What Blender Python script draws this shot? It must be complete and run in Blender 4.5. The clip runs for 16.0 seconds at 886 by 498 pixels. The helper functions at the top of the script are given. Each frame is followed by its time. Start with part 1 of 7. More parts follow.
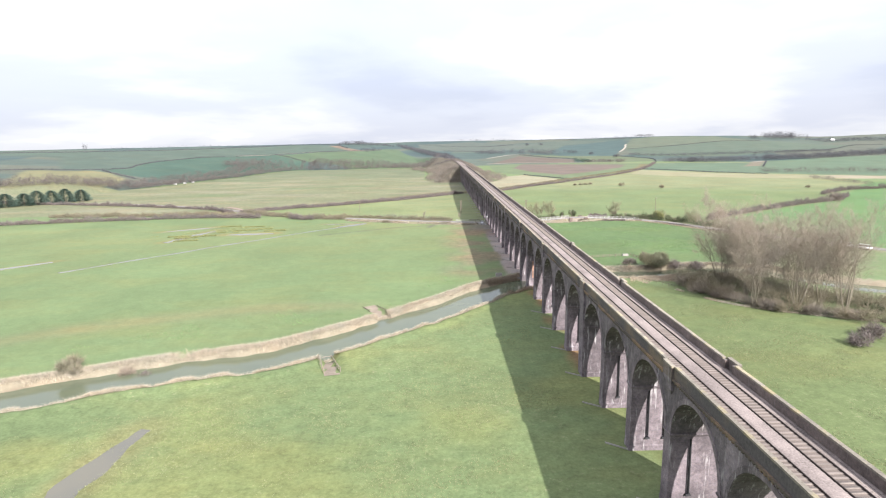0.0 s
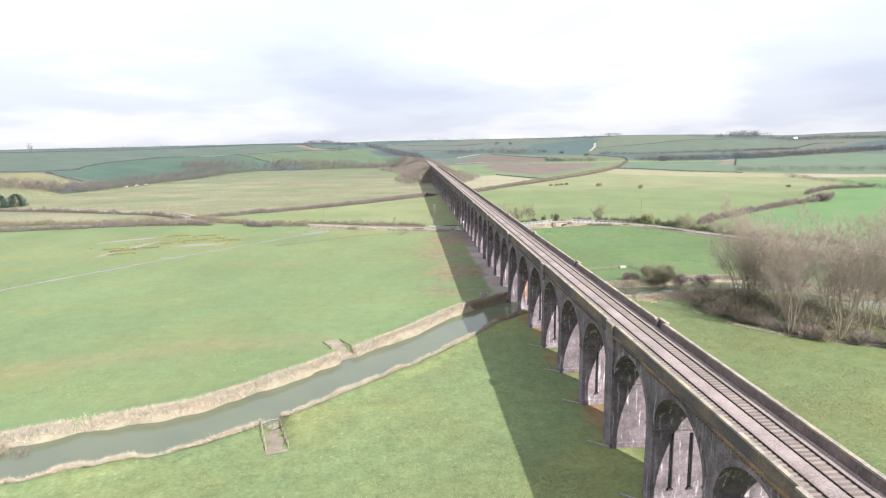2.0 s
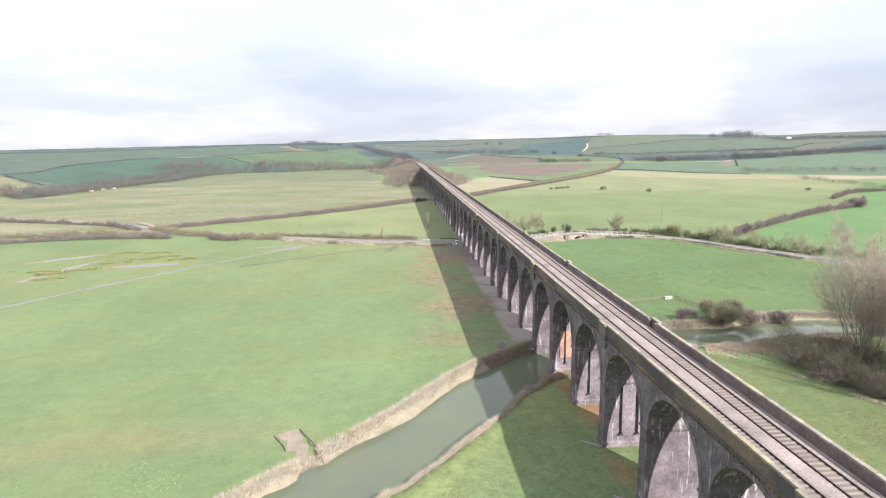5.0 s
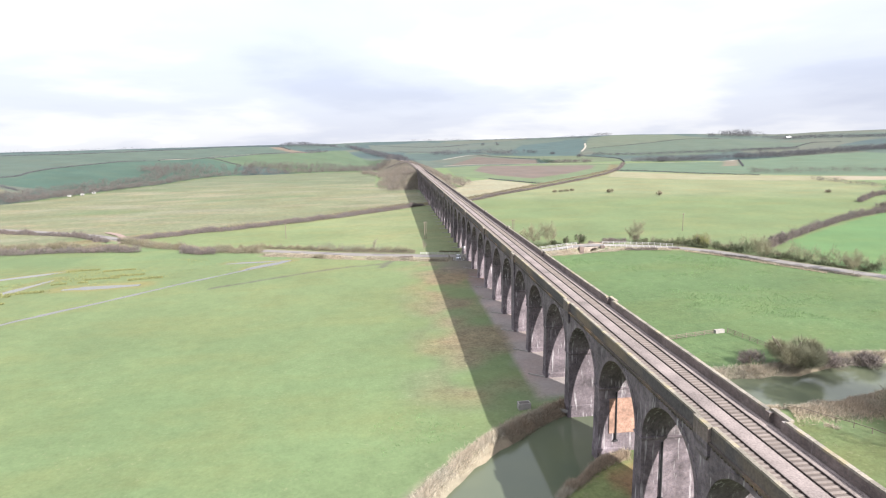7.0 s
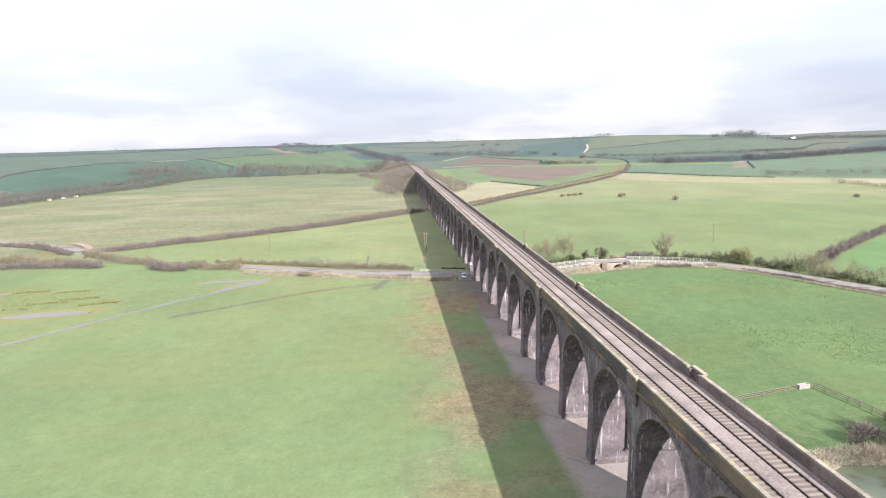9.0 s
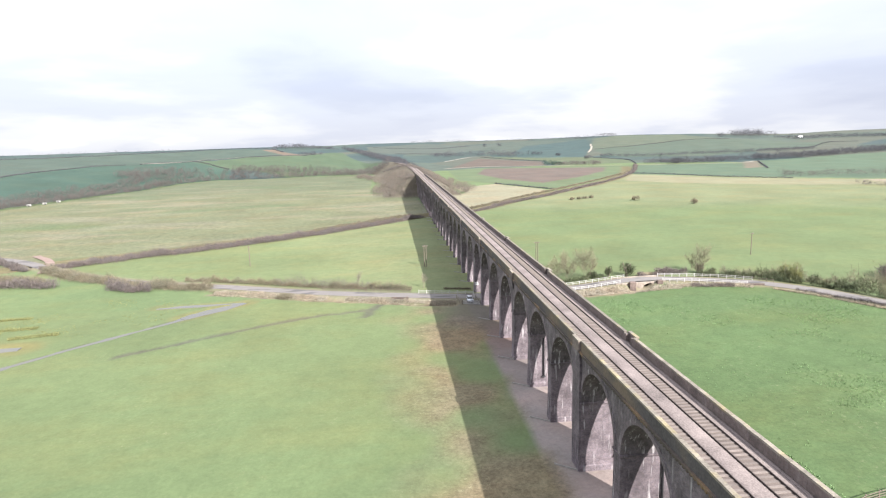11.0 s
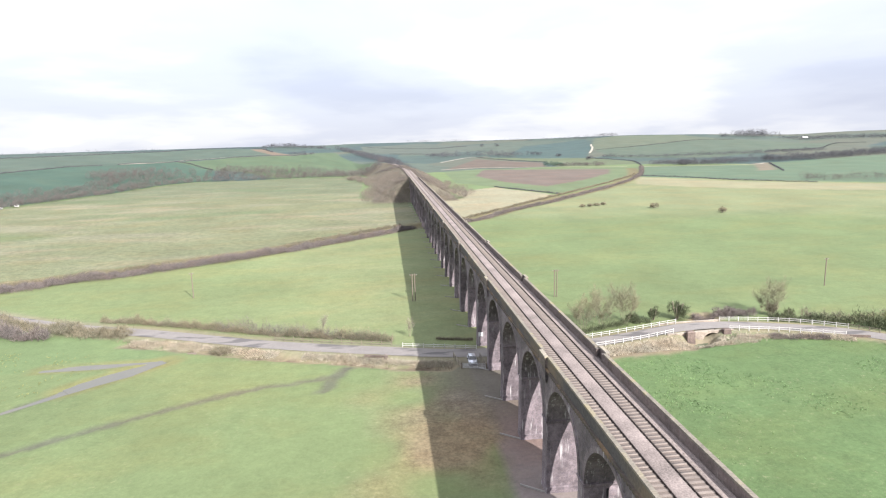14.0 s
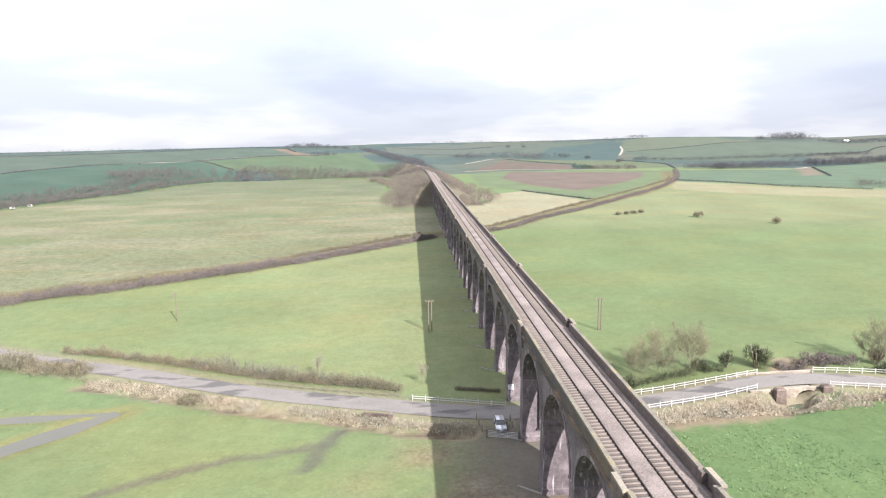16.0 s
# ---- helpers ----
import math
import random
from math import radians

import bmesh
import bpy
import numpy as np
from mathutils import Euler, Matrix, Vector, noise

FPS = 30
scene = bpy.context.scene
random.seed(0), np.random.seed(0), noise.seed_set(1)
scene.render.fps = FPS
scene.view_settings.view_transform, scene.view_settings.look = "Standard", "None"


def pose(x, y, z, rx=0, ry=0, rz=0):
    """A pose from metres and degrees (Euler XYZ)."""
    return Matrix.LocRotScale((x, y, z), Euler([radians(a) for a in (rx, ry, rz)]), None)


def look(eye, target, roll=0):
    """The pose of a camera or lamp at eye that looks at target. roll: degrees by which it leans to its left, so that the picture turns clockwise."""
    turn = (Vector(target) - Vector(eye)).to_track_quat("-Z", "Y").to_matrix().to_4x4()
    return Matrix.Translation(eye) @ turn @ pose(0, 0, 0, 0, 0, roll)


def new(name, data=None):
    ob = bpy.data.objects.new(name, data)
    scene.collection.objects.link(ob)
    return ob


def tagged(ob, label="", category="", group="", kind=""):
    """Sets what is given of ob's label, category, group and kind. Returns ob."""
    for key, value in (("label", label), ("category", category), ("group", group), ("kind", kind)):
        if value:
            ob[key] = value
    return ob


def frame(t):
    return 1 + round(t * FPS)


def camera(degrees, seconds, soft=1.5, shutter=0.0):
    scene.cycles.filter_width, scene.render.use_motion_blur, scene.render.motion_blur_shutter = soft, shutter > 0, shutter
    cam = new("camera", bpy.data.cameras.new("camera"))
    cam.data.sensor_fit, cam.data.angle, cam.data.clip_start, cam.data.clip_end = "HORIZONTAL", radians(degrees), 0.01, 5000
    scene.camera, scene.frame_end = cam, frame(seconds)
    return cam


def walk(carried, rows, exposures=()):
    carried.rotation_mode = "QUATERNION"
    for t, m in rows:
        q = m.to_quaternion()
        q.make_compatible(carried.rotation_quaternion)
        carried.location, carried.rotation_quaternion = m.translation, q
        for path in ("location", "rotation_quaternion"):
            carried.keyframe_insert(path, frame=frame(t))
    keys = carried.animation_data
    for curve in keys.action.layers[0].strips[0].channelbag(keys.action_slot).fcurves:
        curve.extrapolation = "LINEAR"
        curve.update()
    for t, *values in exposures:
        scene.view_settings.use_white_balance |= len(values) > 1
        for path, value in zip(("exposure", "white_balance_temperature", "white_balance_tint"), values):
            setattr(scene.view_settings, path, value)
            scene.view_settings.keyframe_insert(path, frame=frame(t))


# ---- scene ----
cam = camera(74.0, 16.0, soft=1.15)
PATH = [
    (0, (-0.006, 0.336, 45.72), (0.012, 2.304, 45.361), -1.0),
    (0.5, (-0.341, 7.77, 45.688), (-0.318, 9.738, 45.329), -1.0),
    (1, (-0.742, 15.189, 45.59), (-0.711, 17.156, 45.231), -1.1),
    (1.5, (-1.081, 22.61, 45.494), (-0.999, 24.575, 45.134), -1.1),
    (2, (-1.391, 30.009, 45.385), (-1.269, 31.972, 45.022), -1.1),
    (2.5, (-1.638, 37.376, 45.296), (-1.503, 39.338, 44.933), -0.9),
    (3, (-1.78, 44.681, 45.157), (-1.633, 46.641, 44.791), -1.0),
    (3.5, (-1.755, 51.968, 45.086), (-1.602, 53.929, 44.724), -1.15),
    (4, (-1.732, 59.318, 45.05), (-1.576, 61.278, 44.687), -1.1),
    (6.5, (-0.962, 96.283, 45.257), (-0.792, 98.242, 44.896), -1.4),
    (7, (-0.746, 103.859, 45.349), (-0.571, 105.818, 44.988), -1.4),
    (7.5, (-0.499, 111.479, 45.43), (-0.323, 113.439, 45.072), -1.5),
    (8, (-0.124, 119.099, 45.524), (0.053, 121.059, 45.166), -1.6),
    (8.5, (0.272, 126.748, 45.581), (0.45, 128.708, 45.223), -1.6),
    (9, (0.738, 134.312, 45.587), (0.916, 136.272, 45.228), -1.4),
    (11.5, (4.107, 171.562, 45.448), (4.28, 173.523, 45.092), -1.7),
    (12, (4.921, 179.35, 45.43), (5.094, 181.311, 45.075), -1.7),
    (12.5, (5.892, 187.384, 45.445), (6.065, 189.344, 45.09), -1.6),
    (13, (6.875, 195.518, 45.484), (7.052, 197.478, 45.128), -1.5),
    (13.5, (7.833, 203.524, 45.545), (8.013, 205.484, 45.189), -1.6),
    (14, (8.726, 211.389, 45.621), (8.911, 213.348, 45.263), -1.5),
    (14.5, (9.532, 218.914, 45.708), (9.721, 220.873, 45.35), -1.5),
    (15, (10.24, 226.065, 45.807), (10.43, 228.024, 45.45), -1.6),
    (15.5, (10.965, 232.638, 45.904), (11.113, 234.602, 45.552), -1.5),
    (16, (11.72, 238.636, 45.885), (11.824, 240.601, 45.531), -1.1),
]
walk(cam, [(t, look(eye, target, roll)) for t, eye, target, roll in PATH])

# ---- light: a March sun through broken cloud ----
SUN_TO = Vector((0.50, -0.866, 0.0)).normalized()
SUN_EL = radians(34)
sun_dir = Vector((SUN_TO.x * math.cos(SUN_EL), SUN_TO.y * math.cos(SUN_EL), math.sin(SUN_EL)))
sun = new("sun", bpy.data.lights.new("sun", "SUN"))
sun.data.energy, sun.data.angle, sun.data.color = 3.85, radians(0.6), (1.0, 0.96, 0.94)
sun.matrix_world = look((0, 0, 300), Vector((0, 0, 300)) - sun_dir)
scene.view_settings.exposure = 1.7

world = bpy.data.worlds.new("world")
scene.world = world
world.use_nodes = True
wn, wl = world.node_tree.nodes, world.node_tree.links
wn.clear()
w_out = wn.new("ShaderNodeOutputWorld")
w_bg = wn.new("ShaderNodeBackground")
w_sky = wn.new("ShaderNodeTexSky")
w_sky.sky_type, w_sky.sun_disc = "NISHITA", False
w_sky.sun_elevation = SUN_EL
w_sky.sun_rotation = math.atan2(SUN_TO.x, SUN_TO.y)
w_sky.dust_density = 2.0
w_sc = wn.new("ShaderNodeVectorMath")
w_sc.operation = "SCALE"
w_sc.inputs["Scale"].default_value = 0.10
wl.new(w_sky.outputs[0], w_sc.inputs[0])
# cloud sheet: the direction is laid on a flat layer so that clouds flatten towards the horizon
w_co = wn.new("ShaderNodeTexCoord")
w_sep = wn.new("ShaderNodeSeparateXYZ")
wl.new(w_co.outputs["Generated"], w_sep.inputs[0])
w_h = wn.new("ShaderNodeMath")
w_h.operation = "ADD"
w_h.inputs[1].default_value = 0.16
w_abs = wn.new("ShaderNodeMath")
w_abs.operation = "ABSOLUTE"
wl.new(w_sep.outputs[2], w_abs.inputs[0])
wl.new(w_abs.outputs[0], w_h.inputs[0])
w_dx = wn.new("ShaderNodeMath")
w_dy = wn.new("ShaderNodeMath")
w_dx.operation = w_dy.operation = "DIVIDE"
wl.new(w_sep.outputs[0], w_dx.inputs[0])
wl.new(w_h.outputs[0], w_dx.inputs[1])
wl.new(w_sep.outputs[1], w_dy.inputs[0])
wl.new(w_h.outputs[0], w_dy.inputs[1])
w_com = wn.new("ShaderNodeCombineXYZ")
wl.new(w_dx.outputs[0], w_com.inputs[0])
wl.new(w_dy.outputs[0], w_com.inputs[1])
w_noise = wn.new("ShaderNodeTexNoise")
w_noise.inputs["Scale"].default_value = 0.42
w_noise.inputs["Detail"].default_value = 6.0
w_noise.inputs["Roughness"].default_value = 0.52
w_noise.inputs["Distortion"].default_value = 0.15
w_shift = wn.new("ShaderNodeVectorMath")
w_shift.operation = "ADD"
w_shift.inputs[1].default_value = (3.7, -4.6, 0.0)
wl.new(w_com.outputs[0], w_shift.inputs[0])
wl.new(w_shift.outputs[0], w_noise.inputs["Vector"])
w_ramp = wn.new("ShaderNodeValToRGB")
w_ramp.color_ramp.interpolation = "EASE"
w_ramp.color_ramp.elements[0].position = 0.32
w_ramp.color_ramp.elements[0].color = (0.41, 0.42, 0.46, 1)
w_ramp.color_ramp.elements[1].position = 0.71
w_ramp.color_ramp.elements[1].color = (0.205, 0.218, 0.268, 1)
e = w_ramp.color_ramp.elements.new(0.43)
e.color = (0.305, 0.31, 0.33, 1)
e = w_ramp.color_ramp.elements.new(0.55)
e.color = (0.246, 0.258, 0.300, 1)
wl.new(w_noise.outputs[0], w_ramp.inputs[0])
w_mix = wn.new("ShaderNodeMixRGB")
w_mix.inputs[0].default_value = 0.94
wl.new(w_sc.outputs[0], w_mix.inputs[1])
wl.new(w_ramp.outputs[0], w_mix.inputs[2])
wl.new(w_mix.outputs[0], w_bg.inputs[0])
# a clouded sky is brighter overhead than at the horizon
w_up = wn.new("ShaderNodeMath")
w_up.operation = "MULTIPLY_ADD"
w_up.inputs[1].default_value, w_up.inputs[2].default_value = 1.35, 0.95
wl.new(w_abs.outputs[0], w_up.inputs[0])
wl.new(w_up.outputs[0], w_bg.inputs[1])
wl.new(w_bg.outputs[0], w_out.inputs[0])

# ---- materials ----
def mat(name, base, rough=0.85, metal=0.0, scale=1.0, vary=0.25, fine=12.0, bump=0.15, second=None, second_at=(0.5, 0.62),
        stretch=(1, 1, 1), per_piece=0.0, spec=0.4):
    """A two-scale procedural surface: broad patches, fine grain and relief at world size."""
    m = bpy.data.materials.new(name)
    m.use_nodes = True
    n, l = m.node_tree.nodes, m.node_tree.links
    b = n["Principled BSDF"]
    co = n.new("ShaderNodeNewGeometry")
    mp = n.new("ShaderNodeMapping")
    mp.inputs["Scale"].default_value = stretch
    l.new(co.outputs["Position"], mp.inputs[0])
    big = n.new("ShaderNodeTexNoise")
    big.inputs["Scale"].default_value = scale
    big.inputs["Detail"].default_value = 4
    l.new(mp.outputs[0], big.inputs["Vector"])
    small = n.new("ShaderNodeTexNoise")
    small.inputs["Scale"].default_value = fine
    small.inputs["Detail"].default_value = 3
    l.new(mp.outputs[0], small.inputs["Vector"])
    add = n.new("ShaderNodeMath")
    add.operation = "ADD"
    l.new(big.outputs[0], add.inputs[0])
    l.new(small.outputs[0], add.inputs[1])
    rng = n.new("ShaderNodeMapRange")
    rng.inputs[1].default_value, rng.inputs[2].default_value = 0.6, 1.4
    rng.inputs[3].default_value, rng.inputs[4].default_value = 1 - vary, 1 + vary
    l.new(add.outputs[0], rng.inputs[0])
    value = rng.outputs[0]
    if per_piece:
        info = n.new("ShaderNodeObjectInfo")
        r2 = n.new("ShaderNodeMapRange")
        r2.inputs[3].default_value, r2.inputs[4].default_value = 1 - per_piece, 1 + per_piece
        l.new(info.outputs["Random"], r2.inputs[0])
        mu = n.new("ShaderNodeMath")
        mu.operation = "MULTIPLY"
        l.new(value, mu.inputs[0])
        l.new(r2.outputs[0], mu.inputs[1])
        value = mu.outputs[0]
    colour = n.new("ShaderNodeRGB")
    colour.outputs[0].default_value = (*base, 1)
    src = colour.outputs[0]
    if second:
        mx = n.new("ShaderNodeMixRGB")
        r3 = n.new("ShaderNodeMapRange")
        r3.inputs[1].default_value, r3.inputs[2].default_value = second_at
        l.new(big.outputs[0], r3.inputs[0])
        l.new(r3.outputs[0], mx.inputs[0])
        mx.inputs[2].default_value = (*second, 1)
        l.new(src, mx.inputs[1])
        src = mx.outputs[0]
    sc = n.new("ShaderNodeVectorMath")
    sc.operation = "SCALE"
    l.new(src, sc.inputs[0])
    l.new(value, sc.inputs["Scale"])
    l.new(sc.outputs[0], b.inputs["Base Color"])
    b.inputs["Roughness"].default_value = rough
    b.inputs["Metallic"].default_value = metal
    b.inputs["Specular IOR Level"].default_value = spec
    if bump:
        bp = n.new("ShaderNodeBump")
        bp.inputs["Strength"].default_value = bump
        bp.inputs["Distance"].default_value = 0.05
        l.new(small.outputs[0], bp.inputs["Height"])
        l.new(bp.outputs[0], b.inputs["Normal"])
    return m


def brick_mat(name, base, alt, mortar, white=0.5, streak_at=(0.60, 0.74), damp=0.4):
    """Weathered brickwork: courses, blotches of two brick colours, pale lime runs and dark soot, in world metres."""
    m = bpy.data.materials.new(name)
    m.use_nodes = True
    n, l = m.node_tree.nodes, m.node_tree.links
    b = n["Principled BSDF"]
    geo = n.new("ShaderNodeNewGeometry")
    sep = n.new("ShaderNodeSeparateXYZ")
    l.new(geo.outputs["Position"], sep.inputs[0])
    xy = n.new("ShaderNodeMath")
    xy.operation = "ADD"
    l.new(sep.outputs[0], xy.inputs[0])
    l.new(sep.outputs[1], xy.inputs[1])
    com = n.new("ShaderNodeCombineXYZ")
    l.new(xy.outputs[0], com.inputs[0])
    l.new(sep.outputs[2], com.inputs[1])
    br = n.new("ShaderNodeTexBrick")
    br.inputs["Scale"].default_value = 1.0
    br.inputs["Brick Width"].default_value = 0.23
    br.inputs["Row Height"].default_value = 0.075
    br.inputs["Mortar Size"].default_value = 0.008
    br.inputs["Color1"].default_value = (*base, 1)
    br.inputs["Color2"].default_value = (*alt, 1)
    br.inputs["Mortar"].default_value = (*mortar, 1)
    l.new(com.outputs[0], br.inputs["Vector"])
    big = n.new("ShaderNodeTexNoise")
    big.inputs["Scale"].default_value = 0.35
    big.inputs["Detail"].default_value = 6
    big.inputs["Roughness"].default_value = 0.65
    l.new(geo.outputs["Position"], big.inputs["Vector"])
    r1 = n.new("ShaderNodeMapRange")
    r1.inputs[1].default_value, r1.inputs[2].default_value = 0.3, 0.7
    r1.inputs[3].default_value, r1.inputs[4].default_value = 1 - damp, 1 + damp
    l.new(big.outputs[0], r1.inputs[0])
    info = n.new("ShaderNodeObjectInfo")
    r0 = n.new("ShaderNodeMapRange")
    r0.inputs[3].default_value, r0.inputs[4].default_value = 0.82, 1.2
    l.new(info.outputs["Random"], r0.inputs[0])
    grit = n.new("ShaderNodeTexNoise")
    grit.inputs["Scale"].default_value = 2.0
    grit.inputs["Detail"].default_value = 5
    grit.inputs["Roughness"].default_value = 0.75
    l.new(geo.outputs["Position"], grit.inputs["Vector"])
    r5 = n.new("ShaderNodeMapRange")
    r5.inputs[1].default_value, r5.inputs[2].default_value = 0.32, 0.68
    r5.inputs[3].default_value, r5.inputs[4].default_value = 0.68, 1.32
    l.new(grit.outputs[0], r5.inputs[0])
    m0 = n.new("ShaderNodeMath")
    m0.operation = "MULTIPLY"
    l.new(r5.outputs[0], m0.inputs[0])
    l.new(r0.outputs[0], m0.inputs[1])
    mu = n.new("ShaderNodeMath")
    mu.operation = "MULTIPLY"
    l.new(r1.outputs[0], mu.inputs[0])
    l.new(m0.outputs[0], mu.inputs[1])
    sc = n.new("ShaderNodeVectorMath")
    sc.operation = "SCALE"
    l.new(br.outputs[0], sc.inputs[0])
    l.new(mu.outputs[0], sc.inputs["Scale"])
    # lime runs: noise drawn out down the wall
    mp = n.new("ShaderNodeMapping")
    mp.inputs["Scale"].default_value = (2.2, 2.2, 0.26)
    l.new(geo.outputs["Position"], mp.inputs[0])
    st = n.new("ShaderNodeTexNoise")
    st.inputs["Scale"].default_value = 1.0
    st.inputs["Detail"].default_value = 5
    st.inputs["Roughness"].default_value = 0.6
    l.new(mp.outputs[0], st.inputs["Vector"])
    r2 = n.new("ShaderNodeMapRange")
    r2.inputs[1].default_value, r2.inputs[2].default_value = streak_at
    r2.inputs[3].default_value, r2.inputs[4].default_value = 0.0, white
    l.new(st.outputs[0], r2.inputs[0])
    mx = n.new("ShaderNodeMixRGB")
    l.new(r2.outputs[0], mx.inputs[0])
    l.new(sc.outputs[0], mx.inputs[1])
    mx.inputs[2].default_value = (0.42, 0.40, 0.40, 1)
    l.new(mx.outputs[0], b.inputs["Base Color"])
    b.inputs["Roughness"].default_value = 0.78
    b.inputs["Specular IOR Level"].default_value = 0.35
    bp = n.new("ShaderNodeBump")
    bp.inputs["Strength"].default_value = 0.35
    bp.inputs["Distance"].default_value = 0.02
    l.new(br.outputs["Fac"], bp.inputs["Height"])
    bp.invert = True
    l.new(bp.outputs[0], b.inputs["Normal"])
    return m


def ground_mat():
    m = bpy.data.materials.new("field_grass")
    m.use_nodes = True
    n, l = m.node_tree.nodes, m.node_tree.links
    b = n["Principled BSDF"]
    at = n.new("ShaderNodeAttribute")
    at.attribute_name = "field"
    geo = n.new("ShaderNodeNewGeometry")

    def tex(scale, detail, rough=0.6, stretch=(1, 1, 1), turn=0):
        mp = n.new("ShaderNodeMapping")
        mp.inputs["Scale"].default_value = stretch
        mp.inputs["Rotation"].default_value = (0, 0, radians(turn))
        l.new(geo.outputs["Position"], mp.inputs[0])
        t = n.new("ShaderNodeTexNoise")
        t.inputs["Scale"].default_value = scale
        t.inputs["Detail"].default_value = detail
        t.inputs["Roughness"].default_value = rough
        l.new(mp.outputs[0], t.inputs["Vector"])
        return t.outputs[0]

    def rng(src, a, b2, lo, hi):
        r = n.new("ShaderNodeMapRange")
        r.inputs[1].default_value, r.inputs[2].default_value = a, b2
        r.inputs[3].default_value, r.inputs[4].default_value = lo, hi
        l.new(src, r.inputs[0])
        return r.outputs[0]

    broad = tex(0.028, 5, 0.6, (1, 0.75, 1), 20)
    mid = tex(0.30, 7, 0.8)
    tuft = tex(1.5, 4, 0.75)
    streak = tex(0.03, 6, 0.68, (0.8, 1.5, 1), -12)
    # rough tussocks: strength comes from the field's own alpha
    tv = rng(tuft, 0.3, 0.7, -0.5, 0.5)
    mv = rng(mid, 0.3, 0.7, -0.62, 0.62)
    sum1 = n.new("ShaderNodeMath")
    sum1.operation = "ADD"
    l.new(tv, sum1.inputs[0])
    l.new(mv, sum1.inputs[1])
    mul = n.new("ShaderNodeMath")
    mul.operation = "MULTIPLY_ADD"
    l.new(sum1.outputs[0], mul.inputs[0])
    l.new(at.outputs["Alpha"], mul.inputs[1])
    mul.inputs[2].default_value = 1.0
    bv = rng(broad, 0.25, 0.75, 0.84, 1.16)
    mul2 = n.new("ShaderNodeMath")
    mul2.operation = "MULTIPLY"
    l.new(mul.outputs[0], mul2.inputs[0])
    l.new(bv, mul2.inputs[1])
    # drift towards straw where the broad streaks say so
    mx = n.new("ShaderNodeMixRGB")
    mx.blend_type = "MULTIPLY"
    mx.inputs[2].default_value = (1.16, 1.0, 0.94, 1)
    l.new(rng(streak, 0.45, 0.70, 0.0, 1.0), mx.inputs[0])
    l.new(at.outputs["Color"], mx.inputs[1])
    # pale dead tufts scattered through the rougher fields
    dead = n.new("ShaderNodeMath")
    dead.operation = "MULTIPLY"
    l.new(rng(tex(0.85, 6, 0.8), 0.56, 0.70, 0.0, 2.0), dead.inputs[0])
    l.new(at.outputs["Alpha"], dead.inputs[1])
    patch = n.new("ShaderNodeMath")
    patch.operation = "MULTIPLY"
    l.new(dead.outputs[0], patch.inputs[0])
    l.new(rng(tex(0.06, 4, 0.6), 0.42, 0.62, 0.15, 1.0), patch.inputs[1])
    mx3 = n.new("ShaderNodeMixRGB")
    mx3.use_clamp = True
    l.new(patch.outputs[0], mx3.inputs[0])
    l.new(mx.outputs[0], mx3.inputs[1])
    mx3.inputs[2].default_value = (0.235, 0.225, 0.135, 1)
    sc = n.new("ShaderNodeVectorMath")
    sc.operation = "SCALE"
    l.new(mx3.outputs[0], sc.inputs[0])
    l.new(mul2.outputs[0], sc.inputs["Scale"])
    l.new(sc.outputs[0], b.inputs["Base Color"])
    b.inputs["Roughness"].default_value = 0.9
    b.inputs["Specular IOR Level"].default_value = 0.15
    bp = n.new("ShaderNodeBump")
    bp.inputs["Strength"].default_value = 0.8
    bp.inputs["Distance"].default_value = 0.12
    l.new(tuft, bp.inputs["Height"])
    l.new(bp.outputs[0], b.inputs["Normal"])
    return m


def water_mat(name, base, rough=0.06, ripple=0.06):
    m = bpy.data.materials.new(name)
    m.use_nodes = True
    n, l = m.node_tree.nodes, m.node_tree.links
    b = n["Principled BSDF"]
    b.inputs["Roughness"].default_value = rough
    b.inputs["IOR"].default_value = 1.33
    geo = n.new("ShaderNodeNewGeometry")
    t = n.new("ShaderNodeTexNoise")
    t.inputs["Scale"].default_value = 0.12
    t.inputs["Detail"].default_value = 4
    l.new(geo.outputs["Position"], t.inputs["Vector"])
    mx = n.new("ShaderNodeMixRGB")
    mx.inputs[1].default_value = (*base, 1)
    mx.inputs[2].default_value = (base[0] * 1.5, base[1] * 1.35, base[2] * 1.1, 1)
    l.new(t.outputs[0], mx.inputs[0])
    l.new(mx.outputs[0], b.inputs["Base Color"])
    t2 = n.new("ShaderNodeTexNoise")
    t2.inputs["Scale"].default_value = 1.6
    t2.inputs["Detail"].default_value = 3
    l.new(geo.outputs["Position"], t2.inputs["Vector"])
    bp = n.new("ShaderNodeBump")
    bp.inputs["Strength"].default_value = ripple
    bp.inputs["Distance"].default_value = 0.05
    l.new(t2.outputs[0], bp.inputs["Height"])
    l.new(bp.outputs[0], b.inputs["Normal"])
    return m


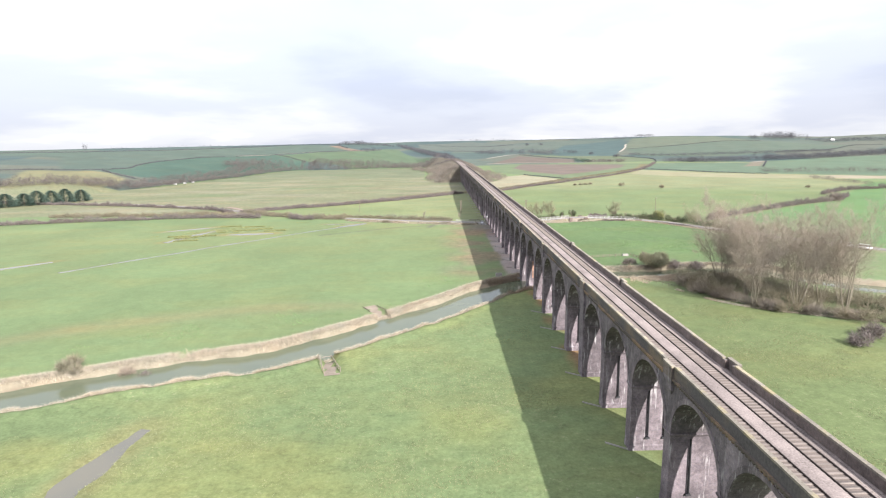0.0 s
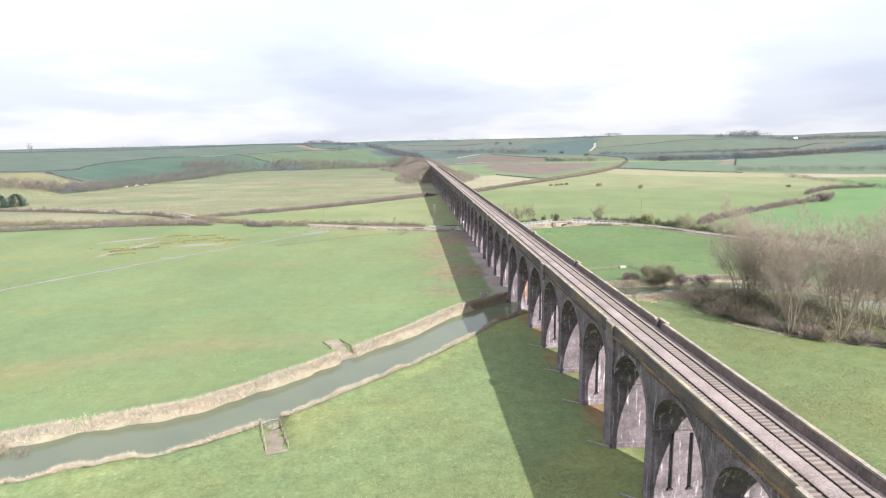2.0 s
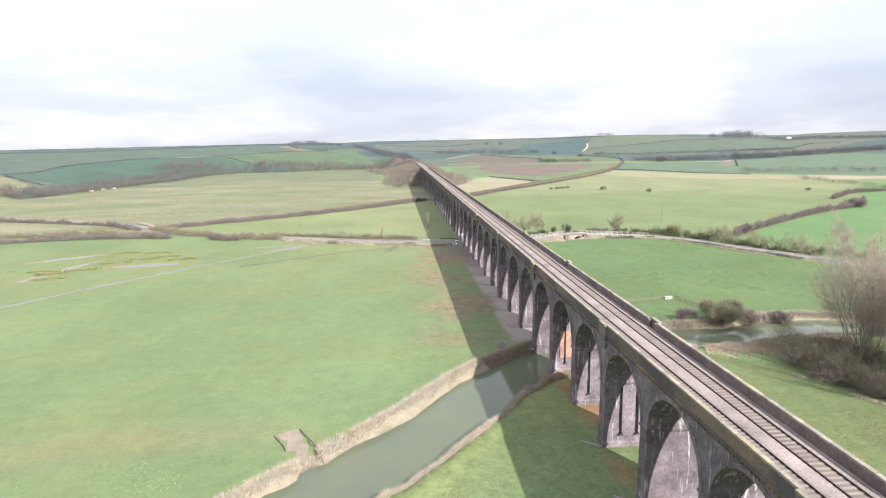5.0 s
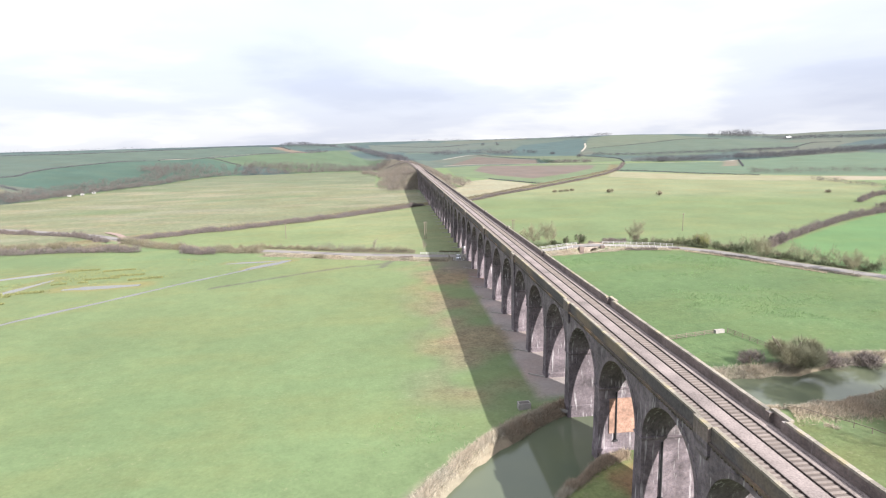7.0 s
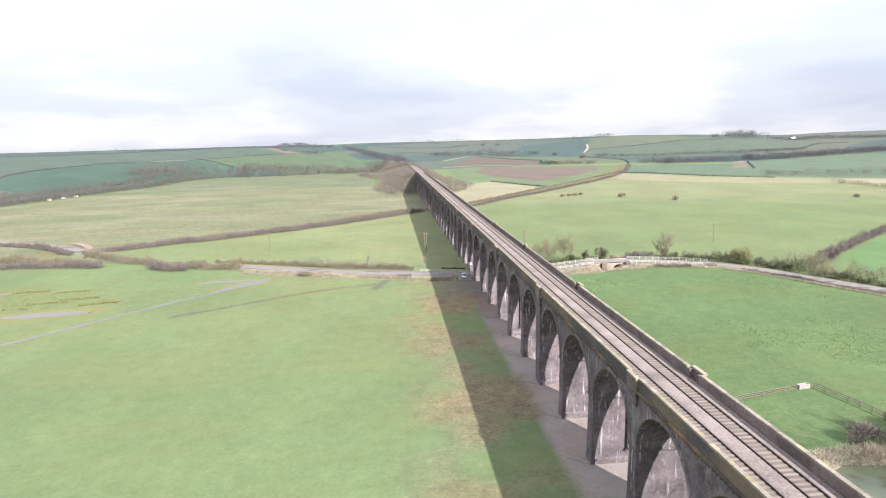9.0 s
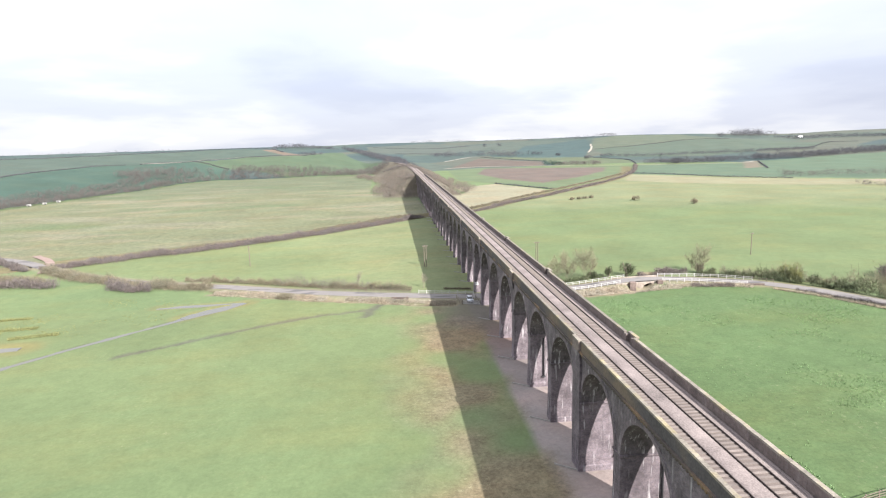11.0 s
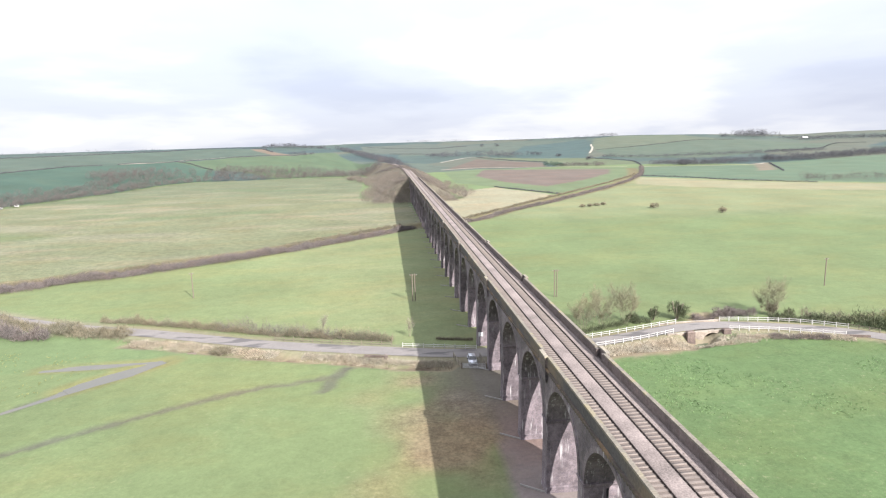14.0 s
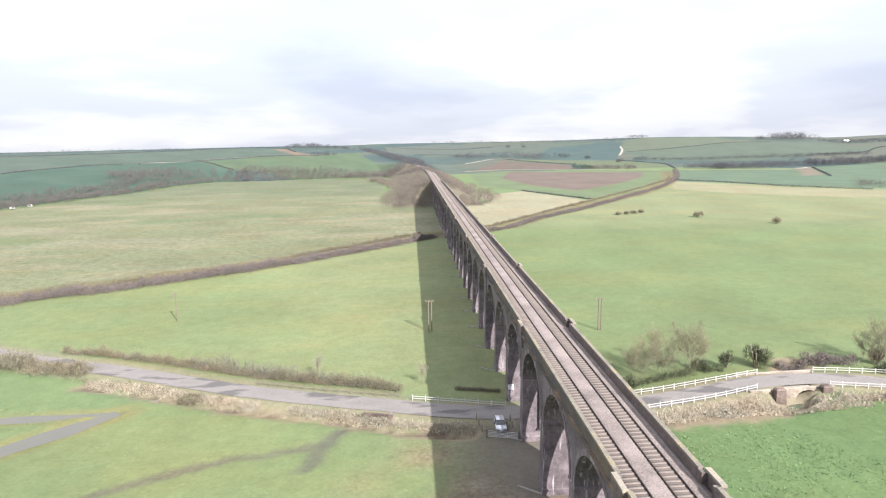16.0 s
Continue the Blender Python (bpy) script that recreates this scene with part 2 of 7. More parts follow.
def leaf_mat(name, base, vary=0.5):
    """Twigs, leaves, dry stalks: colour varies from clump to clump."""
    m = bpy.data.materials.new(name)
    m.use_nodes = True
    n, l = m.node_tree.nodes, m.node_tree.links
    b = n["Principled BSDF"]
    geo = n.new("ShaderNodeNewGeometry")
    r = n.new("ShaderNodeMapRange")
    r.inputs[3].default_value, r.inputs[4].default_value = 1 - vary, 1 + vary
    l.new(geo.outputs["Random Per Island"], r.inputs[0])
    t = n.new("ShaderNodeTexNoise")
    t.inputs["Scale"].default_value = 0.15
    t.inputs["Detail"].default_value = 3
    l.new(geo.outputs["Position"], t.inputs["Vector"])
    mx = n.new("ShaderNodeMixRGB")
    mx.inputs[1].default_value = (base[0] * 0.85, base[1] * 0.95, base[2], 1)
    mx.inputs[2].default_value = (base[0] * 1.2, base[1] * 1.05, base[2] * 0.95, 1)
    l.new(t.outputs[0], mx.inputs[0])
    sc = n.new("ShaderNodeVectorMath")
    sc.operation = "SCALE"
    l.new(mx.outputs[0], sc.inputs[0])
    l.new(r.outputs[0], sc.inputs["Scale"])
    l.new(sc.outputs[0], b.inputs["Base Color"])
    b.inputs["Roughness"].default_value = 0.9
    b.inputs["Specular IOR Level"].default_value = 0.15
    return m


M_BRICK = brick_mat("blue_brick", (0.094, 0.080, 0.095), (0.130, 0.104, 0.108), (0.124, 0.110, 0.118), 0.6, (0.58, 0.74), 0.55)
M_PIER = brick_mat("pier_brick", (0.098, 0.082, 0.094), (0.131, 0.104, 0.108), (0.138, 0.120, 0.126), 0.85, (0.58, 0.71), 0.5)
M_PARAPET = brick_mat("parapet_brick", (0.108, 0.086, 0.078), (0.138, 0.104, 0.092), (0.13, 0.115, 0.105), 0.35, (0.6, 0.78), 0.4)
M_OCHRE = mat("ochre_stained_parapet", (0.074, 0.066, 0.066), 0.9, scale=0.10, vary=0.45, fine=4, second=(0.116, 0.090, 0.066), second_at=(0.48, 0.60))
M_SOFFIT = brick_mat("sooty_brick", (0.102, 0.088, 0.094), (0.134, 0.110, 0.110), (0.10, 0.092, 0.095), 0.75, (0.56, 0.66), 0.5)
M_ORANGE = brick_mat("new_red_brick", (0.27, 0.155, 0.110), (0.235, 0.135, 0.098), (0.25, 0.19, 0.155), 0.05)
M_COPING = mat("lichened_coping", (0.19, 0.168, 0.136), 0.9, scale=0.5, vary=0.4, fine=5, second=(0.215, 0.18, 0.105), second_at=(0.52, 0.7), per_piece=0.22)
M_RUST = mat("stained_cornice", (0.075, 0.06, 0.05), 0.85, scale=0.25, vary=0.4, fine=4, second=(0.15, 0.098, 0.055), second_at=(0.48, 0.66))
# ballast inside the gauge: a darker brown that carries the shade there
M_SHADED_BALLAST = mat("shaded_ballast", (0.110, 0.088, 0.076), 0.95, scale=0.3, vary=0.35, fine=9, bump=0.6)
M_BALLAST = mat("ballast_stone", (0.178, 0.147, 0.135), 0.95, scale=0.25, vary=0.55, fine=6, bump=0.6)
M_SLEEPER = mat("concrete_sleeper", (0.162, 0.134, 0.116), 0.85, scale=1.0, vary=0.25, fine=8, per_piece=0.16)
M_RAIL = mat("rusty_rail", (0.026, 0.018, 0.015), 0.85, 0.0, scale=2, vary=0.2)
M_RAILTOP = mat("worn_rail_head", (0.030, 0.022, 0.019), 0.85, 0.0, scale=2, vary=0.1)
M_CONCRETE = mat("grey_concrete", (0.24, 0.225, 0.205), 0.9, scale=1.2, vary=0.25)
M_PIPE = mat("black_drainpipe", (0.012, 0.012, 0.014), 0.6)
M_GROUND = ground_mat()
M_WATER = water_mat("river_water", (0.066, 0.080, 0.058))
M_PUDDLE = water_mat("flood_water", (0.082, 0.083, 0.074), 0.03, 0.015)
M_ROAD = mat("worn_asphalt", (0.165, 0.151, 0.141), 0.85, scale=0.16, vary=0.25, fine=3, bump=0.1, second=(0.080, 0.074, 0.072), second_at=(0.52, 0.60), stretch=(0.6, 1.6, 1))
M_DIRT = mat("pale_earth_track", (0.27, 0.24, 0.195), 0.95, scale=0.1, vary=0.25, fine=1.5)
M_WHITE = mat("white_paint", (0.39, 0.38, 0.36), 0.6, scale=1, vary=0.12)
M_WOOD = mat("weathered_timber", (0.14, 0.115, 0.09), 0.9, scale=2, vary=0.3, stretch=(1, 1, 4))
M_REED = leaf_mat("dry_reed", (0.335, 0.288, 0.222), 0.45)
M_BROWNREED = leaf_mat("brown_reed", (0.270, 0.222, 0.168), 0.4)
M_REEDG = leaf_mat("green_sedge", (0.16, 0.17, 0.075), 0.4)
M_HEDGE = leaf_mat("hawthorn_twig", (0.134, 0.117, 0.111), 0.45)
M_HEDGEG = leaf_mat("olive_hedge", (0.165, 0.150, 0.108), 0.5)
M_IVY = leaf_mat("dark_ivy", (0.082, 0.096, 0.056), 0.5)
M_CONIFER = leaf_mat("conifer_needle", (0.054, 0.082, 0.066), 0.5)
M_WOODS = leaf_mat("bare_woodland", (0.100, 0.090, 0.086), 0.45)
M_COPSE = leaf_mat("copse_twig", (0.142, 0.126, 0.108), 0.45)
# bluer grey than the nearer woods: distance haze put into the twig colour
M_FARWOOD_HAZED = leaf_mat("hazed_far_woodland", (0.074, 0.076, 0.084), 0.4)
M_BARK = mat("willow_bark", (0.18, 0.158, 0.118), 0.9, scale=1.5, vary=0.3)
M_TWIGG = leaf_mat("greenish_twig", (0.172, 0.158, 0.112), 0.45)
M_TWIG = leaf_mat("bare_twig", (0.228, 0.198, 0.162), 0.4)
M_LANE = leaf_mat("grey_green_twig", (0.178, 0.174, 0.116), 0.4)
M_DEAD = leaf_mat("bleached_dead_grass", (0.325, 0.292, 0.232), 0.4)
M_DOCK = leaf_mat("dock_leaf", (0.130, 0.205, 0.092), 0.25)
M_TUFT = leaf_mat("pale_grass_tuft", (0.180, 0.195, 0.105), 0.3)


# ---- helpers for building ----
def part(name, bm, material, parent=None, label=""):
    """Links a bmesh as one mesh object, under a thing or a part."""
    me = bpy.data.meshes.new(name)
    bm.to_mesh(me)
    bm.free()
    me.materials.append(material)
    ob = new(name, me)
    ob.parent = parent
    return tagged(ob, label)


def thing(name, label, category, at=(0, 0, 0), group="", kind=""):
    ob = new(name)
    ob.location = at
    return tagged(ob, label, category, group, kind)


def mesh_of(name, verts, faces, materials, index=None, smooth=False):
    """A mesh from arrays: verts n x 3 and faces m x 3 or m x 4."""
    verts, faces = np.asarray(verts, dtype=np.float32), np.asarray(faces, dtype=np.int32)
    me = bpy.data.meshes.new(name)
    k = faces.shape[1]
    me.vertices.add(len(verts))
    me.vertices.foreach_set("co", verts.ravel())
    me.loops.add(faces.size)
    me.loops.foreach_set("vertex_index", faces.ravel())
    me.polygons.add(len(faces))
    me.polygons.foreach_set("loop_start", np.arange(0, faces.size, k, dtype=np.int32))
    for m in materials:
        me.materials.append(m)
    if index is not None:
        me.polygons.foreach_set("material_index", np.asarray(index, dtype=np.int32))
    if smooth:
        me.polygons.foreach_set("use_smooth", np.ones(len(faces), dtype=bool))
    me.update(calc_edges=True)
    return me


def box(bm, x0, x1, y0, y1, z0, z1):
    v = [bm.verts.new(p) for p in ((x0, y0, z0), (x1, y0, z0), (x1, y1, z0), (x0, y1, z0), (x0, y0, z1), (x1, y0, z1), (x1, y1, z1), (x0, y1, z1))]
    for f in ((3, 2, 1, 0), (4, 5, 6, 7), (0, 1, 5, 4), (1, 2, 6, 5), (2, 3, 7, 6), (3, 0, 4, 7)):
        bm.faces.new([v[i] for i in f])
    return v


def frustum(bm, lo, hi, z0, z1):
    """A tapered block: lo and hi are (x0, x1, y0, y1)."""
    v = [bm.verts.new(p) for p in ((lo[0], lo[2], z0), (lo[1], lo[2], z0), (lo[1], lo[3], z0), (lo[0], lo[3], z0),
                                   (hi[0], hi[2], z1), (hi[1], hi[2], z1), (hi[1], hi[3], z1), (hi[0], hi[3], z1))]
    for f in ((3, 2, 1, 0), (4, 5, 6, 7), (0, 1, 5, 4), (1, 2, 6, 5), (2, 3, 7, 6), (3, 0, 4, 7)):
        bm.faces.new([v[i] for i in f])


def rod(bm, a, b, r, sides=6):
    """A round bar from a to b."""
    a, b = Vector(a), Vector(b)
    q = (b - a).to_track_quat("Z", "Y")
    rings = []
    for p in (a, b):
        rings.append([bm.verts.new(p + q @ Vector((r * math.cos(2 * math.pi * i / sides), r * math.sin(2 * math.pi * i / sides), 0))) for i in range(sides)])
    for i in range(sides):
        j = (i + 1) % sides
        bm.faces.new((rings[0][i], rings[0][j], rings[1][j], rings[1][i]))
    bm.faces.new(rings[0][::-1])
    bm.faces.new(rings[1])


def spline(pts, step):
    """Catmull-Rom through plan points, resampled about every step metres."""
    p = np.array(pts, dtype=float)
    p = np.vstack([2 * p[0] - p[1], p, 2 * p[-1] - p[-2]])
    out = []
    for i in range(1, len(p) - 2):
        n = max(2, int(np.linalg.norm(p[i + 1] - p[i]) / step))
        t = np.linspace(0, 1, n, endpoint=False)[:, None]
        out.append(0.5 * (2 * p[i] + (p[i + 1] - p[i - 1]) * t + (2 * p[i - 1] - 5 * p[i] + 4 * p[i + 1] - p[i + 2]) * t ** 2
                          + (3 * p[i] - p[i - 1] - 3 * p[i + 1] + p[i + 2]) * t ** 3))
    out.append(p[-2:-1])
    return np.vstack(out)


def dist_to(line, x, y):
    """Distance from points to a sampled line, the fraction along it, and the side (positive: left of its direction)."""
    line = np.asarray(line)
    shape = x.shape
    x, y = x.ravel(), y.ravel()
    best = np.full(x.shape, 1e9)
    where = np.zeros(x.shape)
    side = np.zeros(x.shape)
    lo, hi = line.min(0) - 40, line.max(0) + 40
    near = np.nonzero((x > lo[0]) & (x < hi[0]) & (y > lo[1]) & (y < hi[1]))[0]
    px, py = x[near], y[near]
    bb, ww, ss = np.full(px.shape, 1e9), np.zeros(px.shape), np.zeros(px.shape)
    for i in range(len(line) - 1):
        a, d = line[i], line[i + 1] - line[i]
        t = np.clip(((px - a[0]) * d[0] + (py - a[1]) * d[1]) / (d @ d), 0, 1)
        ex, ey = px - a[0] - t * d[0], py - a[1] - t * d[1]
        e = np.hypot(ex, ey)
        m = e < bb
        bb[m], ww[m] = e[m], (i + t[m]) / (len(line) - 1)
        ss[m] = np.sign(d[0] * ey[m] - d[1] * ex[m])
    best[near], where[near], side[near] = bb, ww, ss
    return best.reshape(shape), where.reshape(shape), side.reshape(shape)


def inside(poly, x, y):
    """Points inside a plan polygon."""
    c = np.zeros(x.shape, dtype=bool)
    n = len(poly)
    for i in range(n):
        (x0, y0), (x1, y1) = poly[i], poly[(i + 1) % n]
        if y0 == y1:
            continue
        c ^= ((y0 > y) != (y1 > y)) & (x < (x1 - x0) * (y - y0) / (y1 - y0) + x0)
    return c


def smooth(a, b, v):
    t = np.clip((v - a) / float(b - a), 0, 1)
    return t * t * (3 - 2 * t)


def wobble(x, y, scale, seed=0.0):
    """A cheap smooth noise from summed sines, about -1 to 1."""
    u, v = x / scale, y / scale
    return (np.sin(u * 1.7 + 1.3 * np.sin(v * 1.1 + seed) + seed) + np.sin(v * 2.1 + 1.7 * np.sin(u * 0.9 - seed) + 2 * seed)
            + 0.6 * np.sin(u * 3.9 + v * 2.7 + 3 * seed) + 0.5 * np.sin(v * 4.7 - u * 3.1 - seed)) / 2.6


# ---- plan of the valley ----
RIVER = spline([(-400, 30), (-200, 62), (-130, 84), (-82, 105), (-56, 117), (-36, 124), (-21, 137), (-8, 150), (6, 165), (17, 179),
                (30, 189), (46, 196), (62, 198), (77, 199), (92, 202), (108, 199), (120, 186), (135, 172), (160, 166), (220, 176), (400, 230)], 3)
ROAD = spline([(-420, 520), (-260, 480), (-170, 436), (-134, 408), (-115, 391), (-96, 379), (-75, 368.5), (-61, 363), (-44, 356), (-20, 345.5), (3, 338), (22, 332.7), (40, 332.4), (54, 334.2),
               (65, 336.7), (77, 338.8), (90, 339), (101, 337), (113, 331.5), (124, 320), (132, 306), (140, 291), (149, 276), (160, 257), (176, 233), (210, 190), (300, 110)], 3)
STREAM = spline([(-160, 404), (-118, 430), (-105, 437), (-90, 445), (-75, 455), (-58, 466), (-40, 480), (-19, 494), (4, 518), (26, 536), (46, 546), (66, 563), (96, 605),
                 (137, 652), (182, 706), (227, 765), (292, 868), (350, 1000), (372, 1060)], 6)
DITCH = spline([(-54, 352), (-35, 345), (-22, 339.2), (-1, 332), (9, 328), (20, 325.5)], 3)
DRAIN = spline([(-142, 217), (-125, 240), (-114, 253), (-102, 270), (-90, 283.5), (-81, 294.5), (-70, 308), (-58, 320.5), (-52, 327.5), (-46, 334), (-41.5, 338.6)], 3)
GUTTER = spline([(-60, 296), (-33, 313), (-23.5, 318), (-16.6, 321), (-5.4, 323.4), (-0.8, 328.4)], 2)
GUTTER_ARM = spline([(-4.6, 317.5), (-3.2, 322), (-0.8, 328.4)], 2)
POOLS = [((-178, 214), (-171, 224), (-165, 231), (-157, 240), 2.0), ((-53, 60), (-51, 72), (-50.5, 82), (-48.6, 91), 3.0), ((-132, 283), (-129, 294), (-126, 306), (-121, 321), 3.0), ((-150, 318), (-140, 325), (-131, 330), (-123, 336), 2.4),
         ((-110, 304), (-101, 305), (-94, 305.8), (-86, 306.5), 3.4), ((-66, 337.6), (-58, 338), (-50, 338.4), (-43, 339.2), 1.7),
         ((-55, 325.5), (-51, 329.5), (-46.5, 333.5), (-41, 339), 2.6)]
SLIPS = [((-21.9, 113.0), (-25.6, 126.5), 3.4), ((-19.4, 162.0), (-13.5, 150.5), 3.6)]
TRACK_X = 31.7          # the railway's centre line
DECK = 17.55            # top of the ballast bed's base


def fall(phi, table):
    return np.interp(phi, [r[0] for r in table], [r[1] for r in table])


HILL_FOOT = [(-180, 800), (-60, 560), (-38, 560), (-31, 660), (-26.5, 725), (-23.7, 775), (-20.4, 830), (-17, 950), (-14.7, 990), (-12, 965), (-7, 985), (0, 1000), (4, 1040), (14, 1130), (22, 1180), (30, 1150), (42, 1080), (60, 1000), (180, 800)]
HILL_TOP = [(-180, 1800), (-40, 1250), (-20, 1330), (-12, 1400), (-8, 1450), (-5, 1600), (-3, 1950), (0, 2300), (8, 2900), (15, 2500), (21, 2150), (32, 2250), (38, 2700), (44, 3300), (180, 1800)]
HILL_RISE = [(-180, 40), (-40, 43.5), (-31, 44), (-20, 44.6), (-12, 46), (-5, 45), (-2, 47.5), (5, 48), (10, 48), (15, 48.5), (18, 51), (23, 52), (28, 49), (32, 44), (35, 40), (38, 46), (41, 49), (45, 50), (180, 40)]


def height(x, y):
    """The lie of the land."""
    x, y = np.asarray(x, dtype=float), np.asarray(y, dtype=float)
    r = np.hypot(x, y - 110)
    phi = np.degrees(np.arctan2(x, y - 110))
    r0, r1, top = fall(phi, HILL_FOOT), fall(phi, HILL_TOP), fall(phi, HILL_RISE)
    t = np.clip((r - r0) / (r1 - r0), 0, 1)
    steep = smooth(-1, -7, phi)
    shape = (1 - steep) * (0.35 * t + 0.65 * t ** 1.15) + steep * t ** 0.6
    z = top * shape * (1 - 0.25 * np.clip((r - r1) / 1500, 0, 1))
    z += smooth(0.05, 0.3, t) * (3.0 * (1 - 0.6 * steep) * wobble(x, y, 190, 1.0) * (1 - t) + 0.3 * wobble(x, y, 60, 2.0))
    z += 0.05 * wobble(x, y, 17, 0.4) * (1 - smooth(0, 0.1, t))
    # embankment that carries the line on from the viaduct
    along = smooth(680, 704, y) * (1 - smooth(1150, 1400, y))
    side = np.abs(x - TRACK_X - line_bend(y))
    bank = 17.0 - np.clip(side - 4.6, 0, None) / 1.7
    z = np.where((along > 0) & (bank > z), z + (bank - z) * along, z)
    return z


def line_bend(y):
    """How far the railway has curved off its straight at y."""
    return -np.clip(np.asarray(y, dtype=float) - 820, 0, None) ** 2 / 3600.0


def bank_height(x, y):
    z = height(x, y)
    d, _, _ = dist_to(RIVER, x, y)
    d = d + 0.8 * wobble(x, y, 5.5, 3.0) + 0.5 * wobble(x, y, 2.2, 5.0)
    z = z - 2.6 * (1 - smooth(4.7, 8.3, d)) + 0.35 * np.exp(-((d - 9.6) / 2.0) ** 2)
    for (x0, y0), (x1, y1), w in SLIPS:
        line = np.array([(x0, y0), (x1, y1)])
        dd, t, _ = dist_to(line, x, y)
        z = np.where(dd < w * 0.5, np.minimum(z, -0.1 - 1.9 * t), z)
    d, _, _ = dist_to(DITCH, x, y)
    z -= 0.9 * (1 - smooth(0.3, 2.2, d))
    d, _, _ = dist_to(ROAD, x, y)
    hump = 0.35 + 0.8 * np.exp(-((x - 81) / 14.0) ** 2 - ((y - 339) / 14.0) ** 2)
    z += (hump - 0.12) * (1 - smooth(3.2, 6.5, d)) * (y < 420) * (x > -160)
    # the brook under the road bridge
    d, _, _ = dist_to(BROOK, x, y)
    d = d - 1.3 * smooth(69, 74, x) * (1 - smooth(86, 90, x)) * (1 - smooth(334.5, 336, y))
    z -= (0.6 + 1.3 * smooth(70, 80, x)) * (1 - smooth(0.6, 2.4, d + 0.4 * wobble(x, y, 3.0, 1.0)))
    d, _, _ = dist_to(STREAM, x, y)
    z -= 1.0 * (1 - smooth(1.0, 4.0, d))
    d, _, _ = dist_to(DRAIN, x, y)
    z -= 0.30 * (1 - smooth(0.4, 1.7, d + 0.3 * wobble(x, y, 4.0, 2.0)))
    for line in (GUTTER, GUTTER_ARM):
        d, _, _ = dist_to(line, x, y)
        z -= 0.16 * (1 - smooth(0.2, 1.5, d + 0.35 * wobble(x, y, 3.0, 2.0)))
    for *line, w in POOLS:
        d, t, _ = dist_to(spline(line, 3), x, y)
        z -= 0.30 * (1 - smooth(0.35, 1.25, d / (w * (0.35 + 0.65 * np.sin(np.pi * np.clip(t, 0.06, 0.97)))) + 0.26 * wobble(x, y, 4.0, 4.0)))
    return z


BROOK = spline([(89, 349), (86.5, 345.5), (84, 342), (82.5, 339), (80, 334), (74, 330.5), (64, 329.2), (54, 328), (45, 327), (38, 327)], 2)

# colours of the fields (linear), with the strength of their tussocks
FIELDS = [
    ("pasture_c", (0.122, 0.134, 0.072), 0.62, [(-700, 380), (-160, 408), (-118, 438), (-58, 474), (4, 526), (30, 545), (24, 700), (-15, 720), (-20, 1056), (-115, 1066), (-246, 1042), (-272, 985), (-278, 920), (-284, 860), (-297, 800), (-309, 740), (-320, 680), (-340, 640), (-420, 560), (-700, 520)]),
    ("meadow_b", (0.126, 0.162, 0.064), 0.26, [(-140, 392), (-75, 372), (-20, 349), (31, 336), (31, 540), (4, 518), (-58, 466), (-118, 430)]),
    ("meadow_f", (0.110, 0.148, 0.058), 0.24, [(31, 336), (103, 342), (134, 312), (166, 335), (281, 412), (420, 572), (450, 690), (300, 872), (245, 785), (200, 728), (125, 622), (85, 582), (31, 540)]),
    ("green_e", (0.076, 0.121, 0.043), 0.30, [(31, 336), (31, 206), (75, 204), (110, 202), (160, 262), (134, 307), (115, 334), (103, 339)]),
    ("green_r", (0.082, 0.150, 0.052), 0.10, [(166, 335), (150, 285), (176, 236), (300, 120), (900, 200), (900, 560), (424, 572), (281, 412)]),
    ("olive_h", (0.095, 0.126, 0.046), 0.34, [(31, 188), (62, 188), (80, 164), (100, 140), (150, 118), (300, 110), (300, -400), (31, -400)]),
    ("straw", (0.215, 0.192, 0.140), 0.22, [(253, 770), (298, 872), (349, 770), (420, 700), (520, 640), (640, 600), (600, 560), (440, 620), (372, 645), (307, 692), (278, 728)]),
    ("teal_h", (0.080, 0.120, 0.068), 0.10, [(298, 880), (330, 930), (410, 1096), (560, 1043), (610, 1090), (900, 1150), (900, 700), (520, 640), (377, 767)]),
    ("brown_h", (0.135, 0.122, 0.092), 0.12, [(585, 1091), (614, 1097), (512, 929), (474, 910)]),
    ("lower_green", (0.096, 0.132, 0.062), 0.12, [(99, 1125), (164, 1179), (380, 1095), (410, 1096), (306, 903), (218, 776), (154, 690), (117, 792), (88, 868)]),
    ("plough", (0.112, 0.092, 0.078), 0.12, [(128, 990), (166, 1150), (340, 1060), (300, 960), (227, 850), (167, 780), (140, 860)]),
    ("pale", (0.205, 0.196, 0.132), 0.34, [(40, 546), (64, 562), (104, 616), (150, 686), (117, 788), (83, 760), (66, 800), (72, 690), (40, 660)]),
]
# hill colours pushed towards teal to imitate haze over the distance
HILLS = [(0.060, 0.096, 0.078), (0.080, 0.112, 0.082), (0.052, 0.086, 0.076), (0.070, 0.104, 0.080), (0.092, 0.112, 0.084)]
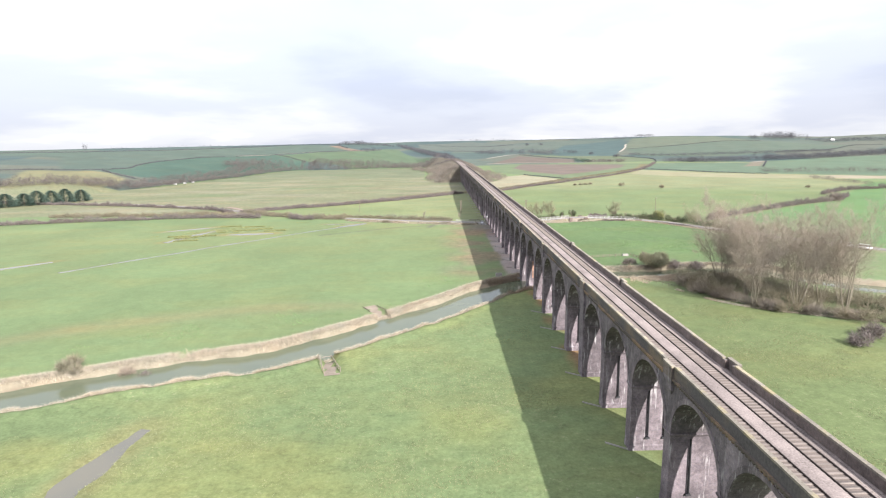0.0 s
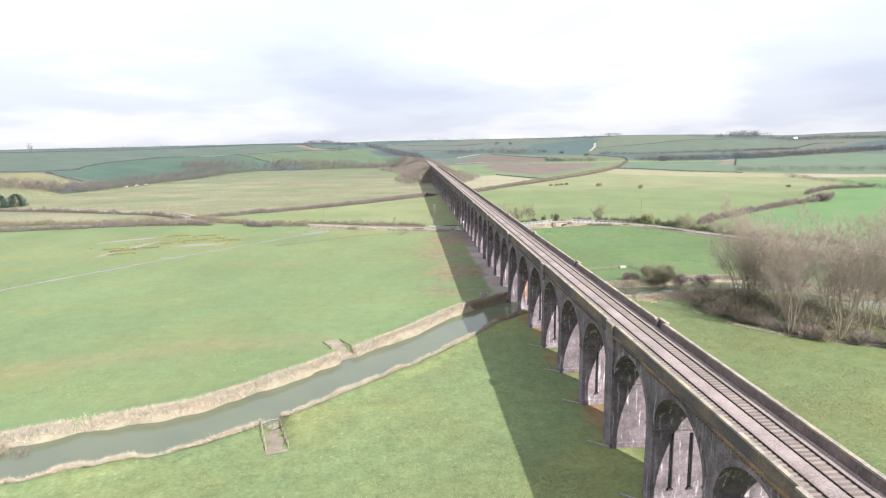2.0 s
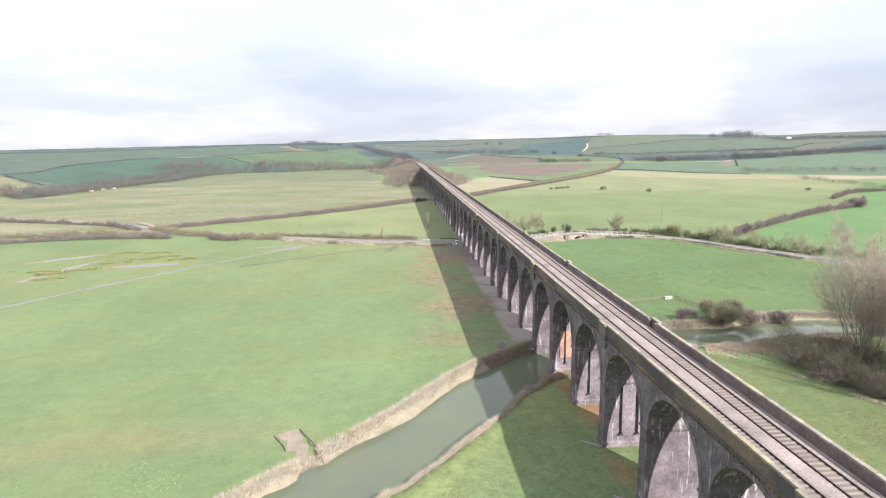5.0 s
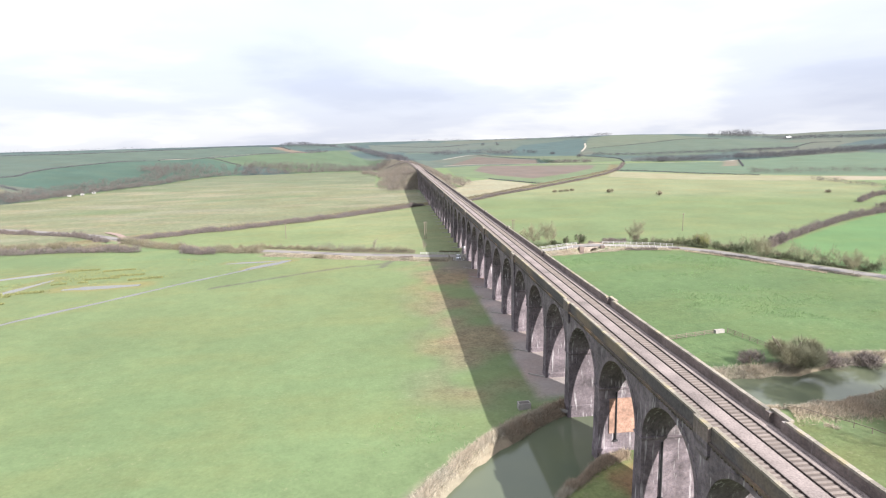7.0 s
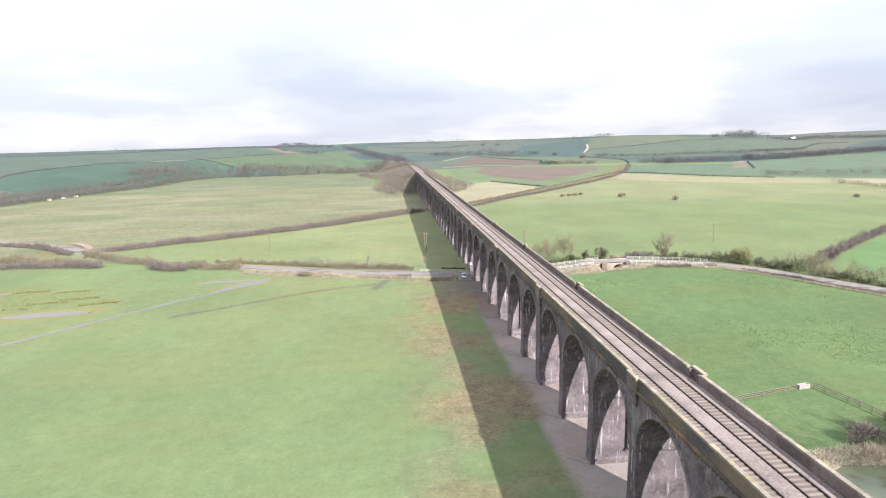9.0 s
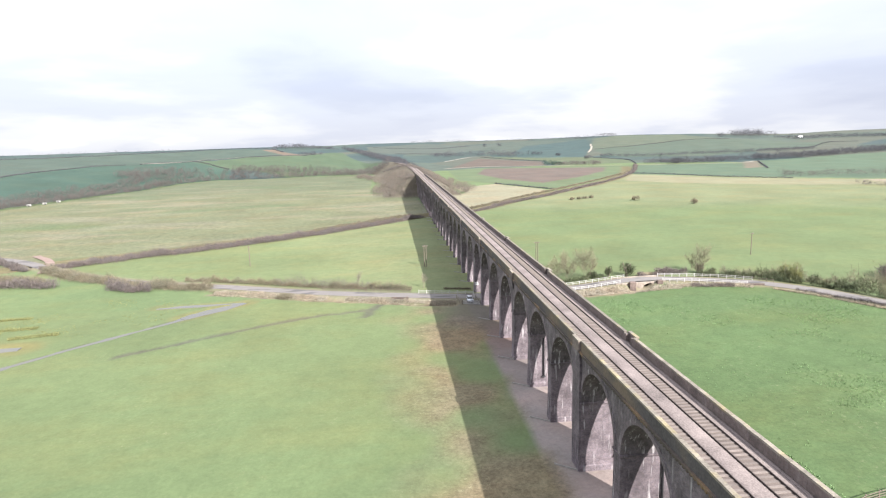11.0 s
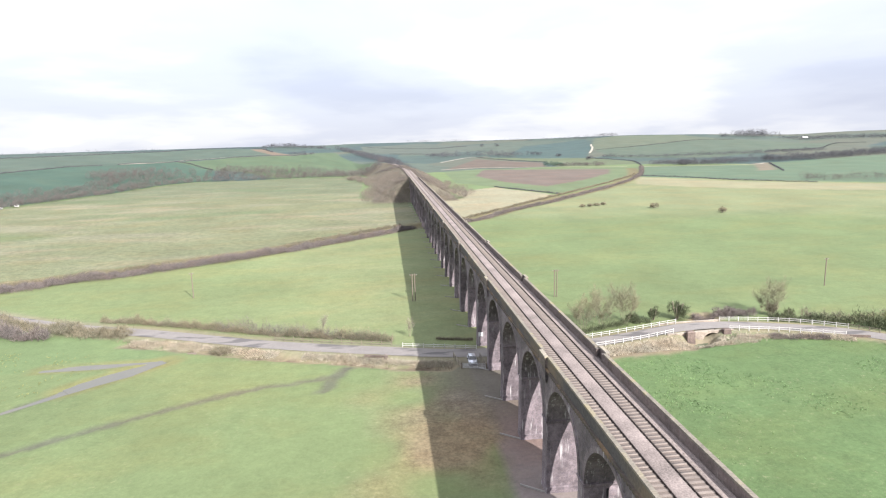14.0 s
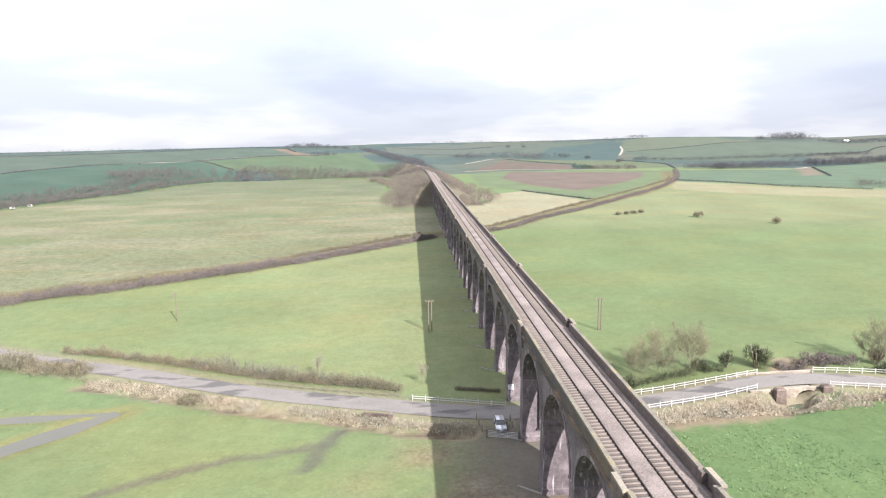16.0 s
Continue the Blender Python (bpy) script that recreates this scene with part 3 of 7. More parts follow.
HILL_FIELDS = [
    ((0.070, 0.106, 0.078), [(-900, 1000), (-571, 909), (-455, 726), (-427, 762), (-403, 791), (-422, 851), (-422, 922), (-413, 976), (-399, 1031), (-361, 1078), (-321, 1168), (-287, 1220), (-252, 1238), (-208, 1278), (-183, 1323), (-246, 1432), (-337, 1419), (-415, 1308), (-480, 1220), (-596, 1102)]),
    ((0.050, 0.094, 0.066), [(-430, 760), (-403, 791), (-422, 851), (-422, 922), (-413, 976), (-399, 1031), (-361, 1078), (-317, 1178), (-242, 1111), (-230, 1060), (-260, 1000), (-270, 860), (-300, 780), (-340, 735), (-380, 728)]),
    ((0.076, 0.120, 0.066), [(-317, 1178), (-252, 1238), (-148, 1307), (-98, 1547), (-4, 1144), (4, 1062), (-120, 1060), (-242, 1111)]),
    ((0.160, 0.165, 0.098), [(-480, 700), (-444, 715), (-428, 745), (-395, 727), (-359, 692), (-350, 600), (-351, 561), (-420, 560)]),
    ((0.150, 0.126, 0.104), [(-257, 1427), (-233, 1436), (-187, 1350), (-154, 1311), (-184, 1294), (-221, 1357)]),
    ((0.112, 0.098, 0.088), [(99, 1180), (117, 1209), (205, 1480), (305, 1304), (283, 1200), (168, 1206)]),
    ((0.098, 0.132, 0.074), [(212, 1530), (275, 1381), (314, 1318), (300, 1195), (386, 1106), (426, 1145), (458, 1251), (442, 1313), (415, 1374), (300, 1480)]),
    ((0.056, 0.096, 0.084), [(317, 1655), (447, 2052), (664, 2108), (562, 1762), (465, 1505), (415, 1380), (297, 1480)]),
    ((0.080, 0.116, 0.080), [(520, 1615), (621, 1624), (836, 1762), (963, 1764), (1099, 1553), (946, 1415), (764, 1330), (609, 1241), (480, 1340), (463, 1397)]),
    ((0.094, 0.124, 0.082), [(547, 1714), (590, 1845), (700, 2120), (960, 2050), (963, 1764), (836, 1762), (621, 1624), (520, 1615)]),
    ((0.084, 0.112, 0.088), [(23, 1694), (170, 1669), (260, 2000), (420, 2300), (150, 2500), (-60, 2000), (-40, 1720)]),
]


def field_colours(x, y):
    """Base colour and tussock strength for each point of the ground."""
    xx = x + 1.2 * wobble(x, y, 8, 7.0)
    yy = y + 1.2 * wobble(x, y, 9, 8.0)
    col = np.empty(x.shape + (4,))
    col[...] = (0.107, 0.152, 0.060, 0.22)
    # rough ground on the near side of the river
    _, _, side = dist_to(RIVER, x, y)
    near = (y < 60) | ((side < 0) & (y < 205) & (x < 31)) | ((y < 100) & (x < -82))
    rough = smooth(-0.2, 0.6, wobble(x, y, 24, 3.3) + 0.3 * wobble(x, y, 6, 1.3))
    col[near] = (0.105, 0.145, 0.056, 0.42)
    col[..., 0] += np.where(near, 0.022 * rough, 0)
    col[..., 1] += np.where(near, 0.012 * rough, 0)
    # hills: a patchwork of fields, haze already mixed into their colours
    r = np.hypot(x, y - 110)
    phi = np.degrees(np.arctan2(x, y - 110))
    up = (r - fall(phi, HILL_FOOT)) / (fall(phi, HILL_TOP) - fall(phi, HILL_FOOT))
    u = np.floor((phi + 6 * np.sin(up * 5)) / 7.5 + 100)
    v = np.floor(up * 5.2 + 0.35 * np.sin(phi * 0.35 + u))
    pick = np.abs((np.sin(u * 12.9898 + v * 78.233) * 43758.5453) % 1.0)
    for i, c in enumerate(HILLS):
        m = (up > -0.02) & (pick >= i / len(HILLS)) & (pick < (i + 1) / len(HILLS) + 1e-6)
        col[m] = (c[0] * 0.88, c[1] * 0.84, c[2] * 0.80, 0.10)
    for c, poly in HILL_FIELDS:
        col[inside(poly, xx, yy) & (up > -0.02)] = (c[0] * 0.88, c[1] * 0.84, c[2] * 0.78, 0.14)
    for _, c, a, poly in FIELDS:
        m = inside(poly, xx, yy) & (up < 0.30)
        col[m] = (*c, a)
    # straw-coloured wash across the far pasture
    m = inside(FIELDS[0][3], xx, yy)
    w = smooth(-0.3, 0.9, wobble(x, y * 2.4, 60, 0.7) + 0.5 * wobble(x, y * 3.0, 22, 2.1)) * m
    col[..., :3] = col[..., :3] * (1 - w[..., None]) + np.array((0.158, 0.156, 0.102)) * w[..., None]
    w = smooth(0.2, 1.0, wobble(x + 40, y * 2.0, 75, 4.7)) * m * 0.6
    col[..., :3] = col[..., :3] * (1 - w[..., None]) + np.array((0.085, 0.125, 0.045)) * w[..., None]
    w = smooth(720, 860, y + 40 * wobble(x, y * 2, 70, 1.9)) * m * 0.6
    col[..., :3] = col[..., :3] * (1 - w[..., None]) + np.array((0.084, 0.112, 0.056)) * w[..., None]
    w = smooth(0.55, 0.95, wobble(x * 0.5, y * 2.6, 16, 5.7)) * smooth(640, 760, y) * m * 0.5
    col[..., :3] = col[..., :3] * (1 - w[..., None]) + np.array((0.150, 0.128, 0.092)) * w[..., None]
    m = inside(FIELDS[2][3], xx, yy)
    w = smooth(500, 610, y + 0.25 * x - 40 + 18 * wobble(x, y * 1.6, 40, 2.4)) * m * 0.6
    col[..., :3] = col[..., :3] * (1 - w[..., None]) + np.array((0.166, 0.176, 0.094)) * w[..., None]
    m = inside(FIELDS[1][3], xx, yy)
    w = smooth(-60, 10, x + 0.3 * (y - 420) + 14 * wobble(x, y, 26, 3.9)) * m * 0.55 * (0.7 + 0.4 * wobble(x * 0.6, y * 1.6, 9, 2.9))
    w = np.clip(w, 0, 1)
    col[..., :3] = col[..., :3] * (1 - w[..., None]) + np.array((0.172, 0.182, 0.092)) * w[..., None]
    # bare earth: an old furrow line, the worn strip under the viaduct, churned mud by the gate
    w = np.exp(-((y - (162 + 0.12 * (x + 45) - 0.0045 * (x + 45) ** 2)) / 5.0) ** 2) * smooth(-130, -95, x) * (1 - smooth(-34, -10, x)) * (0.34 + 0.16 * wobble(x, y, 13, 2.0))
    col[..., :3] = col[..., :3] * (1 - w[..., None]) + np.array((0.185, 0.145, 0.085)) * w[..., None]
    strip = smooth(197, 202, y) * (1 - smooth(331, 333, y)) * smooth(23.4, 24.9, x + 0.7 * wobble(x, y, 7, 2.2)) * (1 - smooth(36.5, 39, x))
    mud = np.stack([0.232 - 0.09 * smooth(255, 300, y), 0.204 - 0.09 * smooth(255, 300, y), 0.190 - 0.086 * smooth(255, 300, y)], axis=-1) * (1 + 0.12 * wobble(x, y, 6, 1.7))[..., None]
    col[..., :3] = col[..., :3] * (1 - strip[..., None]) + mud * strip[..., None]
    # mottled dead grass and soil, toned darker to deepen the viaduct's shadow
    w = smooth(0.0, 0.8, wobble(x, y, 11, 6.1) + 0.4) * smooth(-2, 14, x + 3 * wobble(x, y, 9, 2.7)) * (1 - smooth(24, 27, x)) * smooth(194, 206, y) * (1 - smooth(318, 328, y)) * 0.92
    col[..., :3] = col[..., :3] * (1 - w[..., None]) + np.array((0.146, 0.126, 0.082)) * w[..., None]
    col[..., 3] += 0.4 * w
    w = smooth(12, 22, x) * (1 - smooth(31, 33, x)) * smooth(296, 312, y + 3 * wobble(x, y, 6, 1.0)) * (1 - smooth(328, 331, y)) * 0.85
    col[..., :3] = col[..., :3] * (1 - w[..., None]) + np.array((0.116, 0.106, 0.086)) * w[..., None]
    w = (1 - smooth(1.5, 4.0, np.abs(x - 30.5) + wobble(x, y, 5, 9.0))) * smooth(100, 110, y) * (1 - smooth(176, 182, y)) * smooth(-0.1, 0.6, wobble(x, y, 9, 3.0))
    col[..., :3] = col[..., :3] * (1 - w[..., None]) + np.array((0.165, 0.110, 0.060)) * w[..., None]
    # banks: dry grass on top, mud below
    for line, inner, outer, c in ((RIVER, 6.0, 9.8, (0.195, 0.172, 0.126)), (DITCH, 0.9, 2.6, (0.165, 0.150, 0.102)), (BROOK, 0.9, 4.4, (0.170, 0.143, 0.098)),
                                  (STREAM, 1.0, 9.0, (0.120, 0.108, 0.060))):
        d, t, sd = dist_to(line, x, y)
        d = d + 1.0 * wobble(x, y, 4.5, 5.0) + 0.7 * wobble(x, y, 1.7, 2.0)
        if line is RIVER:
            d = d + np.where(sd < 0, 1.9, 0.0)
        w = 1 - smooth(outer - 1.6, outer, d)
        col[..., :3] = col[..., :3] * (1 - w[..., None]) + np.array(c) * w[..., None]
        w = 1 - smooth(inner - 1.0, inner, d)
        col[..., :3] = col[..., :3] * (1 - w[..., None]) + np.array((0.085, 0.070, 0.050)) * w[..., None]
    d, _, _ = dist_to(ROAD, x, y)
    w = (1 - smooth(3.5, 6.0, d + 0.7 * wobble(x, y, 5, 5.0))) * 0.8
    col[..., :3] = col[..., :3] * (1 - w[..., None]) + np.array((0.172, 0.158, 0.112)) * w[..., None]
    for *line, wd in POOLS:
        d, t, _ = dist_to(spline(line, 3), x, y)
        w = (1 - smooth(0.9, 2.0, d / wd + 0.25 * wobble(x, y, 4, 1.0))) * 0.75
        col[..., :3] = col[..., :3] * (1 - w[..., None]) + np.array((0.135, 0.138, 0.062)) * w[..., None]
    for line, wd in ((GUTTER, 1.3), (GUTTER_ARM, 1.6), (DRAIN, 1.1)):
        d, t, _ = dist_to(line, x, y)
        w = (1 - smooth(0.5 * wd, wd, d + 0.4 * wobble(x, y, 3, 1.0))) * 0.8
        col[..., :3] = col[..., :3] * (1 - w[..., None]) + np.array((0.078, 0.084, 0.062)) * w[..., None]
    # scrub floor on the embankment and in the copse
    w = smooth(664, 676, y) * (np.abs(x - TRACK_X - line_bend(y)) < 34) * (1 - smooth(1090, 1130, y))
    col[..., :3] = col[..., :3] * (1 - w[..., None]) + np.array((0.118, 0.106, 0.078)) * w[..., None]
    col[..., :3] *= 0.93
    col[..., 0] *= 1 + 0.07 * smooth(200, 300, y) * (y < 336) * (x < 24)
    lush = smooth(0.95, 1.3, col[..., 1] / col[..., 0])[..., None]
    col[..., :3] *= 1 + lush * (np.array((1.01, 0.97, 1.14)) - 1)
    return col


def axis(*stretches):
    """Grid lines: (from, to, first step, last step)."""
    out = []
    for a, b, s0, s1 in stretches:
        n = max(2, int(round((b - a) / ((s0 + s1) / 2))))
        t = np.linspace(0, 1, n, endpoint=False)
        w = s0 * t + (s1 - s0) * t * t / 2
        w = w / (s0 + (s1 - s0) / 2)
        out.append(a + (b - a) * w)
    return np.append(np.concatenate(out), stretches[-1][1])


gx = axis((-4900, -1200, 400, 60), (-1200, -640, 60, 9), (-640, -420, 8, 6), (-420, -112, 6, 1.4), (-112, 112, 1.45, 1.45), (112, 420, 1.4, 6), (420, 1300, 6, 16), (1300, 4900, 30, 400))
gy = axis((-3000, -300, 400, 40), (-300, 52, 40, 1.6), (52, 378, 1.45, 1.45), (378, 640, 1.45, 4), (640, 1250, 4, 8), (1250, 2200, 8, 14), (2200, 2600, 14, 40), (2600, 4900, 40, 300))
GX, GY = np.meshgrid(gx, gy)
GZ = bank_height(GX, GY)
nx, ny = len(gx), len(gy)
idx = np.arange(nx * ny).reshape(ny, nx)
quads = np.stack([idx[:-1, :-1], idx[:-1, 1:], idx[1:, 1:], idx[1:, :-1]], axis=-1).reshape(-1, 4)
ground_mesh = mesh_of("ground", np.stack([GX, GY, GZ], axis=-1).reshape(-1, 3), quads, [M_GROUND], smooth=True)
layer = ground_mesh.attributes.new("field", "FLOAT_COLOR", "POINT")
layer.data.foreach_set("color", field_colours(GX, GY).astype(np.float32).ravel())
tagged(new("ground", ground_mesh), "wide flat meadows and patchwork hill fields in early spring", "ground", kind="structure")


def lane_height(x, y):
    """The lane's surface, which rises over the brook."""
    return height(x, y) + 0.26 + 0.8 * np.exp(-((x - 81) / 14.0) ** 2 - ((y - 339) / 14.0) ** 2)


def ribbon(line, width, z, lift=0.0, material=None, name="strip", edge=0.0):
    """A flat strip along a plan line; z is a number or None to lie on the land."""
    d = np.gradient(line, axis=0)
    nrm = np.stack([-d[:, 1], d[:, 0]], axis=1) / np.linalg.norm(d, axis=1)[:, None]
    rows = []
    for s in (-1.0, -0.5, 0.0, 0.5, 1.0):
        w = width * 0.5 * s + (edge * wobble(line[:, 0], line[:, 1], 3.0, s) if abs(s) == 1 else 0)
        p = line + nrm * (np.ones(len(line)) * w)[:, None]
        zz = np.full(len(p), z) if z is not None else lane_height(p[:, 0], p[:, 1])
        rows.append(np.column_stack([p, zz + lift]))
    if z is None:
        mid = np.max([r[:, 2] for r in rows[1:4]], axis=0)
        for s, r in zip((-1, -0.5, 0, 0.5, 1), rows):
            r[:, 2] = mid + 0.05 * (1 - s * s)
    v = np.stack(rows, axis=1)
    n, k = v.shape[:2]
    i = np.arange(n * k).reshape(n, k)
    f = np.stack([i[:-1, 1:], i[:-1, :-1], i[1:, :-1], i[1:, 1:]], axis=-1).reshape(-1, 4)
    return new(name, mesh_of(name, v.reshape(-1, 3), f[:, ::-1], [material], smooth=True))


tagged(ribbon(RIVER, 17.4, -1.25, material=M_WATER, name="river_water"), "slow grey-green river water between reedy banks", "river", kind="structure")
tagged(ribbon(BROOK, 1.8, -1.45, material=M_WATER, name="brook_water"), "shallow brook water under the road bridge", "brook", kind="structure")
tagged(ribbon(DRAIN, 3.2, -0.185, material=M_PUDDLE, name="drain_water"), "narrow water-filled drain across the meadow", "drain", kind="structure")
for i, (*line, w) in enumerate(POOLS):
    tagged(ribbon(spline(line, 2), w * 2.3, -0.145 - 0.012 * (i % 3), material=M_PUDDLE, name="flood_pool"), "shallow pool of flood water lying on grass", "pool", kind="structure")
road_ob = tagged(ribbon(ROAD, 5.0, None, 0.06, M_ROAD, "road", 0.12), "patched grey country lane passing under the viaduct", "road", kind="structure")

# ---- the viaduct ----
PITCH, FIRST = 14.222, 110.25          # spacing of the piers, and the middle of one king pier
X0, X1 = 28.0, 35.4                    # the two outer faces
SPRING, R_ARCH = 10.1, 6.05            # springing height and arch radius
TOP_WALL, PARAPET, COPE = 17.3, 18.75, 18.95
K0, K1 = -12, 41


def pier_y(k):
    return FIRST + PITCH * k


viaduct = thing("viaduct", "long dark blue-brick railway viaduct with many tall round arches", "viaduct", (0, 0, 0))


def pier_bm(k):
    """A pier with a stepped plinth and an impost band; king piers are thicker, with full-height pilasters."""
    bm = bmesh.new()
    y = pier_y(k)
    w = 1.45 if k % 9 == 0 else 1.0
    z0 = -3.0
    frustum(bm, (X0 - 0.15, X1 + 0.15, y - w - 0.16, y + w + 0.16), (X0 - 0.14, X1 + 0.14, y - w - 0.15, y + w + 0.15), z0, 0.75)
    frustum(bm, (X0 - 0.14, X1 + 0.14, y - w - 0.15, y + w + 0.15), (X0 - 0.08, X1 + 0.08, y - w - 0.08, y + w + 0.08), 0.75, 0.95)
    frustum(bm, (X0 - 0.08, X1 + 0.08, y - w - 0.08, y + w + 0.08), (X0, X1, y - w, y + w), 0.95, SPRING - 0.35)
    frustum(bm, (X0 - 0.05, X1 + 0.05, y - w - 0.05, y + w + 0.05), (X0 - 0.16, X1 + 0.16, y - w - 0.16, y + w + 0.16), SPRING - 0.35, SPRING - 0.12)
    box(bm, X0 - 0.16, X1 + 0.16, y - w - 0.16, y + w + 0.16, SPRING - 0.12, SPRING + 0.06)
    return bm


def span_bm(k):
    """Spandrel walls and barrel between two piers, one closed shell."""
    bm = bmesh.new()
    ya, yb = pier_y(k), pier_y(k + 1)
    wa = 1.45 if k % 9 == 0 else 1.0
    wb = 1.45 if (k + 1) % 9 == 0 else 1.0
    lo, hi = ya + wa, yb - wb
    c, r = (lo + hi) / 2, (hi - lo) / 2
    pts = [(ya, SPRING + 0.06)]
    n = 20
    for i in range(n + 1):
        a = math.pi * (1 - i / n)
        pts.append((c + r * math.cos(a), SPRING + 0.06 + R_ARCH * math.sin(a)))
    pts.append((yb, SPRING + 0.06))
    top = TOP_WALL
    rows = {}
    for x in (X0, X1):
        rows[x] = ([bm.verts.new((x, p[0], p[1])) for p in pts], [bm.verts.new((x, p[0], top)) for p in pts])
    for x, flip in ((X0, False), (X1, True)):
        lo_r, hi_r = rows[x]
        for i in range(len(pts) - 1):
            f = (lo_r[i + 1], lo_r[i], hi_r[i], hi_r[i + 1])
            bm.faces.new(f if not flip else f[::-1])
    for i in range(len(pts) - 1):
        f = bm.faces.new((rows[X0][0][i], rows[X0][0][i + 1], rows[X1][0][i + 1], rows[X1][0][i]))
        f.material_index = 1 if 0 < i < len(pts) - 2 else 0
        bm.faces.new((rows[X0][1][i + 1], rows[X0][1][i], rows[X1][1][i], rows[X1][1][i + 1]))
    return bm


def ring_bm(k, x, out):
    """The arch ring of brick headers, standing a little proud of the face."""
    bm = bmesh.new()
    ya, yb = pier_y(k), pier_y(k + 1)
    wa = 1.45 if k % 9 == 0 else 1.0
    wb = 1.45 if (k + 1) % 9 == 0 else 1.0
    lo, hi = ya + wa, yb - wb
    c, r = (lo + hi) / 2, (hi - lo) / 2
    n = 20
    prev = None
    for i in range(n + 1):
        a = math.pi * (1 - i / n)
        ring = []
        for rr in (0.0, 0.62):
            for dx in (-0.02, 0.07):
                ring.append(bm.verts.new((x + out * dx, c + (r + rr) * math.cos(a), SPRING + 0.06 + (R_ARCH + rr) * math.sin(a))))
        if prev:
            for q in ((0, 1), (1, 3), (3, 2), (2, 0)):
                f = (prev[q[0]], prev[q[1]], ring[q[1]], ring[q[0]])
                bm.faces.new(f if out < 0 else f[::-1])
        prev = ring
    return bm


def two_mats(ob, second):
    ob.data.materials.append(second)
    return ob


PIPES = {-5: (1, 2), -4: (1, 2), -3: (1,), -2: (1, 2), -1: (1, 2), 1: (1, 2), 3: (1, 2), 4: (1,), 5: (1,), 8: (2,), 9: (2,), 7: (2,), 11: (1,), 13: (2,), 15: (1,), 18: (2,)}
for k in range(K0, K1 + 1):
    pier = part("pier", pier_bm(k), M_PIER, viaduct)
    y, w = pier_y(k), (1.45 if k % 9 == 0 else 1.0)
    for i in PIPES.get(k, ()):
        bm = bmesh.new()
        px = X0 + 7.4 * i / 3
        rod(bm, (px, y - w - 0.22, SPRING - 0.6), (px, y - w - 0.30, 2.3), 0.13, 8)
        frustum(bm, (px - 0.35, px + 0.35, y - w - 0.42, y - w - 0.1), (px - 0.3, px + 0.3, y - w - 0.36, y - w - 0.1), 2.0, 2.2)
        part("drainpipe", bm, M_PIPE, pier, "black cast-iron drainpipe")
    if not 4 <= k <= 5 and k != 16:
        bm = bmesh.new()
        zf = float(bank_height(np.array([26.4]), np.array([y]))[0])
        for v in box(bm, X0 - 3.0, X0 - 0.16, y - w + 0.05, y - w + 0.27, zf - 0.4, zf + 0.2):
            v.co.y += (X0 - 0.16 - v.co.x) * 0.75
        part("footing_kerb", bm, M_CONCRETE, pier, "low pale concrete kerb at the pier's foot")
    if k == 5:
        bm = bmesh.new()
        box(bm, X0 + 1.5, X1 - 0.1, y - w - 0.20, y - w - 0.05, 3.2, SPRING - 1.6)
        part("brick_repair", bm, M_ORANGE, pier, "patch of new orange-red brick")
    if k % 3 == 0:
        for x, out in ((X0, -1), (X1, 1)):
            bm = bmesh.new()
            half = 1.5 if k % 9 == 0 else 1.15
            zb = 0.0 if k % 9 == 0 else 15.8
            xa, xb = sorted((x + out * (0.30 if out < 0 else 0.30), x - out * 0.05))
            box(bm, xa, xb, y - half, y + half, zb - (2 if k % 9 == 0 else 0), 16.4)
            lo4 = (xa, xb, y - half, y + half)
            xc, xd = sorted((x + out * (0.42 if out < 0 else 0.52), x - out * 0.05))
            frustum(bm, lo4, (xc, xd, y - half - 0.12, y + half + 0.12), 16.4, 16.9)
            box(bm, xc, xd, y - half - 0.12, y + half + 0.12, 16.9, TOP_WALL)
            if k % 9:
                xe, xf = sorted((x + out * 0.12, x - out * 0.05))
                frustum(bm, (xe, xf, y - half * 0.6, y + half * 0.6), lo4, 15.2, 15.8)
            part("pilaster", bm, M_BRICK, viaduct, "full-height brick pilaster" if k % 9 == 0 else "corbelled brick refuge bracket")
    if k < K1:
        bm = span_bm(k)
        two_mats(part("arch_span", bm, M_BRICK, viaduct), M_SOFFIT)
        for x, out in ((X0, -1), (X1, 1)):
            part("arch_ring", ring_bm(k, x, out), M_PIER, viaduct)

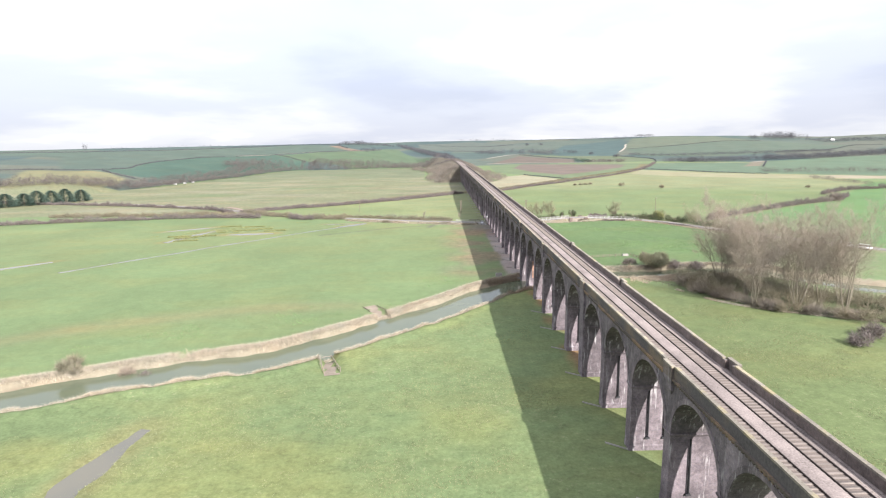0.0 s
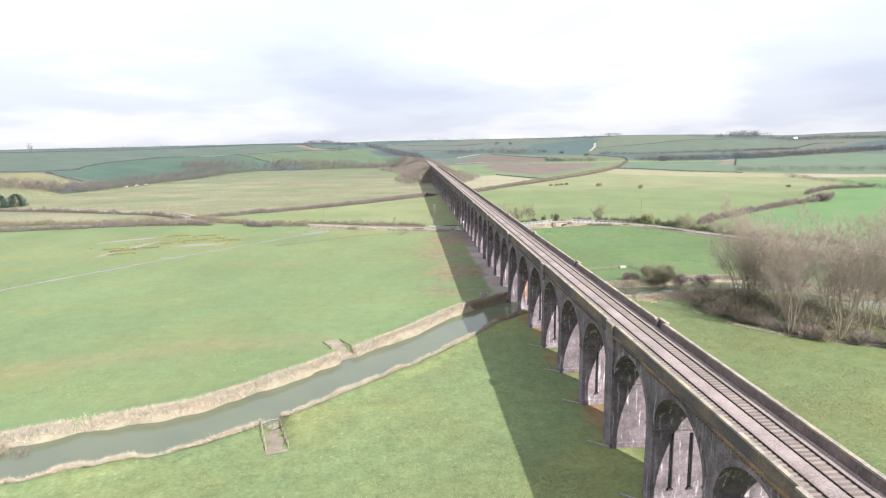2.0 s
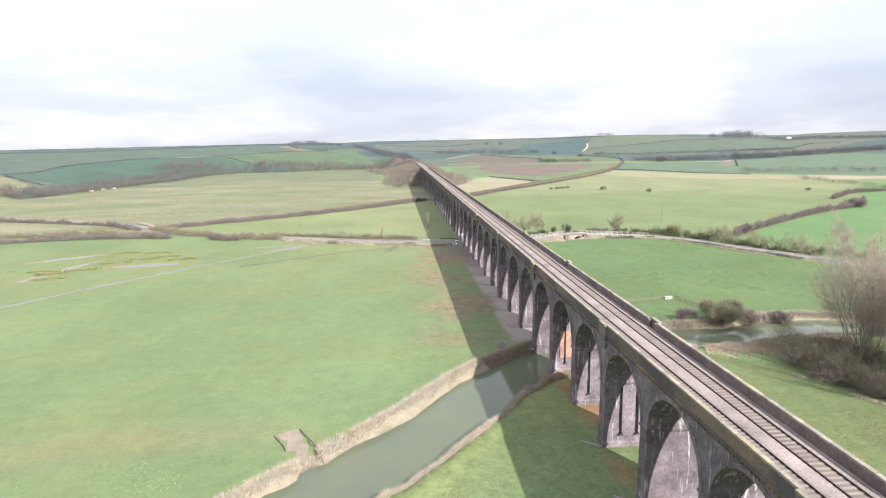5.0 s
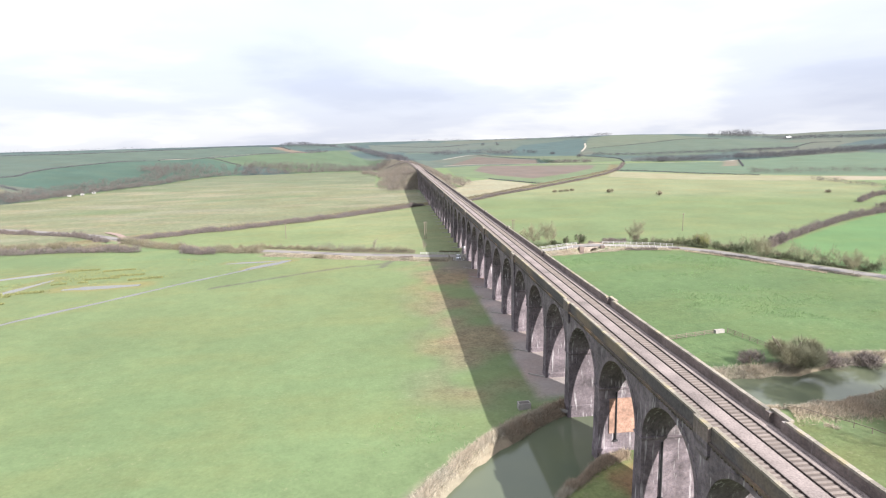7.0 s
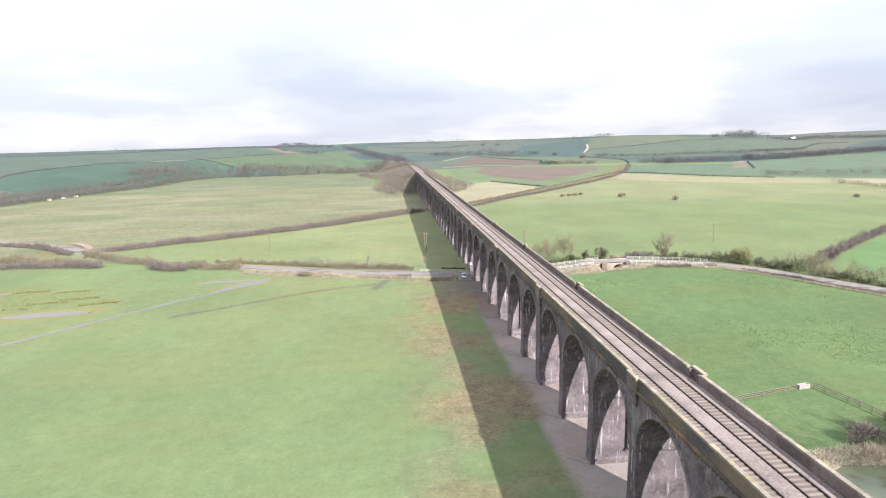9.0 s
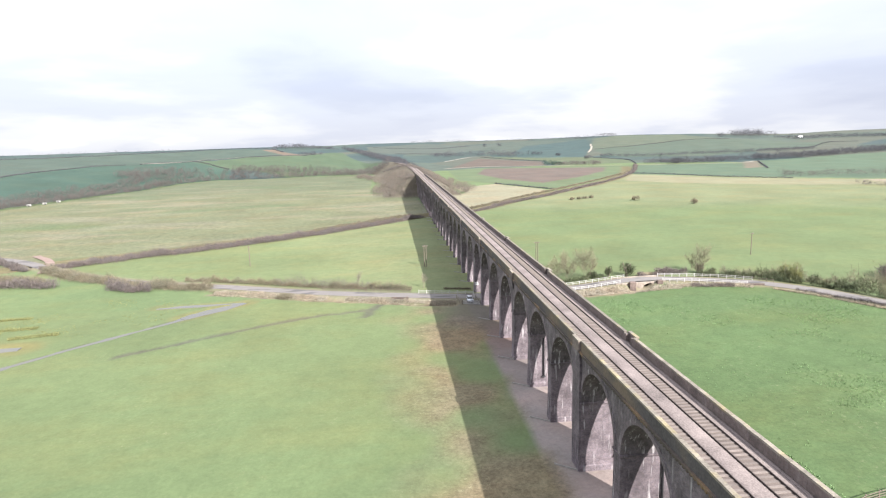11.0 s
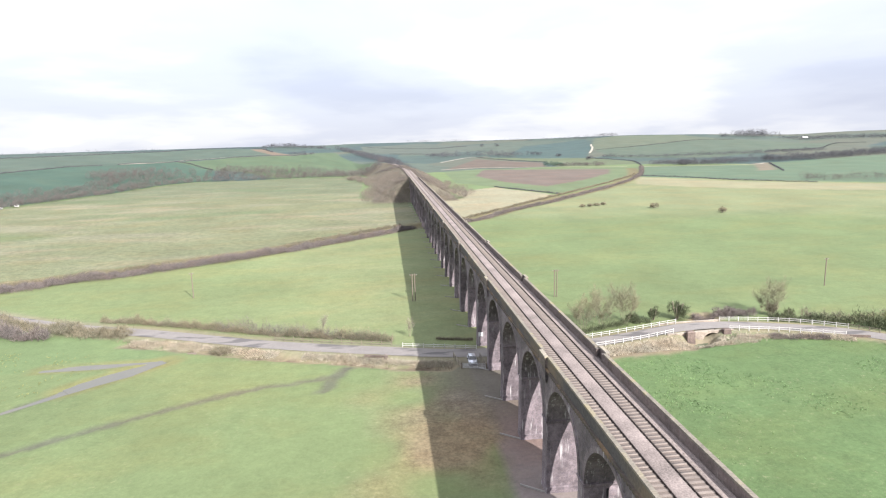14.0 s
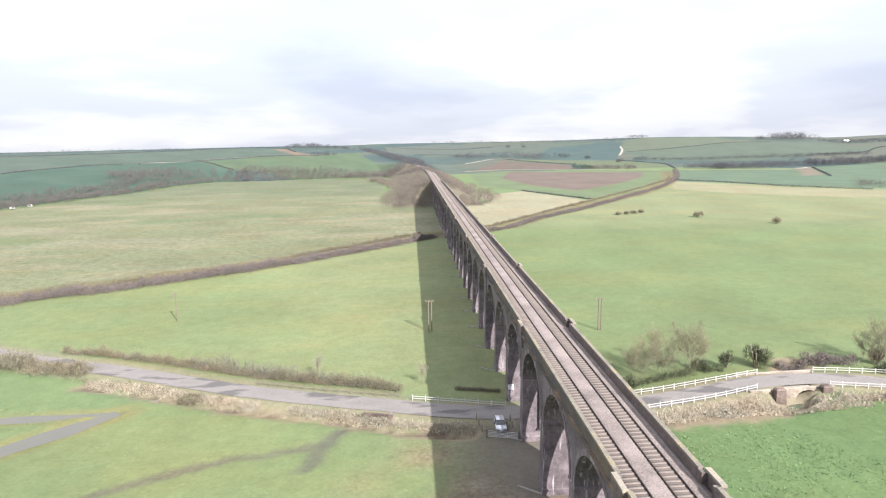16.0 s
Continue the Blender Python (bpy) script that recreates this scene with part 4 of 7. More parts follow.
# parapets run from refuge to refuge; at each refuge the wall steps outwards
WALL = 0.42
for x, out in ((X0, -1), (X1, 1)):
    for k in range(K0, K1, 3):
        ya, yb = pier_y(k) + 1.3, pier_y(min(k + 3, K1)) - 1.3
        bm = bmesh.new()
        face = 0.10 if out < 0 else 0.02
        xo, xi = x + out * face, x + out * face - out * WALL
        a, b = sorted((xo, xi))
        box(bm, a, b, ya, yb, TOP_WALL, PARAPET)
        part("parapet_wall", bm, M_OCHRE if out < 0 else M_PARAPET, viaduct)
        # corbelled cornice with dentils below the parapet
        bm = bmesh.new()
        a, b = sorted((x + out * 0.34, x + out * 0.0))
        box(bm, a, b, ya, yb, TOP_WALL - 0.12, TOP_WALL + 0.12)
        a, b = sorted((x + out * 0.22, x + out * 0.0))
        s = ya + 0.2
        while s < yb - 0.3:
            box(bm, a, b, s, s + 0.28, TOP_WALL - 0.42, TOP_WALL - 0.12)
            s += 0.62
        part("cornice", bm, M_RUST, viaduct, "projecting dentilled brick cornice with rusty stains")
    for k in range(K0, K1 + 1, 3):
        y = pier_y(k)
        bm = bmesh.new()
        xo = x + out * (0.42 if out < 0 else 0.52)
        a, b = sorted((xo, xo - out * WALL))
        box(bm, a, b, y - 1.3, y + 1.3, TOP_WALL, PARAPET)
        for s in (-1, 1):
            c, d = sorted((xo - out * WALL, x + out * (0.10 if out < 0 else 0.02) - out * WALL))
            e, f = sorted((y + s * 1.3, y + s * (1.3 - WALL)))
            box(bm, c, d, e, f, TOP_WALL, PARAPET)
        ref = part("refuge_wall", bm, M_PARAPET, viaduct, "outward-stepped brick refuge in the parapet")
        bm = bmesh.new()
        a, b = sorted((xo + out * 0.05, xo - out * (WALL + 0.03)))
        box(bm, a, b, y - 1.34, y + 1.34, PARAPET, COPE + 0.02)
        part("refuge_coping", bm, M_COPING, ref, "pale stone coping")

# ---- railway on the viaduct and beyond ----
def track_path(off, step, y0=-60.0, y1=1060.0):
    y = np.arange(y0, y1, step)
    x = TRACK_X + off + line_bend(y)
    return np.column_stack([x, y])


def swept(line, profile, z, material, name):
    """A profile (x, z pairs, open) swept along a plan line."""
    d = np.gradient(line, axis=0)
    nrm = np.stack([d[:, 1], -d[:, 0]], axis=1) / np.linalg.norm(d, axis=1)[:, None]
    v = np.stack([np.column_stack([line + nrm * px, np.full(len(line), z + pz)]) for px, pz in profile], axis=1)
    n, k = v.shape[:2]
    i = np.arange(n * k).reshape(n, k)
    f = np.stack([i[:-1, :-1], i[1:, :-1], i[1:, 1:], i[:-1, 1:]], axis=-1).reshape(-1, 4)
    return mesh_of(name, v.reshape(-1, 3), f, [material])


bed = track_path(0, 4.0)
bed_ob = new("ballast_bed", swept(bed, [(-3.62, -0.1), (-3.6, 0.38), (-3.24, 0.385), (-3.16, 0.33), (-1.54, 0.33), (-1.46, 0.385), (-0.9, 0.41), (-0.35, 0.41), (0.21, 0.385), (0.29, 0.33), (1.91, 0.33), (1.99, 0.385), (2.4, 0.36), (2.8, 0.20), (3.55, 0.16), (3.62, -0.1)], DECK, M_BALLAST, "ballast_bed"))
tagged(bed_ob, "pale pinkish stone ballast filling the deck", "ballast", kind="structure")
for off in (-2.35, 1.1):
    ob = new("four_foot_ballast", swept(track_path(off, 4.0), [(-0.80, 0.0), (-0.78, 0.012), (0.78, 0.012), (0.80, 0.0)], DECK + 0.33, M_SHADED_BALLAST, "four_foot_ballast"))
    tagged(ob, "brown ballast between the rails, darkened for shade", "ballast", kind="structure")
bm = bmesh.new()
for y in np.arange(-58, 700, 2.0):
    box(bm, TRACK_X + 2.85, TRACK_X + 3.13, y, y + 1.96, DECK + 0.12, DECK + 0.24)
tagged(part("cable_trough", bm, M_BALLAST), "dusty concrete cable trough along the parapet", "cable trough", kind="structure")
RAIL = [(-0.085, 0.0), (-0.08, 0.03), (-0.014, 0.045), (-0.014, 0.115), (-0.045, 0.12), (-0.045, 0.165), (0.045, 0.165), (0.045, 0.12), (0.014, 0.115), (0.014, 0.045), (0.08, 0.03), (0.085, 0.0)]
sleeper_mesh = None
for off in (-2.35, 1.1):
    track = thing("railway_track", "single line of rusty rails on concrete sleepers in ballast", "railway track", (0, 0, 0), "tracks on the viaduct")
    for g in (-0.77, 0.77):
        line = track_path(off + g, 4.0)
        me = swept(line, RAIL, DECK + 0.33, M_RAIL, "rail")
        me.materials.append(M_RAILTOP)
        top = np.zeros(len(me.polygons), dtype=np.int32)
        top[5::11] = 1
        me.polygons.foreach_set("material_index", top)
        ob = new("rail", me)
        ob.parent = track
    if sleeper_mesh is None:
        bm = bmesh.new()
        frustum(bm, (-1.22, 1.22, -0.18, 0.18), (-1.20, 1.20, -0.15, 0.15), 0.0, 0.187)
        sleeper_mesh = bpy.data.meshes.new("sleeper")
        bm.to_mesh(sleeper_mesh)
        bm.free()
        sleeper_mesh.materials.append(M_SLEEPER)
    rest = []
    spots = np.arange(-58, 1040, 0.70)
    for y in spots:
        x = TRACK_X + off + float(line_bend(y))
        if 44 <= y < 254:
            ob = new("sleeper", sleeper_mesh)
            ob.parent = track
            ob.location = (x + random.uniform(-0.03, 0.03), y + random.uniform(-0.03, 0.03), DECK + 0.185)
            ob.rotation_euler = (0, 0, random.uniform(-0.012, 0.012))
        else:
            rest.append((x, y))
    rest = np.array(rest)
    base = np.array([(sx * 1.22, sy * 0.16, z) for z in (0.0, 0.187) for sx, sy in ((-1, -1), (1, -1), (1, 1), (-1, 1))])
    v = (base[None] + np.column_stack([rest, np.full(len(rest), DECK + 0.185)])[:, None]).reshape(-1, 3)
    f = np.array([(4, 5, 6, 7), (0, 1, 5, 4), (1, 2, 6, 5), (2, 3, 7, 6), (3, 0, 4, 7)])
    f = (f[None] + 8 * np.arange(len(rest))[:, None, None]).reshape(-1, 4)
    ob = tagged(new("sleepers_beyond", mesh_of("sleepers_beyond", v, f, [M_SLEEPER])), kind="stuff")
    ob.parent = track


# ---- plants ----
rs = np.random.RandomState(11)


def twigs(base, direction, length, width):
    """Thin tapering blades: base points, directions, lengths and widths (arrays). Returns verts and triangle faces."""
    n = len(base)
    d = direction / np.linalg.norm(direction, axis=1)[:, None]
    other = rs.normal(size=(n, 3))
    side = np.cross(d, other)
    side /= np.linalg.norm(side, axis=1)[:, None] + 1e-9
    a = base - side * (width / 2)[:, None]
    b = base + side * (width / 2)[:, None]
    c = base + d * length[:, None]
    v = np.stack([a, b, c], axis=1).reshape(-1, 3)
    return v, np.arange(3 * n).reshape(n, 3)


def cloud(centres, radii, per, length, width, up=0.6):
    """Blades filling soft ellipsoids, thicker towards their skins."""
    n = len(centres) * per
    c = np.repeat(np.asarray(centres, dtype=float), per, axis=0)
    r = np.repeat(np.asarray(radii, dtype=float), per, axis=0)
    q = rs.normal(size=(n, 3))
    q /= np.linalg.norm(q, axis=1)[:, None]
    rad = rs.uniform(0.25, 1.0, n) ** 0.6
    base = c + q * r * rad[:, None]
    d = q * np.array([1, 1, 0.6]) + rs.normal(size=(n, 3)) * 0.5 + np.array([0, 0, up])
    return twigs(base, d, length * rs.uniform(0.6, 1.4, n), width * rs.uniform(0.6, 1.4, n))


def land(x, y):
    return bank_height(np.asarray(x, dtype=float), np.asarray(y, dtype=float))


def hedge(pts, width, high, per_metre, blade, material, label, category="hedge", name="hedge", gaps=0.0, seed=0.0, rag=1.0):
    """A trimmed or straggling hedgerow: blades rise from the ground along a line, with an uneven top."""
    line = spline(pts, 2.0)
    seg = np.linalg.norm(np.diff(line, axis=0), axis=1)
    n = int(seg.sum() * per_metre)
    pick = rs.choice(len(seg), n, p=seg / seg.sum())
    t = rs.uniform(0, 1, n)
    p = line[pick] + (line[pick + 1] - line[pick]) * t[:, None]
    d = (line[pick + 1] - line[pick]) / seg[pick][:, None]
    off = np.clip(rs.normal(size=n) * 0.33, -1, 1)
    along = (pick + t) * 2.0
    tall = high * (0.75 + rag * (0.34 * wobble(along, along * 0.3, 5.0, seed) + 0.26 * wobble(along, along * 0.7, 1.7, seed + 1))) * rs.choice([0.75, 1.0, 1.3], len(along), p=[0.3, 0.58, 0.12])
    wide = width * (0.85 + 0.3 * wobble(along, along * 0.2, 7.0, seed + 2))
    p = p + np.column_stack([-d[:, 1], d[:, 0]]) * (off * wide * 0.5)[:, None]
    keep = wobble(along, along * 0.1, 9.0, seed + 4) > (-1.2 + gaps * 1.4)
    p, off, tall = p[keep], off[keep], tall[keep]
    n = len(p)
    tall = np.maximum(tall, 0.3)
    z = land(p[:, 0], p[:, 1]) + rs.uniform(0, 1, n) ** 0.8 * np.maximum(tall * np.sqrt(np.clip(1 - off ** 2 * 0.8, 0.05, 1)) - blade[0] * 0.5, 0.05)
    base = np.column_stack([p, z])
    dirs = np.column_stack([rs.normal(size=n) * 0.6, rs.normal(size=n) * 0.6, rs.uniform(0.3, 1.3, n)])
    v, f = twigs(base, dirs, blade[0] * rs.uniform(0.6, 1.4, n), blade[1] * rs.uniform(0.6, 1.4, n))
    return tagged(new(name, mesh_of(name, v, f, [material])), label, category, kind="stuff" if category in ("reeds", "woodland", "scrub", "grass") else "")


def wood(pts, depth, rows, gap, high, per, blade, material, label, name="woodland", fade=0.0):
    """A belt of bare trees behind a plan line: crown after crown, each of many twigs."""
    line = spline(pts, gap)
    d = np.gradient(line, axis=0)
    nrm = np.stack([-d[:, 1], d[:, 0]], axis=1) / np.linalg.norm(d, axis=1)[:, None]
    c, r = [], []
    for j in range(rows):
        p = line + nrm * (depth * (j + 0.5) / rows) + rs.normal(size=line.shape) * gap * 0.25
        h = high * rs.uniform(0.6, 1.15, len(p)) * (0.75 + 0.25 * min(1, j / max(1, rows - 1) + 0.3))
        z = land(p[:, 0], p[:, 1])
        for k in range(len(p)):
            c.append((p[k, 0], p[k, 1], z[k] + h[k] * 0.52))
            r.append((gap * rs.uniform(0.5, 0.8), gap * rs.uniform(0.5, 0.8), h[k] * 0.46))
    v, f = cloud(c, r, per, blade[0], blade[1])
    return tagged(new(name, mesh_of(name, v, f, [material])), label, "woodland", kind="stuff")


def bush(x, y, r, h, n, blade, material, label, name="bush", group=""):
    """A rounded bush: stems from one root and a lumpy crown of twigs."""
    z = float(land([x], [y])[0])
    ob = thing(name, label, "bush", (x, y, z), group)
    bm = bmesh.new()
    for i in range(7):
        a, lean = rs.uniform(0, 6.28), rs.uniform(0.2, 0.7)
        rod(bm, (0.15 * math.cos(a), 0.15 * math.sin(a), -0.1), (r * lean * math.cos(a), r * lean * math.sin(a), h * rs.uniform(0.5, 0.8)), 0.05 + 0.012 * h, 5)
    part("stem", bm, M_BARK, ob)
    lumps = 9
    c, q = [], []
    for i in range(lumps):
        a, rad = rs.uniform(0, 6.28), r * 0.72 * math.sqrt(rs.uniform(0, 1))
        top = h * (1 - 0.5 * (rad / r) ** 2) * rs.uniform(0.62, 1.08)
        c.append((rad * math.cos(a), rad * math.sin(a), top * rs.uniform(0.42, 0.62)))
        q.append((r * rs.uniform(0.2, 0.46), r * rs.uniform(0.2, 0.46), top * rs.uniform(0.3, 0.42)))
    v, f = cloud(c, q, max(8, n // lumps), blade[0], blade[1], 0.7)
    v[:, 2] = np.maximum(v[:, 2], 0.02)
    crown = new("crown", mesh_of("crown", v, f, [material]))
    crown.parent = ob
    return ob


def bare_tree(h, stems, spread, twig_n, seed, twig_mat, bark):
    """A leafless tree: tapering stems that fork three times, then a haze of fine twigs. Returns trunk and crown meshes."""
    rnd = random.Random(seed)
    verts, faces, tips = [], [], []

    def limb(p, d, length, rad, depth):
        d = d.normalized()
        n = 3
        prev = None
        for i in range(n + 1):
            t = i / n
            q = d.to_track_quat("Z", "Y")
            rr = rad * (1 - 0.55 * t)
            ring = []
            for s in range(5):
                a = 2 * math.pi * s / 5
                verts.append(p + q @ Vector((rr * math.cos(a), rr * math.sin(a), 0)))
                ring.append(len(verts) - 1)
            if prev:
                for s in range(5):
                    faces.append((prev[s], prev[(s + 1) % 5], ring[(s + 1) % 5], ring[s]))
            prev = ring
            if i == n:
                break
            step = length / n
            p = p + d * step
            d = (d + Vector((rnd.gauss(0, 0.10), rnd.gauss(0, 0.10), 0.06))).normalized()
            if depth >= 1 or i > 0:
                tips.append((p.copy(), d.copy(), length * 0.5))
            if depth < 3 and (i > 0 or depth > 0):
                for _ in range(2 if depth < 2 else 1):
                    side = Vector((rnd.gauss(0, 1), rnd.gauss(0, 1), rnd.uniform(-0.2, 0.7))).normalized()
                    limb(p.copy(), d * 0.9 + side * 0.62, length * rnd.uniform(0.36, 0.58), rr * 0.5, depth + 1)
        tips.append((p.copy(), d.copy(), length * 0.6))

    for s in range(stems):
        a = 2 * math.pi * s / stems + rnd.uniform(-0.4, 0.4)
        lean = spread * rnd.uniform(0.4, 1.0) if stems > 1 else 0.05
        limb(Vector((0.25 * math.cos(a) * (stems > 1), 0.25 * math.sin(a) * (stems > 1), -0.3)), Vector((lean * math.cos(a), lean * math.sin(a), 1)),
             h * rnd.uniform(0.6, 0.8), (0.0066 if stems > 3 else 0.016) * h * rnd.uniform(0.8, 1.1), 0)
    trunk = mesh_of("trunk", [tuple(v) for v in verts], faces, [bark], smooth=True)
    tp = np.array([tuple(t[0]) for t in tips])
    td = np.array([tuple(t[1]) for t in tips])
    tl = np.array([t[2] for t in tips])
    # even the twigs out over the height, fewer near the ground
    share, edge = np.histogram(tp[:, 2], bins=12)
    zone = np.clip(np.digitize(tp[:, 2], edge) - 1, 0, 11)
    want = (0.25 + np.sin(np.clip((zone + 1.5) / 12.5, 0, 1) * np.pi) ** 0.8) / np.maximum(share[zone], 1)
    pick = rs.choice(len(tp), twig_n, p=want / want.sum())
    base = tp[pick] + rs.normal(size=(twig_n, 3)) * np.minimum(tl[pick] * 0.30, 1.3)[:, None]
    base[:, 2] = np.maximum(base[:, 2], 0.6)
    d = td[pick] + rs.normal(size=(twig_n, 3)) * 0.55 + np.array([0, 0, 0.35])
    # a share of the fine spray rounds the crown off
    k = int(twig_n * 0.42)
    q = rs.normal(size=(k, 3))
    q /= np.linalg.norm(q, axis=1)[:, None]
    wide = np.percentile(np.hypot(tp[:, 0], tp[:, 1]), 88)
    lump = 0.8 + 0.3 * np.sin(q[:, 0] * 5 + seed) * np.cos(q[:, 1] * 6 + seed)
    rad = (rs.uniform(0.1, 1.0, k) ** 0.5) * lump
    top = tp[:, 2].max()
    base[:k] = q * np.array([wide, wide, top * 0.44]) * rad[:, None] + np.array([0, 0, top * 0.52])
    base[:, 2] = np.maximum(base[:, 2], 0.5)
    d[:k] = q * np.array([1, 1, 0.5]) + rs.normal(size=(k, 3)) * 0.4 + np.array([0, 0, 0.5])
    v, f = twigs(base, d, rs.uniform(0.6, 1.6, twig_n), rs.uniform(0.014, 0.034, twig_n))
    return trunk, mesh_of("crown", v, f, [twig_mat])


def plant_tree(meshes, x, y, turn, size, label, group, name="tree"):
    ob = thing(name, label, "tree", (x, y, float(land([x], [y])[0]) - 0.05), group)
    ob.rotation_euler = (0, 0, turn)
    ob.scale = (size, size, size)
    for nm, me in zip(("trunk", "crown"), meshes):
        c = new(nm, me)
        c.parent = ob
    return ob


# the belts of woodland along the foot of the hills and over the skyline
wood([(-5, 1050), (-60, 1060), (-115, 1062), (-170, 1050), (-215, 1043), (-246, 1036), (-268, 985), (-275, 920)][::-1], 58, 6, 6.0, 10.0, 230, (1.3, 0.19), M_WOODS,
     "belt of leafless grey-brown trees below the hill fields")
wood([(-275, 920), (-281, 860), (-294, 800), (-306, 740), (-318, 680), (-338, 640), (-420, 560)][::-1], 32, 4, 5.5, 8.0, 250, (1.2, 0.16), M_WOODS,
     "belt of leafless grey-brown trees below the hill fields")
wood([(17, 1030), (8, 1150), (-5, 1408), (-62, 1600), (-112, 1690)][::-1], 34, 4, 9, 10, 110, (1.9, 0.36), M_FARWOOD_HAZED, "strip of bare woodland climbing the hill")
wood([(439, 1138), (473, 1092), (528, 1094), (597, 1114), (632, 1101), (688, 1102), (746, 1116), (900, 1160), (1100, 1230)], 46, 4, 8, 10.5, 130, (1.9, 0.36), M_FARWOOD_HAZED, "grey belt of bare trees under the hill")
wood([(445, 1368), (485, 1340), (560, 1300), (650, 1290), (760, 1300), (900, 1340)], 16, 2, 9, 7, 80, (1.9, 0.4), M_FARWOOD_HAZED, "thin line of bare trees on the hill's foot")
wood([(120, 1545), (170, 1570), (205, 1590), (250, 1555), (280, 1500)], 40, 3, 11, 13, 110, (2.2, 0.44), M_FARWOOD_HAZED, "bare wood in a fold of the hills")
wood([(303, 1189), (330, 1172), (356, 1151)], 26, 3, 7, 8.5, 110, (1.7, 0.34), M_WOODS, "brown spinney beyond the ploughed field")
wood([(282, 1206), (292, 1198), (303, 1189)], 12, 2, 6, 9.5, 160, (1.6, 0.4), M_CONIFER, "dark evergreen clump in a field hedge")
wood([(650, 2140), (700, 2120), (760, 2100)], 40, 2, 18, 12, 90, (3.2, 0.7), M_FARWOOD_HAZED, "clump of trees on the skyline")
wood([(1010, 1880), (1022, 1885)], 16, 2, 9, 15, 90, (2.6, 0.6), M_FARWOOD_HAZED, "small clump of trees on the skyline")
wood([(1040, 1850), (1085, 1845), (1130, 1850), (1160, 1860)], 70, 4, 15, 22, 110, (3.0, 0.7), M_FARWOOD_HAZED, "dark wood on the skyline")
wood([(1130, 1760), (1200, 1740), (1330, 1720), (1500, 1700)], 60, 3, 18, 12, 80, (3.0, 0.8), M_FARWOOD_HAZED, "low dark wood on the far slope")
wood([(-214, 1492), (-177, 1530)], 26, 2, 12, 10, 90, (2.4, 0.5), M_FARWOOD_HAZED, "trees along the hilltop")
wood([(-223, 1445), (-170, 1500), (-114, 1580)], 20, 2, 11, 7, 90, (2.2, 0.46), M_FARWOOD_HAZED, "hedgerow trees along the hilltop")
wood([(-154, 1311), (-124, 1340)], 14, 2, 8, 6.5, 80, (1.8, 0.36), M_FARWOOD_HAZED, "scrubby clump between hill fields")
wood([(120, 2890), (200, 2880)], 30, 1, 40, 13, 60, (4, 0.9), M_FARWOOD_HAZED, "broken line of trees on the skyline")
wood([(260, 2860), (520, 2500), (640, 2180)], 40, 1, 44, 11, 60, (4, 0.9), M_FARWOOD_HAZED, "broken line of trees on the skyline")
wood([(-620, 1160), (-520, 1260), (-420, 1360)], 10, 1, 34, 6, 50, (2.4, 0.5), M_FARWOOD_HAZED, "scattered trees on the skyline")
wood([(415, 749), (424, 744), (440, 737), (500, 716), (560, 690), (640, 660)], 16, 2, 7, 8.0, 110, (1.5, 0.2), M_WOODS, "line of leafless trees between fields")
wood([(404, 640), (396, 590), (390, 530), (384, 470), (420, 430)], 10, 1, 6, 5, 90, (1.3, 0.18), M_WOODS, "straggling hedgerow trees")
for x, y, h in ((342, 1534, 12), (354, 1529, 11), (385, 1464, 10), (404, 1329, 9), (330, 2150, 14), (372, 2120, 14)):
    wood([(x - 4, y), (x + 4, y + 2)], 6, 1, 7, h, 160, (1.9, 0.34), M_FARWOOD_HAZED, "single tree on a far hillside", "far_tree")

# hedges on the hills
for pts, h in (([(-900, 870), (-700, 1010), (-596, 1102), (-539, 1150), (-480, 1220), (-415, 1308), (-337, 1419), (-249, 1449), (-200, 1363)], 2.6), ([(-520, 690), (-455, 726), (-427, 762), (-412, 800), (-422, 851), (-422, 922), (-413, 976), (-399, 1031), (-374, 1063)], 1.9),
               ([(-361, 1078), (-349, 1115), (-321, 1168), (-287, 1220), (-252, 1238), (-208, 1278), (-148, 1307)], 1.6), ([(-317, 1178), (-285, 1156), (-242, 1111)], 2.4), ([(-420, 750), (-386, 723), (-357, 707)], 3.0),
               ([(520, 1615), (621, 1624), (836, 1762), (963, 1764)], 2.6), ([(764, 1330), (848, 1366), (946, 1415), (1099, 1553), (1180, 1560)], 2.4), ([(608, 1087), (497, 896)], 2.0),
               ([(310, 890), (341, 841), (361, 782), (387, 745), (407, 722)], 1.8), ([(215, 1534), (275, 1381), (314, 1318)], 2.4), ([(415, 1374), (442, 1313), (458, 1251), (426, 1145)], 2.4),
               ([(23, 1694), (97, 1687), (170, 1669)], 3.0), ([(117, 792), (154, 694)], 1.4), ([(-40, 2000), (150, 2050), (300, 2300)], 3.0)):
    hedge(pts, 2.6, h, 9, (1.5, 0.34), M_FARWOOD_HAZED, "dark hedge between distant hill fields", seed=h)
